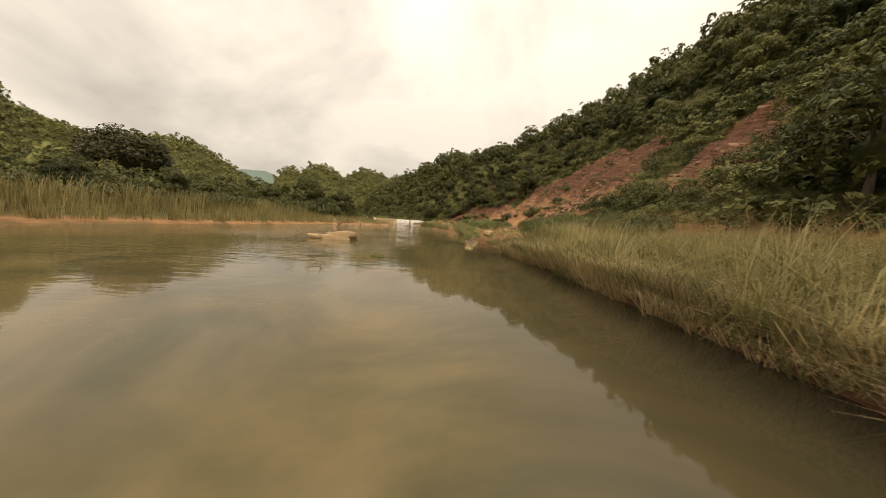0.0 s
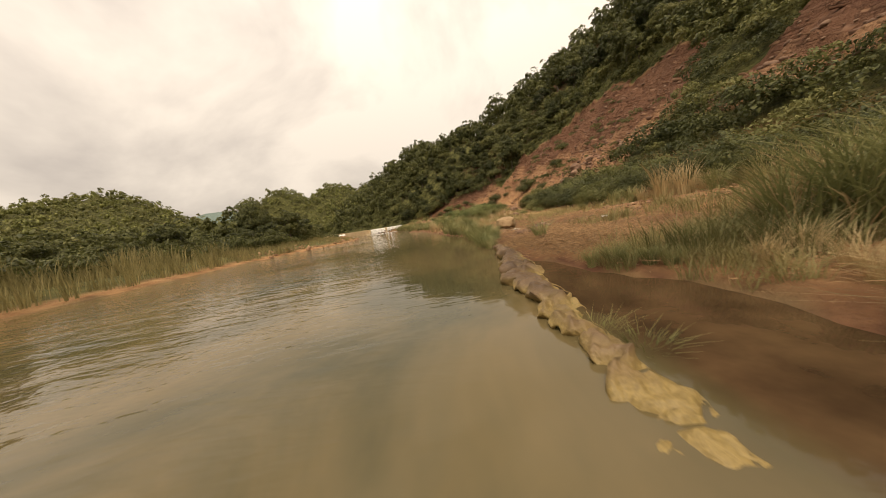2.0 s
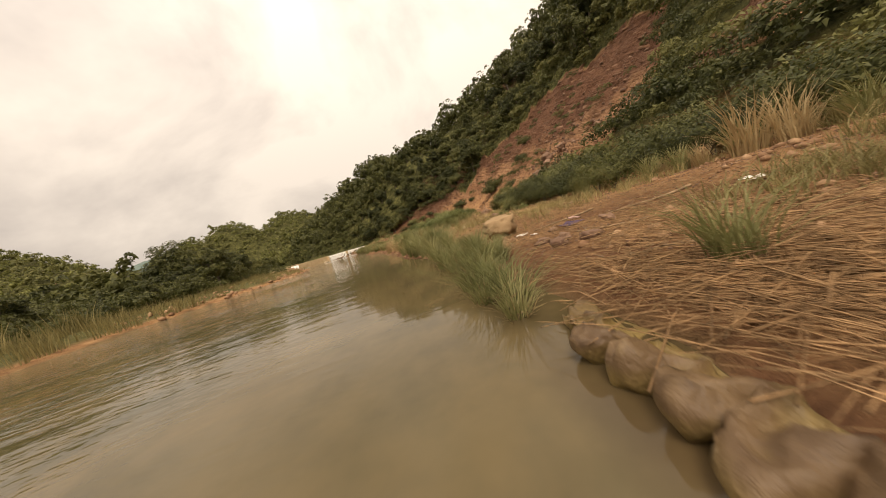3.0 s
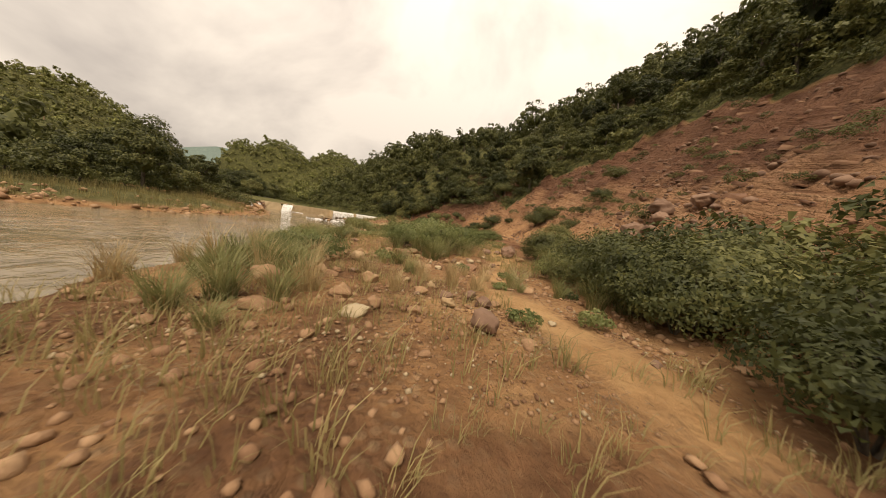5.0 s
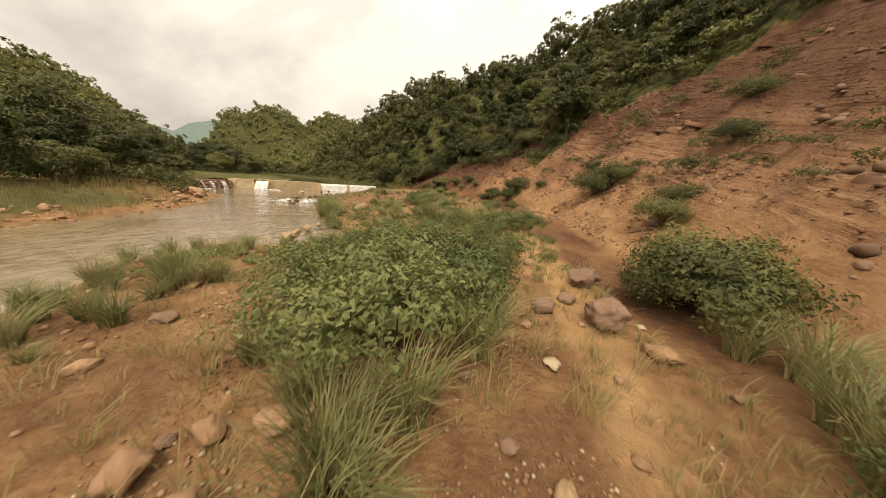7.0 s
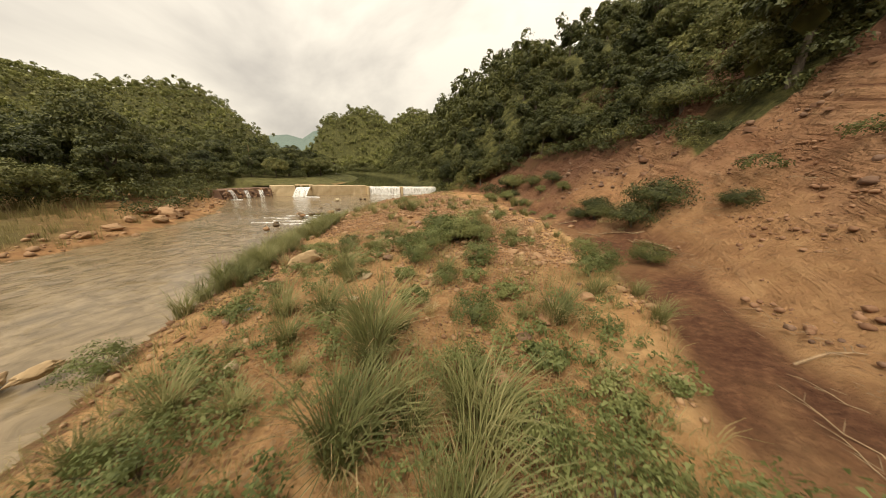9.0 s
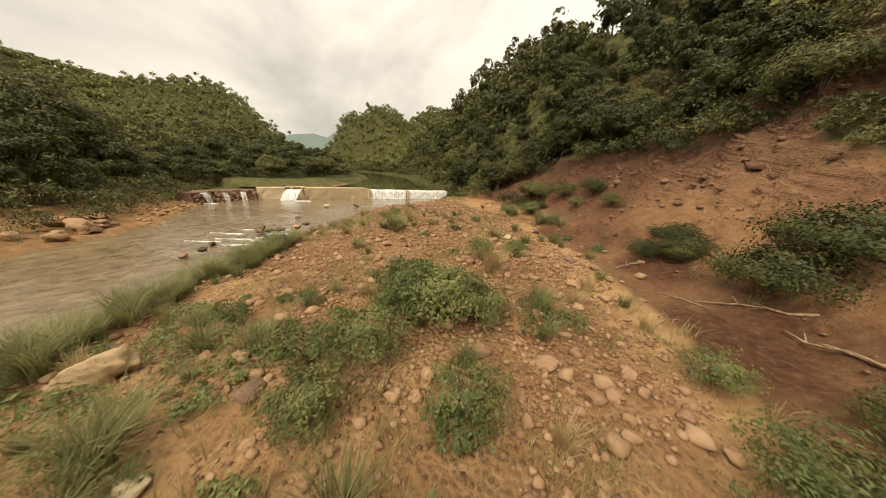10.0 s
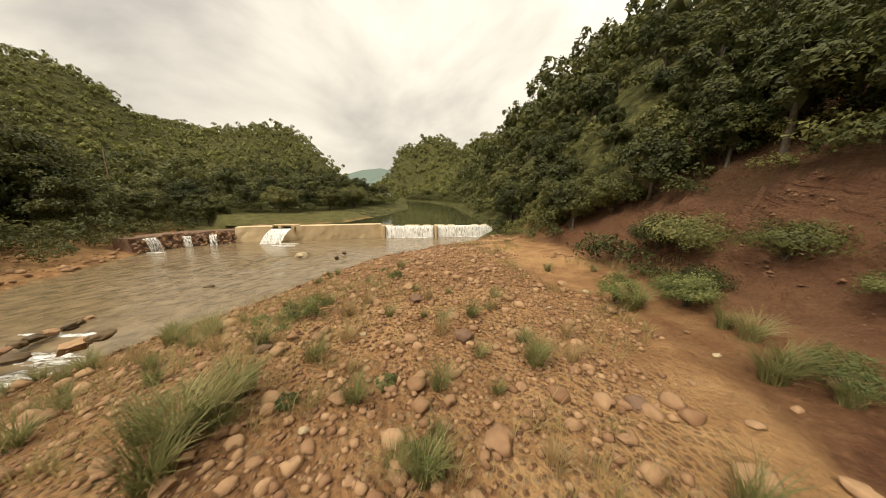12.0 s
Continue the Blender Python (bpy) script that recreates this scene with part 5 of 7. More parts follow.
stones = [lump(140 + i, 1, 0.7, 0.62, 0.45, 5) for i in range(6)]
fine_stones = [lump(150 + i, 3, 0.5, 0.68, 0.35, 9) for i in range(6)]


def cobble_place(x, y, z, dr, dl, dh, gully):
    lane = fbm(x * 0.35, y * 0.35, 3, 91)
    rich = np.interp(y, [22, 30, 38, 48, 56, 66, 74, 84, 112], [0.0, -0.02, -0.02, 0.0, -0.06, -0.10, 0.03, 0.20, 0.20]) + np.where(dr < 3.5, np.where((y > 44) & (y < 66), 0.34, 0.12), 0) - 0.30 * step(dh, -7.5, -4.0) * step(y, 70, 80)
    return (dr > 0.05) & (dh < -1.0) & (gully < 0.3) & (y > 22) & (y < 119) & (lane < rich) & off_track(x, y)


def stone_rows(pts, lo, hi, seed, power=2.2):
    r = np.random.default_rng(seed)
    s = lo + (hi - lo) * r.uniform(0, 1, len(pts)) ** power
    return [(x, y, z + k * 0.10, r.uniform(0, 6.3), k, r.integers(6)) for (x, y, z), k in zip(pts, s)]


cobbles = np.concatenate([spots(14000, -6, 15, 22, 72, cobble_place, 0.17, 41), spots(34000, -14, 15, 72, 119, cobble_place, 0.12, 44)])
broken = [lump(170 + i, 2, 0.6, 0.66, 0.5, 8) for i in range(6)]
bigger = spots(5200, -14, 15, 70, 118, cobble_place, 0.30, 70)
scatter("cobbles", stone_rows(bigger, 0.16, 0.55, 71, 3.0), broken, stone_tan, "broken red-brown river cobbles strewn over the bar", "cobbles")
scatter("cobbles", stone_rows(cobbles, 0.06, 0.27, 42, 2.0), stones, stone_tan, "red-brown and tan river cobbles strewn over the bar", "cobbles")
octa = np.array([(1, 0, 0), (-1, 0, 0), (0, 1, 0), (0, -1, 0), (0, 0, 0.7), (0, 0, -0.7)]) * 0.5
octa_faces = np.array([(0, 2, 4), (2, 1, 4), (1, 3, 4), (3, 0, 4), (2, 0, 5), (1, 2, 5), (3, 1, 5), (0, 3, 5)])
chips = [(octa * (1 + np.random.default_rng(190 + i).uniform(-0.3, 0.3, octa.shape)), octa_faces) for i in range(6)]
small = spots(26000, -14, 14, 68, 118, cobble_place, 0.07, 68)
scatter("gravel", stone_rows(small[:17000], 0.05, 0.15, 69, 1.8), chips, stone_tan, "small red-brown stones packed between the cobbles", "gravel")
gravel = spots(15000, 2.5, 12, 37, 53, lambda x, y, z, dr, dl, dh, g: (dr > 0.3) & (dh < -2) & off_track(x, y) & (fbm(x * 0.4, y * 0.4, 3, 115) < 0.06), 0.06, 66)
scatter("gravel", stone_rows(gravel[:9000], 0.025, 0.11, 67, 2.2), chips, stone_tan, "fine red-brown gravel and broken stone on bare soil", "gravel")
scatter("gravel", stone_rows(gravel[::6] + np.array([0.11, 0.07, 0.004]), 0.03, 0.12, 79, 2.0), chips, stone_pale, "scattered pale pebbles on the bare soil", "gravel")
near = spots(2600, -12, 14, 38, 100, lambda x, y, z, dr, dl, dh, g: (dr > 0.4) & (dh < -1.5) & (np.hypot(x - 6, y - 60) > 6), 1.15, 43)
r7 = np.random.default_rng(7)
stone_meshes = [mesh_of("stone", v, f, m, True) for m in (stone_tan, stone_pale, stone_dark) for v, f in fine_stones[:3]]
for x, y, z in near[np.argsort(np.abs(near[:, 0] - 5))][:290]:
    k = r7.choice(9, p=(0.23, 0.23, 0.22, 0.03, 0.03, 0.03, 0.08, 0.08, 0.07))
    s = 0.20 + 0.42 * r7.uniform() ** 2.2
    ob = new("river_stone", stone_meshes[k])
    ob.matrix_basis = pose(x, y, z + s * 0.12, r7.uniform(-15, 15), r7.uniform(-15, 15), r7.uniform(0, 360)) @ Matrix.Diagonal((s * r7.uniform(0.9, 1.4), s, s * r7.uniform(0.7, 1.1), 1))
    tagged(ob, ("red-brown rounded river stone on the bar", "pale tan rounded river stone on the bar", "dark brown rounded river stone on the bar")[k // 3], "stone", "stones on the bar")


def scree_place(x, y, z, dr, dl, dh, gully):
    return bare(x, y, dh) & (dh > -1) & (dr > 0) & (fbm(x * 0.3, y * 0.3, 3, 93) < np.where((y < 57) & (dh < 9), 0.12, -0.10))


scree = spots(9000, 6, 40, 26, 104, scree_place, 0.28, 45)
sharp = [lump(160 + i, 2, 0.5, 0.75, 0.4, 6) for i in range(6)]
scatter("scree", stone_rows(scree, 0.14, 0.62, 46, 2.6), sharp, stone_dark, "angular red-brown rubble lying on the bare slide", "rubble")
clods = spots(16000, 8, 28, 45, 108, lambda x, y, z, dr, dl, dh, g: (dh > -1.2) & (dh < 5) & bare(x, y, np.maximum(dh, 0.5)) & (fbm(x * 0.35, y * 0.35, 3, 119) > 0.0), 0.10, 72)
scatter("clods", stone_rows(clods[:6000], 0.04, 0.24, 73, 2.6), chips, rock_mat, "fallen red-brown clods along the foot of the slide", "rubble")
crumbs = spots(9000, 2.6, 11, 19, 34, lambda x, y, z, dr, dl, dh, g: (dr > 0.4) & (dh < -3), 0.05, 74)
scatter("crumbs", stone_rows(crumbs[:7000], 0.012, 0.07, 75, 2.4), chips, stone_dark, "small crumbs of red-brown soil and gravel on the shore", "gravel")
furrow = spots(9000, 12, 26, 60, 82, lambda x, y, z, dr, dl, dh, g: (dh > -0.9) & (dh < 5.5) & (g < 0.2) & (fbm(x * 0.3, y * 0.3, 3, 129) > -0.10), 0.16, 81)
scatter("clods", stone_rows(furrow[:3200], 0.05, 0.27, 82, 2.4), sharp, rock_mat, "dark red-brown clods and rubble spilled from the slide", "rubble")
tufty = spots(700, 14, 40, 44, 104, lambda x, y, z, dr, dl, dh, g: bare(x, y, dh) & (dh > 3) & (fbm(x * 0.16, y * 0.16, 3, 121) > 0.05), 0.9, 76)
scatter("slide_bushes", [(x, y, z - 0.1, r9.uniform(0, 6.3), r9.uniform(0.25, 0.65), r9.integers(3)) for x, y, z in tufty[:110]], fine_bush, leaf_olive, "small green bushes clinging to the bare slide", "bushes")
slab_spots = spots(2600, 14, 46, 28, 98, lambda x, y, z, dr, dl, dh, g: bare(x, y, dh) & (dh > 3) & (fbm(x * 0.2, y * 0.2, 2, 111) > -0.08), 0.8, 49)
ledges = []
r8 = random.Random(8)
for i in range(6):
    corners = np.array([(a, b, c) for c in (-0.5, 0.5) for a, b in ((-0.5, -0.5), (0.5, -0.5), (0.62, 0.1), (0.3, 0.5), (-0.45, 0.5))])
    corners = corners * np.array([1.1, 2.2, 0.42]) + np.array([[r8.uniform(-0.16, 0.16) for _ in range(3)] for _ in corners])
    top = [(5, 6, 7), (5, 7, 8), (5, 8, 9)]
    sides = [t for k in range(5) for t in ((k, (k + 1) % 5, 5 + (k + 1) % 5), (k, 5 + (k + 1) % 5, 5 + k))]
    tilt = np.array((Matrix.Rotation(radians(18), 3, "X") @ Matrix.Rotation(radians(r8.uniform(-20, 4)), 3, "Y")))
    ledges.append((corners @ tilt.T, np.array(top + sides)))
scatter("rock_ledges", [(x, y, z - 0.30 * k, r9.uniform(-0.3, 0.3), k, r9.integers(6)) for (x, y, z), k in zip(slab_spots, 0.18 + 0.5 * r9.uniform(0, 1, len(slab_spots)) ** 2)], ledges, rock_mat,
        "broken red-brown rock beds jutting from the bare slide", "rock")
left_stones = spots(5000, -34, -13, 44, 91, lambda x, y, z, dr, dl, dh, g: (dl < 0.3) & (dl > -5) & (fbm(x * 0.3, y * 0.3, 2, 95) > -0.04), 0.4, 47)
scatter("cobbles", stone_rows(left_stones, 0.2, 0.7, 48, 2.6), stones, stone_tan, "tan stones along the far gravel bank", "cobbles")

# ---------------------------------------------------------------- tufts, shrubs and weeds by the path
def fern(seed, height, radius, clumps, per, size):
    """Foliage in separate drooping sprays, with gaps between them."""
    r = np.random.default_rng(seed)
    p, out, cen = crown(r, height, radius, clumps, per, size, 0.8, 0.02, 0.13)
    d = np.repeat(r.normal(0, 1, (clumps, 3)) * np.array([1, 1, 0.15]), per, 0)
    d /= np.linalg.norm(d, axis=1, keepdims=True)
    p = p + d * (r.uniform(-1, 1, len(p)) * radius * 0.26)[:, None]
    p[:, 2] = np.maximum(p[:, 2] - 0.10 * radius * r.uniform(0, 1, len(p)), 0.01)
    v, f = leaves(p, out, size, r, 0.3, 0.55)
    # solid core added to darken the gaps between the sprays
    shade_core = np.array(CORE) * np.array([radius * 0.30, radius * 0.30, height * 0.20]) * r.uniform(0.8, 1.1, (8, 1)) + np.array([0, 0, height * 0.38])
    return np.concatenate([v, shade_core]), np.concatenate([f, np.array(CORE_FACES) + len(v)])


def low_plant(kind, seed):
    r = np.random.default_rng(seed)
    if kind == "shrub":
        v, f = fern(seed, 1.3, 0.85, 40, 54, 0.085)
        stems = join([tube([Vector((0, 0, -0.1)), Vector((math.cos(a) * 0.2, math.sin(a) * 0.2, 0.5)), Vector((math.cos(a) * 0.5, math.sin(a) * 0.5, 1.0))], [0.022, 0.014, 0.004], 4) for a in r.uniform(0, 6.3, 7)])
        top = tagged(new("shrub"), "leafy green shrub growing on the stony bar", "shrub", "shrubs on the bar")
        part("stem", mesh_of("stem", *stems, bark), bark, top)
        part("foliage", mesh_of("foliage", v, f, leaf_bright), leaf_bright, top)
    elif kind == "dark_shrub":
        v, f = fern(seed, 1.95, 1.5, 76, 64, 0.125)
        top = tagged(new("shrub"), "dense dark green shrub with drooping leaves", "shrub", "shrubs below the slope")
        part("foliage", mesh_of("foliage", v, f, leaf_olive if seed % 3 == 0 else leaf_dark), leaf_dark, top)
        stems = join([tube([Vector((0, 0, -0.1)), Vector((math.cos(a) * 0.3, math.sin(a) * 0.3, 0.7)), Vector((math.cos(a) * 0.8, math.sin(a) * 0.8, 1.5))], [0.04, 0.025, 0.006], 4) for a in r.uniform(0, 6.3, 7)])
        part("stem", mesh_of("stem", *stems, bark), bark, top)
    elif kind == "weed":
        v, f = tree_parts(seed, 0.45, 0.42, 26, 26, 0.085, 0.6, 0.0)[1]
        top = tagged(new("weed"), "small bright green leafy weed on the gravel", "weed", "weeds on the bar")
        part("foliage", mesh_of("foliage", v, f, leaf_bright), leaf_bright, top)
    else:
        mat = grass_dry if kind == "dry" else grass_green
        n, tall, wide = (90, 1.0, 0.016) if kind == "dry" else (135, 1.0, 0.018)
        v, f = blades(r, n, 0.20, tall, wide, 0.75 if kind == "tuft" else 0.45, 3)
        label = "straw-coloured dry grass tuft on the gravel bar" if kind == "dry" else "green arching grass tuft on the gravel bar"
        top = tagged(new("grass_tuft"), label, "grass tuft", "grass tufts on the bar")
        part("grass", mesh_of("grass", v, f, mat), mat, top)
        v, f = blades(r, 36, 0.22, tall * 0.6, wide, 0.9, 3)
        part("dead_grass", mesh_of("dead_grass", v, f, grass_dry), grass_dry, top)
    return top


protos = {k: [low_plant(k, s + i) for i in range(3)] for k, s in (("shrub", 500), ("dark_shrub", 510), ("weed", 520), ("tuft", 530), ("dry", 540))}


def plant(kind, places, sink=0.05):
    for x, y, s in places:
        z = float(ground_z(x, y)[0])
        m = pose(x, y, z - sink, r7.uniform(-5, 5), r7.uniform(-5, 5), r7.uniform(0, 360)) @ Matrix.Diagonal((s, s, s * r7.uniform(0.9, 1.1), 1))
        copy_thing(protos[kind][r7.integers(3)], m)


plant("dark_shrub", [(13.6, 42.0, 1.0), (14.9, 41.2, 1.1), (14.0, 43.6, 1.0), (15.6, 43.0, 1.1), (13.0, 40.3, 0.7), (16.2, 45.4, 1.0), (15.2, 46.6, 0.8), (15.9, 53.8, 0.9), (15.0, 54.6, 0.7),
                     (17.2, 83.0, 1.1), (15.0, 86.8, 0.6), (19.8, 69.0, 1.0), (21.0, 68.2, 0.9), (19.1, 79.5, 0.5), (20.6, 61.8, 0.6), (24.5, 63.5, 0.7), (27.0, 66.0, 0.8), (22.0, 74.0, 0.6)])
plant("dark_shrub", [(12.6, 33.0, 0.8), (13.8, 32.0, 1.0), (15.0, 33.5, 1.1), (13.2, 34.8, 0.9), (15.2, 31.0, 1.1), (16.4, 34.6, 1.2), (14.4, 29.6, 1.0), (16.2, 28.6, 1.2), (12.6, 37.2, 0.8), (14.4, 37.8, 1.0), (16.0, 38.6, 1.1),
                     (15.6, 26.0, 1.1), (17.0, 24.0, 1.2), (15.0, 22.6, 0.9), (14.5, 86.5, 0.55), (13.4, 87.3, 0.5), (12.6, 95.0, 0.5), (7.0, 100.5, 0.6)])
plant("shrub", [(3.0, 44.8, 0.95), (12.5, 46.8, 0.7), (13.6, 48.4, 0.9), (14.8, 48.8, 1.0), (6.4, 52.0, 1.1), (7.7, 52.7, 1.25), (5.9, 54.0, 1.2), (8.6, 54.4, 1.1), (7.2, 55.4, 1.2), (5.0, 53.0, 1.0), (4.2, 55.8, 1.0),
                (9.4, 62.4, 0.7), (11.4, 63.4, 0.9), (12.6, 64.2, 1.0), (11.4, 65.6, 1.0), (10.4, 66.6, 0.8), (6.8, 63.6, 0.7), (9.0, 67.6, 0.7), (0.1, 65.4, 0.75), (5.2, 75.2, 1.1), (4.4, 74.2, 0.9)])
plant("shrub", [(7.3, 77.8, 0.9), (12.6, 77.6, 0.7), (5.4, 78.0, 1.15), (4.7, 77.1, 0.9), (6.1, 78.6, 1.0), (7.2, 84.4, 0.75), (12.4, 74.6, 0.8), (5.2, 73.2, 0.6), (7.1, 71.8, 0.6), (2.0, 76.2, 0.5), (10.6, 57.8, 1.0), (7.6, 58.4, 1.0), (5.8, 57.2, 1.1), (-4.2, 90.6, 0.6), (-4.9, 90.2, 0.55), (4.3, 98.2, 0.9), (6.5, 98.9, 0.9), (8.6, 95.0, 0.6), (2.2, 44.0, 0.8), (1.4, 46.2, 0.9)])
plant("tuft", [(7.0, 48.6, 1.1), (6.3, 44.3, 0.7), (6.6, 44.0, 0.6), (12.0, 41.8, 1.1), (12.7, 41.6, 0.9), (11.5, 43.0, 0.8), (13.4, 46.2, 1.0), (12.4, 45.0, 0.9), (10.2, 43.0, 0.5), (4.8, 52.4, 0.9), (7.5, 65.4, 1.7), (9.6, 64.7, 1.45), (8.4, 66.2, 1.1), (4.0, 67.5, 1.1),
               (3.3, 64.0, 0.9), (3.3, 71.0, 0.9), (2.4, 74.2, 0.8), (5.6, 76.8, 0.7), (7.4, 75.9, 0.8), (9.0, 77.9, 0.8), (15.6, 51.0, 1.0), (11.0, 83.2, 0.7), (8.2, 89.0, 0.7), (9.4, 87.7, 0.7), (10.8, 85.8, 0.8), (11.5, 81.0, 0.7), (8.6, 80.2, 0.8)])
plant("tuft", [(-2.0, 92.0, 0.6), (-0.3, 92.7, 0.7), (0.8, 101.7, 0.7), (7.6, 95.3, 0.9), (2.8, 92.6, 0.8), (-8.0, 88.5, 0.9), (-10.0, 87.8, 0.7), (-1.9, 87.6, 0.6), (-2.2, 86.3, 1.0), (-5.9, 86.8, 0.6), (1.9, 88.4, 0.6), (3.0, 102.6, 0.6), (5.2, 103.2, 0.6),
               (0.0, 81.7, 0.65), (-1.3, 87.1, 0.7), (-4.4, 84.9, 0.8), (-5.2, 85.4, 0.6), (2.0, 77.3, 0.6), (2.7, 31.5, 1.2), (3.0, 32.2, 1.0), (1.75, 16.2, 0.5), (1.9, 15.8, 0.45), (12.6, 27.6, 1.3), (11.6, 30.0, 1.2), (13.0, 25.4, 1.4), (11.4, 33.4, 1.1)])
plant("dry", [(6.6, 82.1, 1.1), (6.9, 81.7, 0.8), (3.9, 89.9, 0.7), (6.0, 85.0, 0.6), (1.0, 84.0, 0.5), (9.6, 74.8, 0.8), (8.0, 70.0, 0.7), (6.2, 68.8, 0.7), (10.8, 70.4, 0.8), (5.0, 46.6, 0.6), (7.0, 42.8, 0.5), (8.6, 45.4, 0.6), (9.8, 47.0, 0.7), (5.4, 41.8, 0.5),
              (11.8, 79.6, 0.7), (4.6, 86.4, 0.6), (-3.6, 88.4, 0.6), (0.6, 94.8, 0.7), (13.4, 31.0, 1.0), (12.0, 28.4, 1.0), (14.2, 27.0, 1.3), (3.2, 57.6, 0.8), (2.4, 60.2, 0.8), (10.2, 51.4, 0.8), (11.4, 55.2, 0.8)])
plant("weed", [(3.7, 80.7, 1.2), (9.2, 39.7, 0.8), (8.5, 46.4, 0.9), (10.4, 45.8, 0.8), (9.6, 43.2, 0.7), (4.8, 47.3, 1.1), (5.2, 46.2, 0.9), (8.0, 72.6, 1.1), (6.6, 70.2, 1.2), (9.4, 71.6, 1.1), (7.8, 74.2, 1.1), (5.4, 71.8, 1.0), (3.4, 76.0, 0.8), (2.2, 79.2, 0.7), (5.2, 80.0, 0.8),
               (1.2, 86.0, 0.8), (4.2, 83.6, 0.7), (6.8, 86.8, 0.9), (0.4, 89.6, 0.6), (-6.0, 89.6, 0.8), (10.6, 68.6, 1.2), (12.0, 68.0, 1.1), (12.0, 43.4, 0.9), (11.0, 40.2, 0.9), (2.2, 88.8, 0.8), (9.8, 90.6, 0.9), (11.4, 88.2, 0.9)])
plant("tuft", [(-1.7, 87.1, 1.25), (-1.5, 86.7, 0.8), (2.3, 88.6, 0.85), (2.8, 92.5, 0.8), (5.2, 88.3, 0.9), (5.5, 88.0, 0.7), (4.9, 85.6, 0.9), (6.2, 90.8, 0.9), (7.6, 97.0, 1.1), (7.2, 97.6, 0.9), (4.2, 101.5, 0.8), (9.3, 93.9, 1.1), (7.3, 87.8, 1.0),
               (9.0, 88.8, 1.1), (-1.1, 82.2, 1.0), (-7.6, 83.4, 1.1), (-8.2, 84.0, 0.9), (-8.3, 87.6, 1.1), (-8.9, 88.0, 0.8), (-8.6, 85.8, 0.9), (2.9, 71.4, 1.4), (2.5, 71.9, 1.1), (2.6, 74.3, 1.0), (6.9, 72.4, 1.1), (8.9, 79.2, 1.2), (11.0, 70.7, 1.5)])
plant("tuft", [(5.6, 68.8, 1.4), (4.0, 69.0, 1.4), (12.4, 72.9, 1.2), (6.6, 67.8, 2.1), (6.9, 67.3, 1.5), (2.8, 68.5, 1.3), (9.6, 66.3, 1.8), (9.1, 66.8, 1.3), (3.4, 65.1, 1.4), (1.0, 73.8, 1.0), (5.1, 60.5, 1.4), (7.1, 60.9, 1.5), (9.2, 60.8, 1.2), (2.9, 41.7, 1.2),
               (3.3, 42.4, 1.1), (2.2, 42.2, 1.2), (0.6, 53.5, 1.4), (1.3, 54.0, 1.2), (7.4, 58.0, 1.6), (6.0, 59.0, 1.5), (8.6, 59.4, 1.4), (6.8, 56.4, 1.5), (5.2, 57.0, 1.3), (5.7, 45.9, 1.1), (10.3, 44.2, 1.1), (14.3, 47.6, 1.3), (15.2, 45.2, 1.4), (13.4, 45.0, 1.1)])
plant("tuft", [(2.45, 25.7, 0.62), (2.6, 25.15, 0.6), (2.85, 25.2, 0.6), (2.95, 25.6, 0.6), (2.9, 26.6, 0.75), (3.0, 25.25, 0.5), (3.15, 26.0, 0.6), (2.75, 25.6, 0.75), (3.0, 27.1, 0.8), (2.1, 27.0, 0.8), (2.2, 26.2, 0.7), (3.2, 27.8, 0.6), (2.3, 27.6, 0.75), (2.5, 27.0, 0.75), (2.6, 26.3, 0.7), (2.3, 30.6, 0.9), (2.15, 29.4, 0.85), (2.2, 28.5, 0.8), (2.9, 27.3, 0.7), (2.7, 28.2, 0.8), (2.0, 31.6, 1.0), (1.6, 32.6, 1.1),
               (11.9, 29.0, 1.3), (12.8, 35.6, 1.2), (13.4, 37.0, 1.2)])
plant("dry", [(12.2, 27.2, 2.0), (12.8, 26.6, 1.8), (7.9, 42.6, 0.9), (8.6, 42.3, 0.8), (6.3, 41.2, 0.7), (5.0, 43.4, 0.8), (9.3, 44.8, 0.9), (8.0, 44.6, 0.8), (4.2, 41.2, 0.8), (6.8, 43.8, 0.8), (10.4, 81.8, 1.0), (9.9, 80.6, 0.9)])
plant("shrub", [(5.3, 73.3, 0.8), (5.6, 77.7, 0.8), (5.7, 83.3, 0.8), (7.9, 74.7, 0.9), (12.9, 75.5, 0.9), (8.7, 69.7, 0.75), (13.3, 65.5, 1.1), (12.1, 64.9, 1.1), (13.8, 64.5, 1.1), (10.4, 61.9, 1.1), (8.2, 63.2, 0.9), (6.1, 99.8, 0.8), (8.8, 95.8, 0.6), (10.4, 98.4, 0.8)])
plant("dark_shrub", [ (14.7, 88.0, 0.7), (20.8, 93.4, 1.5), (15.3, 77.2, 0.5), (19.2, 60.5, 0.8), (17.3, 44.5, 1.2), (16.6, 42.4, 1.2), (11.6, 99.0, 0.8), (9.2, 101.2, 0.8)])
# more tufts along the water's edge and through the bar
edge = spots(3000, -13, 6, 22, 106, lambda x, y, z, dr, dl, dh, g: (dr > 0.15) & (dr < 1.7) & ~((y > 23) & (y < 30)) & (fbm(x * 0.16, y * 0.16, 2, 97) > np.where((y > 63) & (y < 71), 0.08, np.where(y > 86, 0.06, -0.10))), 0.55, 51)
tuft_geo = [blades(np.random.default_rng(545 + i), 120, 0.20, 1.0, 0.018, 0.75, 3) for i in range(4)]
scatter("edge_grass", [(x, y, z - 0.03, r7.uniform(0, 6.3), r7.uniform(0.5, 1.0) if y < 84 else r7.uniform(0.35, 0.7), r7.integers(4)) for x, y, z in edge[:190]], tuft_geo, grass_green, "arching green grass along the water's edge", "grass")
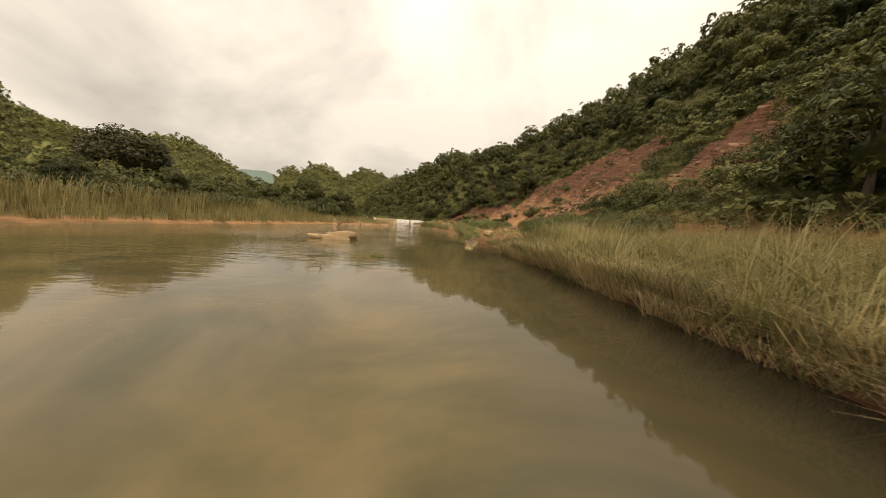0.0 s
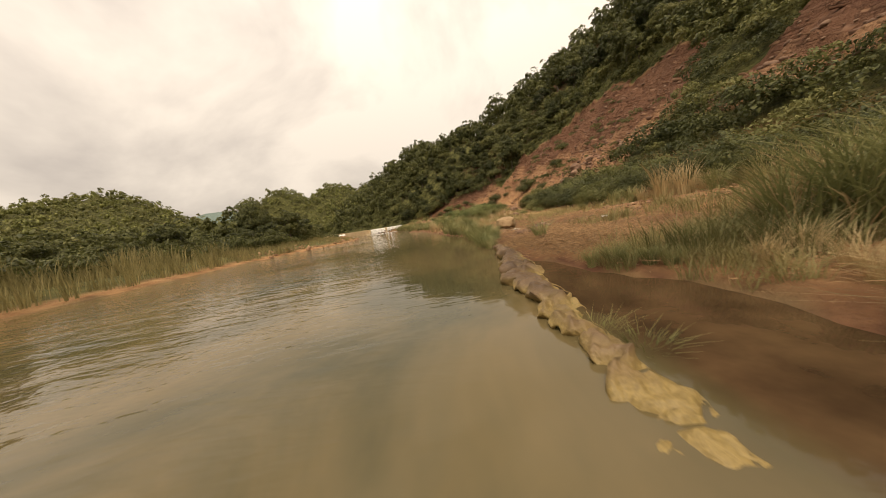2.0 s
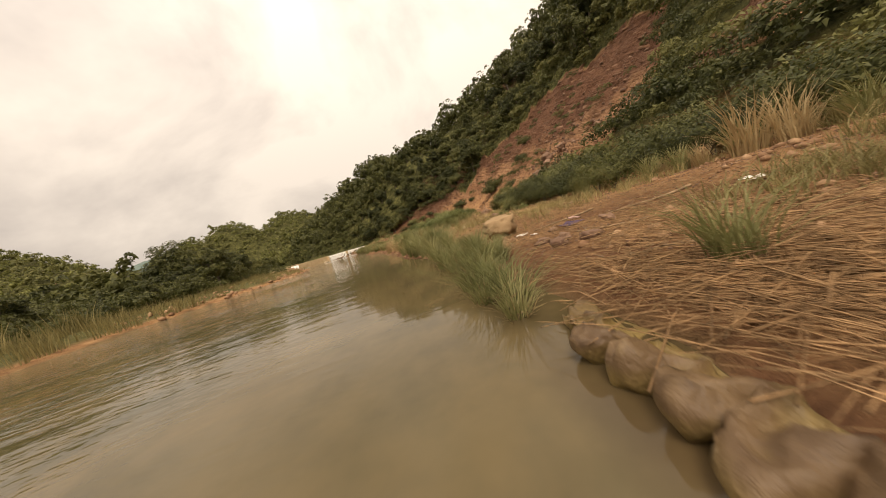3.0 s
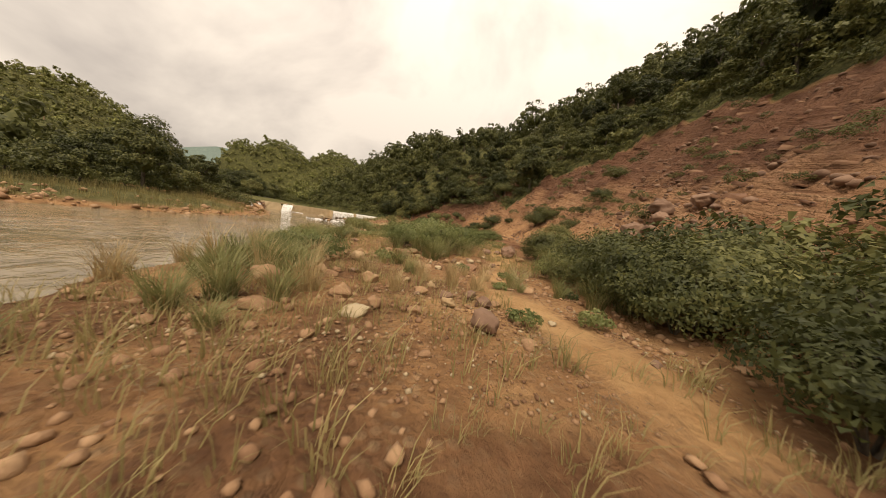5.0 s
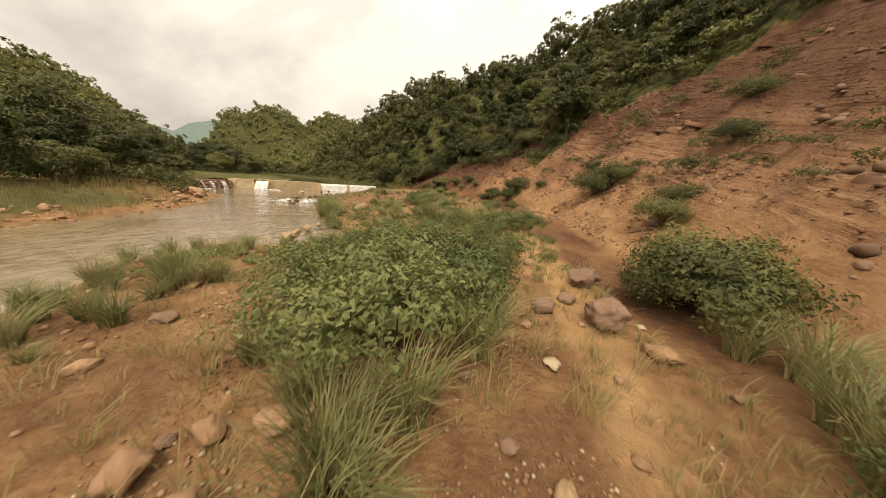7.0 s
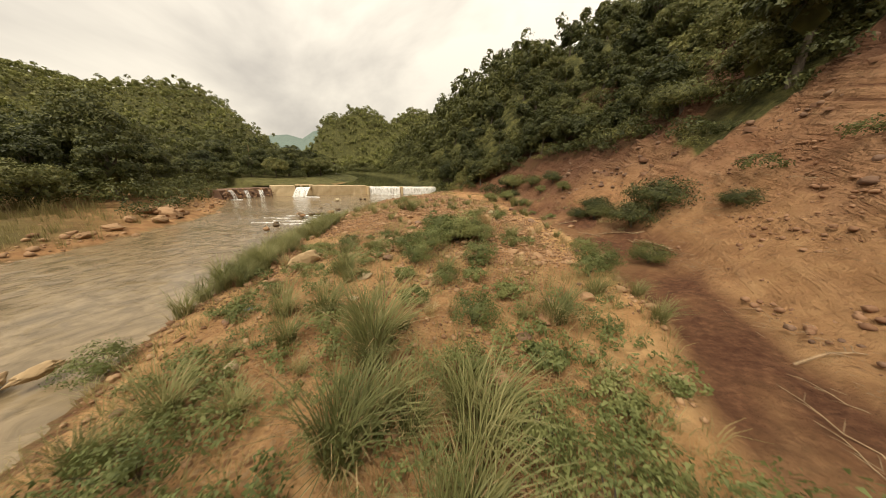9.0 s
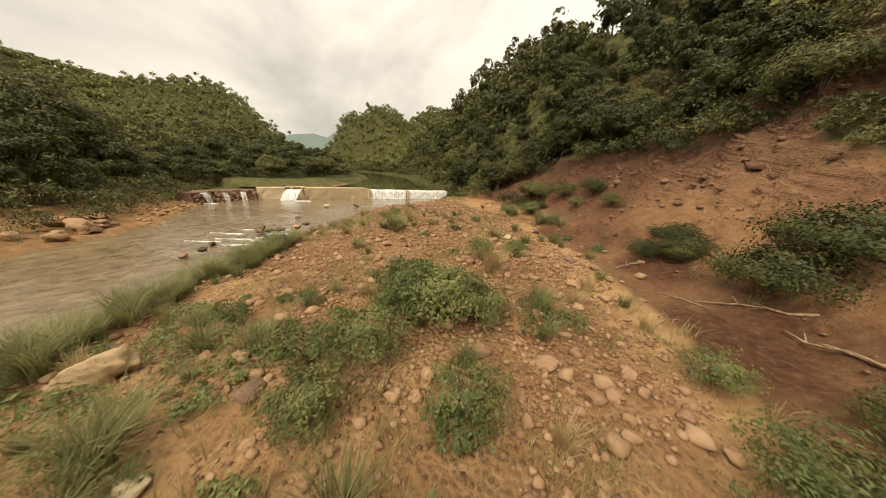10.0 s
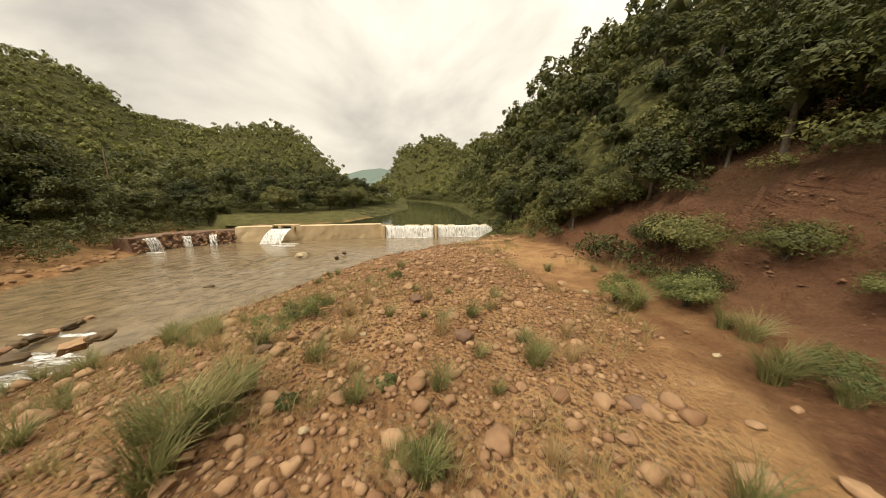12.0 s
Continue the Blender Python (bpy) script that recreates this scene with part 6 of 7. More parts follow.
tall_edge = spots(2000, -11, 1, 66, 88, lambda x, y, z, dr, dl, dh, g: (dr > 0.1) & (dr < 1.5) & (fbm(x * 0.3, y * 0.3, 2, 131) > -0.04), 0.45, 83)
scatter("edge_grass", [(x, y, z - 0.03, r7.uniform(0, 6.3), r7.uniform(0.9, 1.5) if y < 83 else r7.uniform(0.5, 0.9), r7.integers(4)) for x, y, z in tall_edge[:130]], tuft_geo, grass_green, "tall arching green grass along the river's edge", "grass")
left_edge = spots(400, -2, 5, 38, 58, lambda x, y, z, dr, dl, dh, g: (dr > 0.2) & (dr < 3.2), 0.75, 58)
for k, (x, y, z) in enumerate(left_edge[:36]):
    plant("dry" if k % 3 == 0 else "tuft", [(x, y, r7.uniform(0.7, 1.15))])
inner = spots(3000, -8, 15, 39, 100, lambda x, y, z, dr, dl, dh, g: (dr > 1.8) & (dh < -1.2) & (g < 0.2) & (fbm(x * 0.12, y * 0.12, 2, 99) > np.interp(y, [39, 56, 60, 72, 78, 100], [0.02, -0.05, -0.2, -0.12, 0.04, 0.08])) & ((x - 7.5) ** 2 + (y - 41) ** 2 > 9), 1.0, 52)
for k, (x, y, z) in enumerate(inner[:120]):
    plant(("tuft", "dry", "weed", "shrub")[r7.choice(4, p=(0.52, 0.34, 0.11, 0.03))], [(x, y, r7.uniform(0.4, 0.95))])
plant("shrub", [(6.0, 50.6, 1.35), (7.4, 50.9, 1.5), (8.4, 52.2, 1.5), (5.3, 51.8, 1.3), (6.6, 52.6, 1.6), (8.9, 53.6, 1.4), (7.6, 54.2, 1.6), (4.3, 53.4, 1.1), (5.8, 55.6, 1.4), (9.6, 55.4, 1.2)])
plant("tuft", [(7.2, 48.5, 1.55), (6.9, 49.1, 1.5), (7.8, 49.6, 1.5), (6.2, 49.8, 1.3), (9.0, 51.2, 1.5), (9.4, 52.4, 1.5), (5.0, 50.6, 1.3), (7.4, 65.7, 1.6), (7.8, 66.2, 1.5), (9.7, 65.3, 1.5)])
plant("tuft", [(3.7, 41.1, 1.2), (3.0, 42.0, 1.2), (2.6, 43.2, 1.2), (1.9, 44.0, 1.2), (4.1, 39.9, 1.0), (3.2, 39.6, 1.2), (2.2, 40.8, 1.2), (1.6, 42.2, 1.2), (-3.6, 72.0, 1.1), (-4.4, 73.0, 1.2), (-5.0, 74.4, 1.2), (-5.6, 75.2, 1.3), (-4.8, 75.6, 1.1),
               (-6.2, 76.6, 1.3), (-6.6, 77.8, 1.3), (-5.7, 77.4, 1.1), (-7.2, 79.2, 1.2), (-7.8, 80.4, 1.2), (-6.9, 79.9, 1.0), (-8.6, 81.8, 1.1), (-2.8, 70.8, 1.1), (-2.0, 69.8, 1.1)])
plant("dry", [(4.3, 40.7, 1.1), (3.3, 43.3, 1.1), (2.9, 41.2, 1.2), (1.4, 45.2, 1.1), (6.5, 82.0, 1.5), (6.8, 82.3, 1.3), (3.1, 77.8, 0.8)])
plant("tuft", [(4.7, 98.1, 1.3), (5.0, 98.5, 1.1), (7.6, 95.2, 1.2), (7.9, 95.5, 1.0), (-7.3, 88.5, 1.2), (-1.6, 86.6, 1.4), (-1.1, 86.2, 1.2), (-2.0, 87.7, 1.0), (8.5, 94.7, 0.8)])
# tall sparse clump and low green fringe on the bank beside the dark pool
plant("tuft", [(5.5, 17.4, 1.5), (5.9, 17.0, 1.7), (6.3, 17.3, 1.8), (6.2, 16.6, 1.6), (6.8, 17.0, 1.9), (6.9, 16.2, 1.7), (7.4, 16.7, 1.9), (2.98, 18.25, 0.4), (3.15, 17.95, 0.45), (3.3, 17.8, 0.4), (3.5, 17.65, 0.42), (3.65, 17.45, 0.4), (3.4, 18.1, 0.35)])
plant("dry", [(5.7, 17.8, 1.3), (6.1, 17.8, 1.4), (6.6, 17.7, 1.5), (4.4, 16.2, 0.6), (4.1, 16.7, 0.5), (4.7, 16.8, 0.6), (4.9, 17.6, 0.55), (4.3, 17.9, 0.5), (4.0, 15.8, 0.5), (4.8, 15.9, 0.7), (5.3, 18.6, 0.45)])
plant("tuft", [(2.15, 22.9, 0.6), (2.3, 23.3, 0.7), (2.05, 23.6, 0.7), (2.35, 23.9, 0.75), (2.1, 24.3, 0.75), (2.4, 24.6, 0.7)])
plant("shrub", [(6.4, 98.9, 1.0), (5.9, 77.5, 1.4), (5.0, 77.4, 1.2), (4.3, 78.6, 1.15), (6.5, 78.2, 1.2)])
plant("dark_shrub", [(13.6, 45.9, 0.8), (14.5, 46.6, 1.0), (15.4, 47.4, 1.1), (13.3, 44.8, 0.75), (12.9, 41.4, 0.75), (13.6, 40.4, 0.9), (15.4, 53.4, 1.15), (16.3, 54.6, 1.1), (6.7, 103.8, 1.1), (5.7, 104.6, 0.9), (16.0, 82.8, 1.0)])
plant("tuft", [(13.8, 49.0, 1.6), (14.4, 49.8, 1.6), (15.0, 50.8, 1.5), (13.2, 48.0, 1.5), (14.6, 51.6, 1.3), (12.9, 47.0, 1.4), (13.6, 46.4, 1.3), (12.9, 42.5, 1.4), (13.6, 46.2, 1.3), (13.1, 44.2, 1.4)])
for kind in protos:
    for p in protos[kind]:
        clear(p)

sprigs = tuft_set(450, 5, 10, 0.12, 0.38, 0.010, 0.7)
weedy = spots(12000, -11, 16, 28, 112, lambda x, y, z, dr, dl, dh, g: (dr > 0.3) & (dh < 1) & (g < 0.3) & (fbm(x * 0.25, y * 0.25, 3, 101) > np.interp(y, [22, 38, 50, 60, 72, 80, 112], [0.06, -0.02, -0.05, -0.25, -0.1, 0.04, 0.08])), 0.0, 53)
poolside = spots(1500, 3.0, 7.0, 14.5, 18.8, lambda x, y, z, dr, dl, dh, g: (dr > 0.1) & (dh < -4) & (fbm(x * 0.5, y * 0.5, 3, 141) > -0.02), 0.0, 91)
scatter("thin_grass", [(x, y, z, 2.4 * x + 1.7 * y, 0.5 + 0.55 * ((7 * x + 3 * y) % 1.0), k % 5) for k, (x, y, z) in enumerate(poolside)], sprigs, grass_mixed, "thin straw-coloured grass on the muddy bank by the pool", "grass")
scatter("thin_grass", [(x, y, z, r9.uniform(0, 6.3), r9.uniform(0.6, 1.6), r9.integers(5)) for x, y, z in weedy], sprigs, grass_mixed, "thin green and straw-coloured grass between the stones", "grass")
creep = spots(800, -6, 15, 54, 80, lambda x, y, z, dr, dl, dh, g: (dr > 1.5) & (dh < -0.6) & (g < 0.3) & (fbm(x * 0.2, y * 0.2, 3, 103) > np.interp(y, [54, 58, 72, 80], [0.05, -0.12, -0.02, 0.15])), 0.0, 54)
carpet = [tree_parts(560 + i, 0.22, 0.42, 12, 14, 0.075, 0.5, 0.0)[1] for i in range(4)]
scatter("creeping_weeds", [(x, y, z, r9.uniform(0, 6.3), r9.uniform(0.7, 1.5), r9.integers(4)) for x, y, z in creep], carpet, leaf_bright, "low green creeping weeds covering the bar", "weeds")

# seed heads over the tall grass
plume = [blades(np.random.default_rng(570 + i), 12, 0.25, 1.85, 0.012, 0.5) for i in range(4)]
heads = spots(600, 4, 19, -6, 24, bed_right, 0.0, 56)
scatter("seed_heads", [(x, y, z, r9.uniform(0, 6.3), r9.uniform(0.7, 1.0), r9.integers(4)) for x, y, z in heads], plume, grass_mixed, "pale feathery seed stalks rising above the bank grass", "grass")
over = spots(2600, 3.0, 6.5, -6, 15, lambda x, y, z, dr, dl, dh, g: (dr > -0.05) & (dr < 0.9), 0.0, 57)
hang = tuft_set(580, 4, 22, 0.30, 0.75, 0.011, 1.5)
hung = [(x, y, max(z, 0.02), r9.uniform(0, 6.3), r9.uniform(0.6, 1.2), r9.integers(4)) for x, y, z in over]
scatter("overhanging_grass", hung[0::2], hang, grass_bed, "tangled green grass hanging over the water's edge", "grass")
scatter("overhanging_grass", hung[1::2], hang, grass_dry, "tangled dry straw-coloured grass hanging over the water's edge", "grass")

# ---------------------------------------------------------------- drift, litter and rubbish on the shore


def sticks(r, n):
    vs, fs = [], []
    for i in range(n):
        length, a, w = 0.04 + 0.30 * r.uniform() ** 2.2, r.uniform(0, 6.3), r.uniform(0.0014, 0.004)
        c, s = math.cos(a), math.sin(a)
        x, y, z = r.normal(0, 0.35), r.normal(0, 0.35), abs(r.normal(0, 0.03))
        t = r.uniform(-0.12, 0.12) * length
        k = len(vs)
        for e, dz in ((-0.5, 0), (0.5, t)):
            for q in ((-w, 0), (w, 0), (0, w * 1.6)):
                vs.append((x + c * length * e - s * q[0], y + s * length * e + c * q[0], z + abs(dz) + q[1]))
        fs += [(k, k + 1, k + 4, k + 3), (k + 1, k + 2, k + 5, k + 4), (k + 2, k, k + 3, k + 5)]
    return np.array(vs), np.array(fs)


litter_parts = [sticks(np.random.default_rng(600 + i), 44) for i in range(5)]
drift_zone = spots(1500, 2.4, 11, 13, 33, lambda x, y, z, dr, dl, dh, g: (dr > 0.75) & (dr < np.where(y < 19, 2.2, 5.2) + fbm(x, y, 2, 3) * 4) & (dh < -4), 0.0, 61)
scatter("straw_litter", [(x, y, z + 0.01, r9.uniform(0, 6.3), r9.uniform(0.7, 1.4), r9.integers(5)) for x, y, z in drift_zone[:330]], litter_parts, straw, "washed-up dry reeds, straw and twigs on the shore", "straw")
pile = spots(400, 2.7, 5.6, 19.2, 24.0, lambda x, y, z, dr, dl, dh, g: (dr > 1.5) & (fbm(x * 0.5, y * 0.5, 2, 123) > -0.12), 0.0, 64)
reeds = [sticks(np.random.default_rng(620 + i), 40) for i in range(4)]
scatter("washed_up_reeds", [(x, y, z + 0.02, r9.uniform(-0.5, 0.5), r9.uniform(0.9, 1.4), r9.integers(4)) for x, y, z in pile[:110]], reeds, straw, "heap of washed-up dry reed stalks beside the ledge", "straw")


def stalks(r, n):
    """Long broken reed stalks lying across one another."""
    pieces = []
    for i in range(n):
        length, a = r.uniform(0.45, 1.5), r.normal(1.75, 0.75)
        c = Vector((r.normal(0, 0.25), r.normal(0, 0.35), abs(r.normal(0, 0.05)) + 0.02))
        d = Vector((math.cos(a), math.sin(a), r.uniform(-0.06, 0.06))) * length * 0.5
        w = r.uniform(0.002, 0.0055)
        bow = Vector((r.uniform(-0.05, 0.05), r.uniform(-0.05, 0.05), r.uniform(0, 0.06)))
        pieces.append(tube([c - d, c + bow, c + d], [w, w, w * 0.5], 3))
    v, f = join(pieces)
    return np.array(v), np.array(f)


heap = [stalks(np.random.default_rng(630 + i), 26) for i in range(4)]
heap_spots = spots(260, 2.5, 4.6, 19.6, 23.2, lambda x, y, z, dr, dl, dh, g: (dr > 0.35) & (x > 2.85) & (x < 3.1 + (23.2 - y) * 0.62), 0.22, 65)
scatter("reed_stalks", [(x, y, z + 0.01, r9.uniform(-0.35, 0.35), r9.uniform(0.8, 1.2), r9.integers(4)) for x, y, z in heap_spots[:70]], heap, straw, "long broken reed stalks heaped behind the ledge", "straw")
stray = spots(600, 3.0, 10.5, 16.5, 33, lambda x, y, z, dr, dl, dh, g: (dr > 0.6) & (dh < -3), 0.5, 77)
lone = [stalks(np.random.default_rng(640 + i), 7) for i in range(4)]
scatter("reed_stalks", [(x, y, z + 0.005, r9.uniform(0, 6.3), r9.uniform(0.25, 0.6), r9.integers(4)) for x, y, z in stray[:170]], lone, straw, "stray dry reed stalks on the muddy shore", "straw")
thin = spots(700, 3.2, 9.5, 18, 24, lambda x, y, z, dr, dl, dh, g: (dr > 0.7) & (fbm(x * 0.5, y * 0.5, 2, 127) > -0.02), 0.0, 78)
scatter("thin_grass", [(x, y, z, r9.uniform(0, 6.3), r9.uniform(0.6, 1.5), r9.integers(5)) for x, y, z in thin[:260]], sprigs, grass_mixed, "sparse thin grass on the muddy flat", "grass")
twiggy = spots(1500, 10, 22, 62, 98, lambda x, y, z, dr, dl, dh, g: (dh > -3.5) & (dh < 4) & (g < 0.2) & (fbm(x * 0.3, y * 0.3, 2, 117) > 0.06), 0.0, 63)
scatter("straw_litter", [(x, y, z + 0.01, r9.uniform(0, 6.3), r9.uniform(0.8, 1.8), r9.integers(5)) for x, y, z in twiggy[:90]], litter_parts, driftwood, "broken twigs and dead stalks at the foot of the slide", "straw")
wider = spots(1200, -8, 17, 36, 104, lambda x, y, z, dr, dl, dh, g: (dr > 0.5) & (dh < 3) & (g < 0.2) & (fbm(x * 0.4, y * 0.4, 2, 107) > 0.08), 0.0, 62)
scatter("straw_litter", [(x, y, z + 0.01, r9.uniform(0, 6.3), r9.uniform(0.5, 1.1), r9.integers(5)) for x, y, z in wider[:260]], litter_parts, driftwood, "dry twigs and stalks scattered over the bar", "straw")


def branch(x, y, length, turn, thick, seed, label="bleached driftwood branch lying on the ground"):
    r = random.Random(seed)
    pts, z0 = [], float(ground_z(x, y)[0])
    for k in range(6):
        f = k / 5 - 0.5
        px, py = x + math.cos(radians(turn)) * length * f + r.uniform(-0.05, 0.05) * length, y + math.sin(radians(turn)) * length * f + r.uniform(-0.05, 0.05) * length
        pts.append(Vector((px, py, float(ground_z(px, py)[0]) + thick * 0.9)))
    pieces = [tube(pts, [thick * (1.1 - 0.13 * k) for k in range(6)], 6)]
    for k in (2, 3, 4):
        a = radians(turn + r.choice((-50, 45, 60)))
        e = pts[k] + Vector((math.cos(a) * length * 0.22, math.sin(a) * length * 0.22, r.uniform(0.05, 0.25) * length * 0.3))
        pieces.append(tube([pts[k], pts[k].lerp(e, 0.6) + Vector((0, 0, 0.02)), e], [thick * 0.5, thick * 0.35, thick * 0.1], 5))
    v, f = join(pieces)
    tagged(new("branch", mesh_of("branch", v, f, driftwood, True)), label, "branch", "driftwood on the bar")


for k, (x, y, l, a, w) in enumerate(((8.3, 41.2, 0.8, 70, 0.02), (11.2, 41.0, 1.2, 110, 0.022), (9.8, 43.6, 0.9, 125, 0.03), (15.4, 68.6, 1.6, 105, 0.016), (15.6, 67.4, 1.5, 112, 0.014), (15.3, 67.9, 1.3, 98, 0.014), (15.8, 66.8, 1.4, 118, 0.012), (15.9, 69.3, 1.2, 125, 0.012), (16.6, 70.4, 1.4, 20, 0.03), (15.1, 66.2, 1.1, 108, 0.012), (16.0, 79.6, 2.6, 118, 0.06),
                                     (15.2, 82.0, 2.4, 150, 0.05), (12.4, 80.2, 1.8, 60, 0.025), (13.6, 82.6, 1.6, 140, 0.03), (17.6, 66.0, 2.0, 20, 0.06), (5.6, 27.2, 1.6, 165, 0.03), (6.6, 25.6, 1.8, 150, 0.03), (4.9, 24.6, 1.5, 120, 0.025),
                                     (3.8, 23.0, 1.3, 150, 0.02), (8.2, 30.2, 0.6, 10, 0.03), (12.6, 86.0, 2.0, 40, 0.04), (2.4, 88.9, 0.7, 60, 0.02))):
    branch(x, y, l, a, w, 700 + k)


def crumple(x, y, size, turn, colour, label, name="plastic_scrap", seed=0):
    r = random.Random(seed)
    bm = bmesh.new()
    bmesh.ops.create_grid(bm, x_segments=7, y_segments=5, size=0.5)
    for v in bm.verts:
        v.co.x *= size * 1.4
        v.co.y *= size
        v.co.z = 0.03 + size * 0.28 * abs(noise.noise(Vector((v.co.x * 9, v.co.y * 9, seed))))
        v.co.x += r.uniform(-0.06, 0.06) * size
    bmesh.ops.solidify(bm, geom=bm.faces[:], thickness=0.006)
    me = bpy.data.meshes.new(name)
    bm.to_mesh(me)
    bm.free()
    me.materials.append(colour)
    ob = new(name, me)
    ob.matrix_basis = pose(x, y, float(ground_z(x, y)[0]), 0, 0, turn)
    return tagged(ob, label, "litter", "rubbish on the shore")


white_plastic = plain_material("white_plastic", (0.72, 0.69, 0.62), 0.4, 0.1)
violet_cloth = plain_material("violet_cloth", (0.085, 0.055, 0.085), 0.9, 0.4)
pink_rubber = plain_material("pink_rubber", (0.52, 0.34, 0.30), 0.6, 0.15)
blue_plastic = plain_material("blue_plastic", (0.10, 0.16, 0.24), 0.4, 0.2)
crumple(4.5, 27.5, 0.22, 30, white_plastic, "torn white plastic scrap on washed-up straw", seed=1)
crumple(4.45, 26.7, 0.12, 80, white_plastic, "small white plastic scrap on washed-up straw", seed=2)
crumple(5.3, 26.4, 0.42, 15, violet_cloth, "muddy dark violet cloth lying in the straw", "cloth_rag", 3)
crumple(7.0, 24.0, 0.24, 60, white_plastic, "white plastic scrap on the sandy shore", seed=4)
crumple(5.8, 23.8, 0.14, 10, blue_plastic, "small blue plastic scrap on the sandy shore", seed=5)
crumple(4.6, 14.6, 0.35, 25, violet_cloth, "muddy violet rag on the straw at the bank", "cloth_rag", 6)
crumple(2.25, 19.3, 0.12, 40, white_plastic, "white plastic scrap stuck on the ledge", seed=7)
crumple(0.9, 68.6, 0.25, 75, blue_plastic, "faded blue plastic scrap by the water", seed=8)


def sandal(x, y, turn):
    bm = bmesh.new()
    rim = [bm.verts.new((0.05 * math.sin(a) * (1.0 + 0.25 * math.cos(a)), 0.135 * math.cos(a), 0)) for a in np.linspace(0, 2 * math.pi, 20, endpoint=False)]
    face = bm.faces.new(rim)
    up = bmesh.ops.extrude_face_region(bm, geom=[face])
    bmesh.ops.translate(bm, vec=(0, 0, 0.022), verts=[v for v in up["geom"] if isinstance(v, bmesh.types.BMVert)])
    top = tagged(new("sandal"), "faded pink rubber sandal lying on the straw", "sandal")
    top.matrix_basis = pose(x, y, float(ground_z(x, y)[0]) + 0.04, 6, -8, turn)
    part("sole", bm, pink_rubber, top)
    for s in (-1, 1):
        v, f = tube([Vector((0.045 * s, -0.01, 0.02)), Vector((0.03 * s, 0.03, 0.055)), Vector((0, 0.075, 0.022))], [0.006, 0.007, 0.006], 5)
        part("strap", mesh_of("strap", v, f, pink_rubber, True), pink_rubber, top)


sandal(5.75, 26.9, 60)


def bottle(x, y, turn):
    prof = [(0.0, 0.0), (0.034, 0.0), (0.036, 0.02), (0.036, 0.15), (0.030, 0.18), (0.014, 0.215), (0.013, 0.235)]
    top = tagged(new("plastic_bottle"), "empty white plastic bottle standing in the bank grass", "bottle")
    top.matrix_basis = pose(x, y, float(ground_z(x, y)[0]) + 0.02, 12, 8, turn) @ Matrix.Scale(1.35, 4)
    v, f = tube([Vector((0.0005 * k, 0, z)) for k, (q, z) in enumerate(prof)], [q + 0.0005 for q, z in prof], 12)
    part("body", mesh_of("body", v, f, white_plastic, True), white_plastic, top)
    v, f = tube([Vector((0, 0, 0.235)), Vector((0.0005, 0, 0.236)), Vector((0.0005, 0, 0.258)), Vector((0.001, 0, 0.259))], [0.001, 0.016, 0.016, 0.001], 12)
    part("cap", mesh_of("cap", v, f, blue_plastic, True), blue_plastic, top)


bottle(4.7, 15.4, 20)

# ---------------------------------------------------------------- plants in the river
for k, (x, y) in enumerate(((-2.08, 9.65),)):
    top = tagged(new("water_plant"), "small green water plant rooted in the shallow river", "water plant")
    top.matrix_basis = pose(x, y, 0.0, 0, 0, 40 * k) @ Matrix.Diagonal((0.72, 0.72, 0.5, 1.0))
    v, f = fern(800 + k, 0.16, 0.36, 16, 22, 0.07)
    part("foliage", mesh_of("foliage", v, f, leaf_bright), leaf_bright, top)
twig = tagged(new("snag"), "thin snag standing out of the river", "branch")
twig.matrix_basis = pose(-2.8, 7.05, 0, 0, 0, 0) @ Matrix.Scale(0.55, 4)
v, f = join([tube([Vector((0, 0, -0.4)), Vector((0.03, 0, 0.12)), Vector((-0.06, 0.02, 0.32))], [0.02, 0.014, 0.003], 5), tube([Vector((0, 0, 0.03)), Vector((0.12, 0.05, 0.06))], [0.03, 0.015], 5)])
part("stem", mesh_of("stem", v, f, bark, True), bark, twig)


def banana_plant(x, y, s, seed):
    r = random.Random(seed)
    top = tagged(new("banana_plant"), "banana plant with broad drooping green leaves on the far bank", "banana plant")
    top.matrix_basis = pose(x, y, float(ground_z(x, y)[0]) - 0.1, 0, 0, 0) @ Matrix.Scale(s, 4)
    v, f = tube([Vector((0, 0, 0)), Vector((0.03, 0, 0.9)), Vector((0.05, 0.02, 1.8))], [0.16, 0.13, 0.08], 8)
    part("stem", mesh_of("stem", v, f, leaf_bright, True), leaf_bright, top)
    for k in range(9):
        a, lift = k * 2.4 + r.uniform(-0.3, 0.3), r.uniform(0.4, 1.3)
        verts, faces = [], []
        for i in range(9):
            t = i / 8
            c = Vector((math.cos(a), math.sin(a), 0)) * (2.1 * t) + Vector((0, 0, 1.7 + lift * math.sin(t * 2.2) - 0.9 * t * t))
            side = Vector((-math.sin(a), math.cos(a), 0)) * (0.30 * math.sin(math.pi * min(1, 0.08 + t * 0.92)) ** 0.6)
            verts += [tuple(c - side - Vector((0, 0, 0.07))), tuple(c), tuple(c + side - Vector((0, 0, 0.07)))]
        for i in range(8):
            b = i * 3
            faces += [(b, b + 1, b + 4, b + 3), (b + 1, b + 2, b + 5, b + 4)]
        part("leaf", mesh_of("leaf", verts, faces, leaf_bright, True), leaf_bright, top)


banana_plant(-33.5, 78.5, 1.3, 1)
banana_plant(-35.5, 77.0, 1.1, 2)

# ---------------------------------------------------------------- far buildings
plaster = plain_material("pale_plaster", (0.70, 0.66, 0.58), 0.8, 0.12)
tin = plain_material("weathered_tin_roof", (0.30, 0.25, 0.19), 0.5, 0.3)
dark_glass = plain_material("dark_window", (0.03, 0.03, 0.03), 0.2, 0.2)


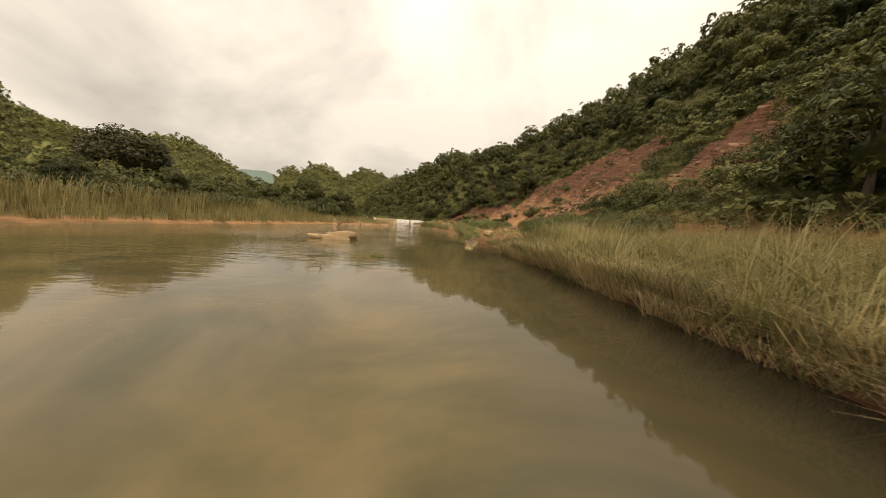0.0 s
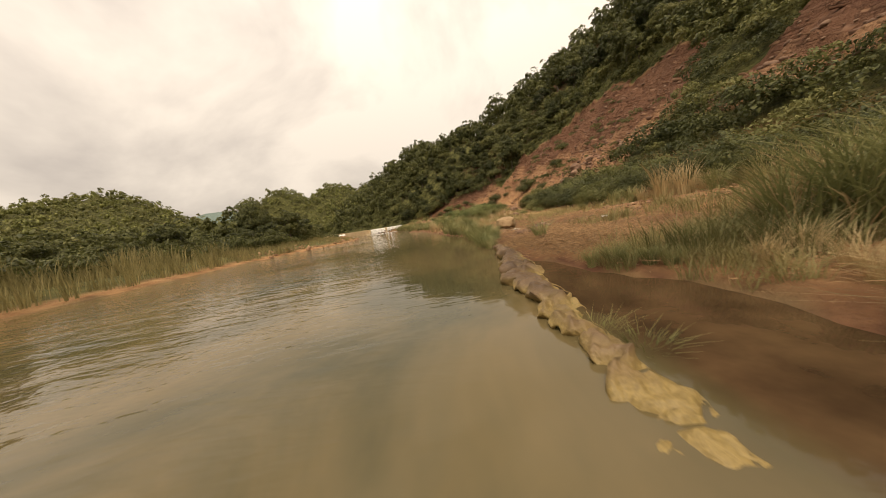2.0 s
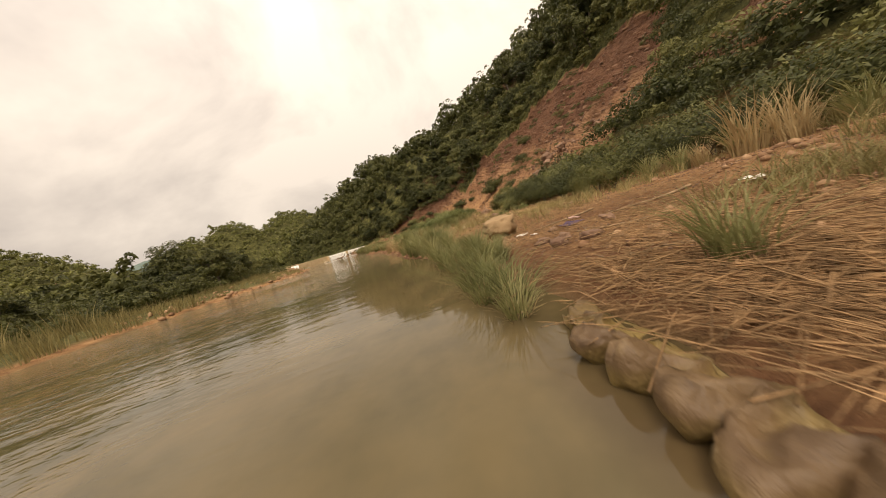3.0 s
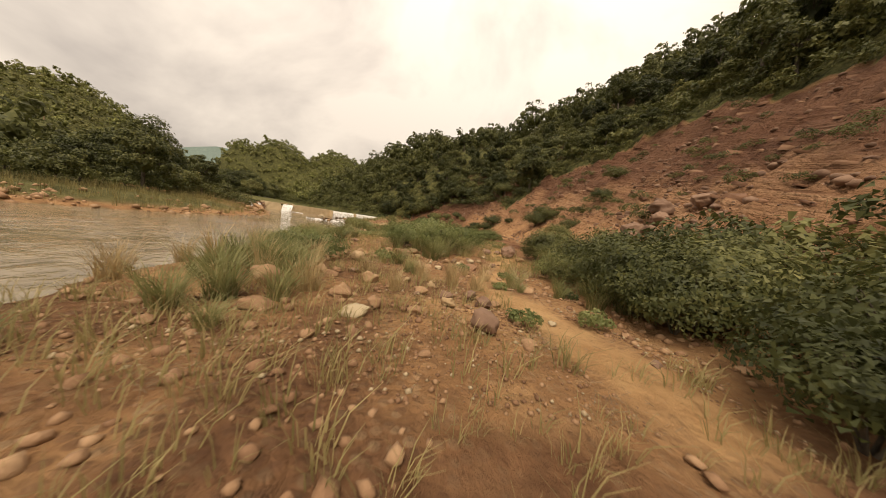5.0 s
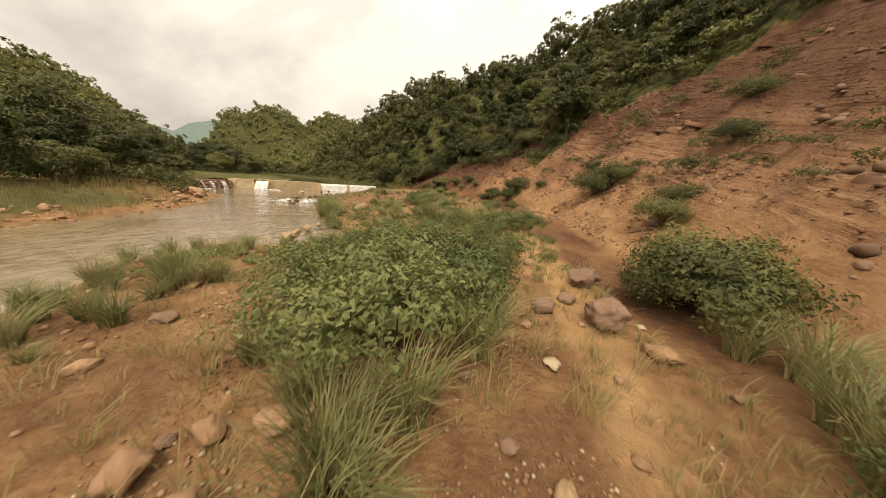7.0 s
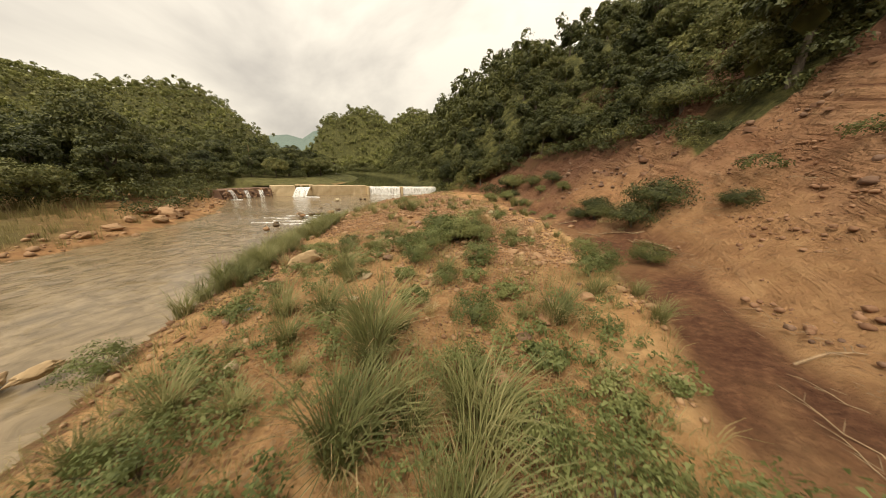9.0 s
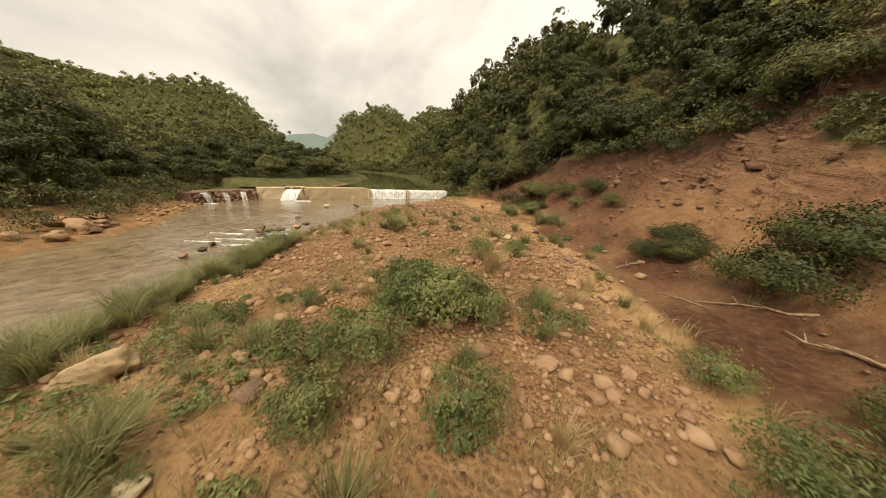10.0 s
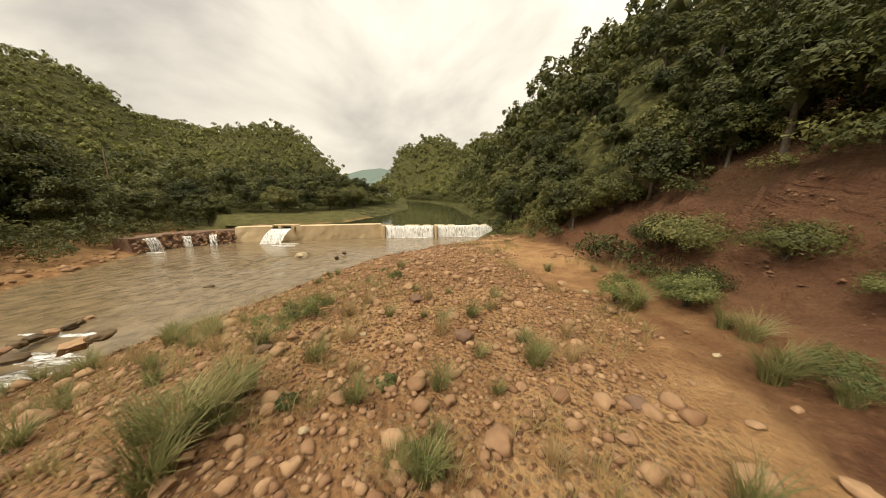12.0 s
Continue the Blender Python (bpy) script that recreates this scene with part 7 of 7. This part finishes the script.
def small_house(x, y, z, turn, w, d, h, label):
    top = tagged(new("house"), label, "house")
    top.matrix_basis = pose(x, y, z, 0, 0, turn)
    bm = bmesh.new()
    box(bm, -w / 2, w / 2, -d / 2, d / 2, -1.0, h)
    part("wall", bm, plaster, top)
    bm = bmesh.new()
    e, rise = 0.35, d * 0.26
    pts = [(-w / 2 - e, -d / 2 - e, h), (w / 2 + e, -d / 2 - e, h), (w / 2 + e, 0, h + rise), (-w / 2 - e, 0, h + rise), (-w / 2 - e, d / 2 + e, h), (w / 2 + e, d / 2 + e, h)]
    vs = [bm.verts.new(p) for p in pts]
    for f in ((0, 1, 2, 3), (3, 2, 5, 4)):
        bm.faces.new([vs[i] for i in f])
    bmesh.ops.solidify(bm, geom=bm.faces[:], thickness=0.08)
    part("roof", bm, tin, top)
    for k in (-0.28, 0.28):
        bm = bmesh.new()
        box(bm, w * k - 0.45, w * k + 0.45, -d / 2 - 0.03, -d / 2 + 0.03, h * 0.4, h * 0.75)
        win = part("window", bm, dark_glass, top)
        bm = bmesh.new()
        box(bm, w * k - 0.52, w * k + 0.52, -d / 2 - 0.06, -d / 2 - 0.02, h * 0.36, h * 0.4)
        part("sill", bm, plaster, win)


small_house(-70.0, 155.0, float(ground_z(-70, 155)[0]) + 1.0, -35, 4.6, 3.2, 2.4, "small whitewashed house with a tin roof among trees")
small_house(-97.0, 116.0, float(ground_z(-97, 116)[0]) + 0.4, -62, 9.0, 3.5, 1.6, "long low shed with a pale tin roof beside terraces")


def pole(x, y, h):
    v, f = tube([Vector((0, 0, -0.5)), Vector((0.02, 0, h * 0.5)), Vector((0, 0.03, h))], [0.12, 0.10, 0.08], 8)
    ob = new("utility_pole", mesh_of("utility_pole", v, f, driftwood, True))
    ob.matrix_basis = pose(x, y, float(ground_z(x, y)[0]), 0, 0, 0)
    tagged(ob, "weathered wooden pole rising above the far bank", "pole")


pole(-58, 113, 5.5)
pole(-74, 92, 8.0)
# the rust-coloured tree and dense edge of the far bank
tall = make_tree(391, 12.0, 4.8, 80, 120, 0.36, leaf_dark, "tall spreading dark green tree on the far bank", 0.8, 0.1)
tall.matrix_basis = pose(-45, 84, float(ground_z(-45, 84)[0]) - 0.2, 0, 0, 70)
big = make_tree(390, 9.6, 4.4, 110, 60, 0.44, leaf_rust, "large tree with a rust-brown flowering crown", 0.75, 0.2)
big.matrix_basis = pose(-47, 39, float(ground_z(-47, 39)[0]) - 0.2, 0, 0, 30)

# ---------------------------------------------------------------- white water in the rapids


def foam_streak(x, y, length, width, turn, seed):
    r = random.Random(seed)
    verts, faces, n = [], [], 16
    for i in range(n + 1):
        t = i / n
        half = width * math.sin(math.pi * (0.04 + 0.92 * t)) * r.uniform(0.5, 1.0)
        wob = r.uniform(-0.12, 0.12) * width
        for k in (-1, -0.4, 0.4, 1):
            verts.append(((t - 0.5) * length, wob + half * k, 0.012 + (0.06 * r.uniform(0.3, 1) if abs(k) < 0.9 else -0.02)))
    for i in range(n):
        for k in range(3):
            b = i * 4 + k
            faces.append((b, b + 4, b + 5, b + 1))
    ob = new("white_water", mesh_of("white_water", verts, faces, foam_flat, True))
    ob.matrix_basis = pose(x, y, 0, 0, 0, turn)
    tagged(ob, "streak of white foam on the rapids", "foam", "foam on the rapids", "stuff")


for k, (x, y, l, w, a) in enumerate(((-10.4, 84.3, 3.4, 0.75, 35), (-11.0, 85.2, 2.6, 0.5, 40), (-9.9, 83.4, 3.2, 0.7, 30), (-12.0, 84.8, 2.2, 0.3, 40), (-13.6, 85.4, 3.6, 0.25, 38), (-12.4, 82.4, 3.0, 0.3, 30), (-14.6, 83.0, 2.8, 0.2, 25), (-11.2, 81.4, 2.6, 0.35, 35),
                                     (-13.6, 80.8, 2.4, 0.18, 30), (-26.4, 99.4, 2.8, 0.6, 215), (-27.0, 100.4, 2.0, 0.5, 225), (-31.6, 90.6, 1.4, 0.3, 60), (-19.5, 113.0, 4.5, 0.35, 47), (-14.2, 119.0, 4.5, 0.35, 49))):
    foam_streak(x, y, l, w, a, 900 + k)
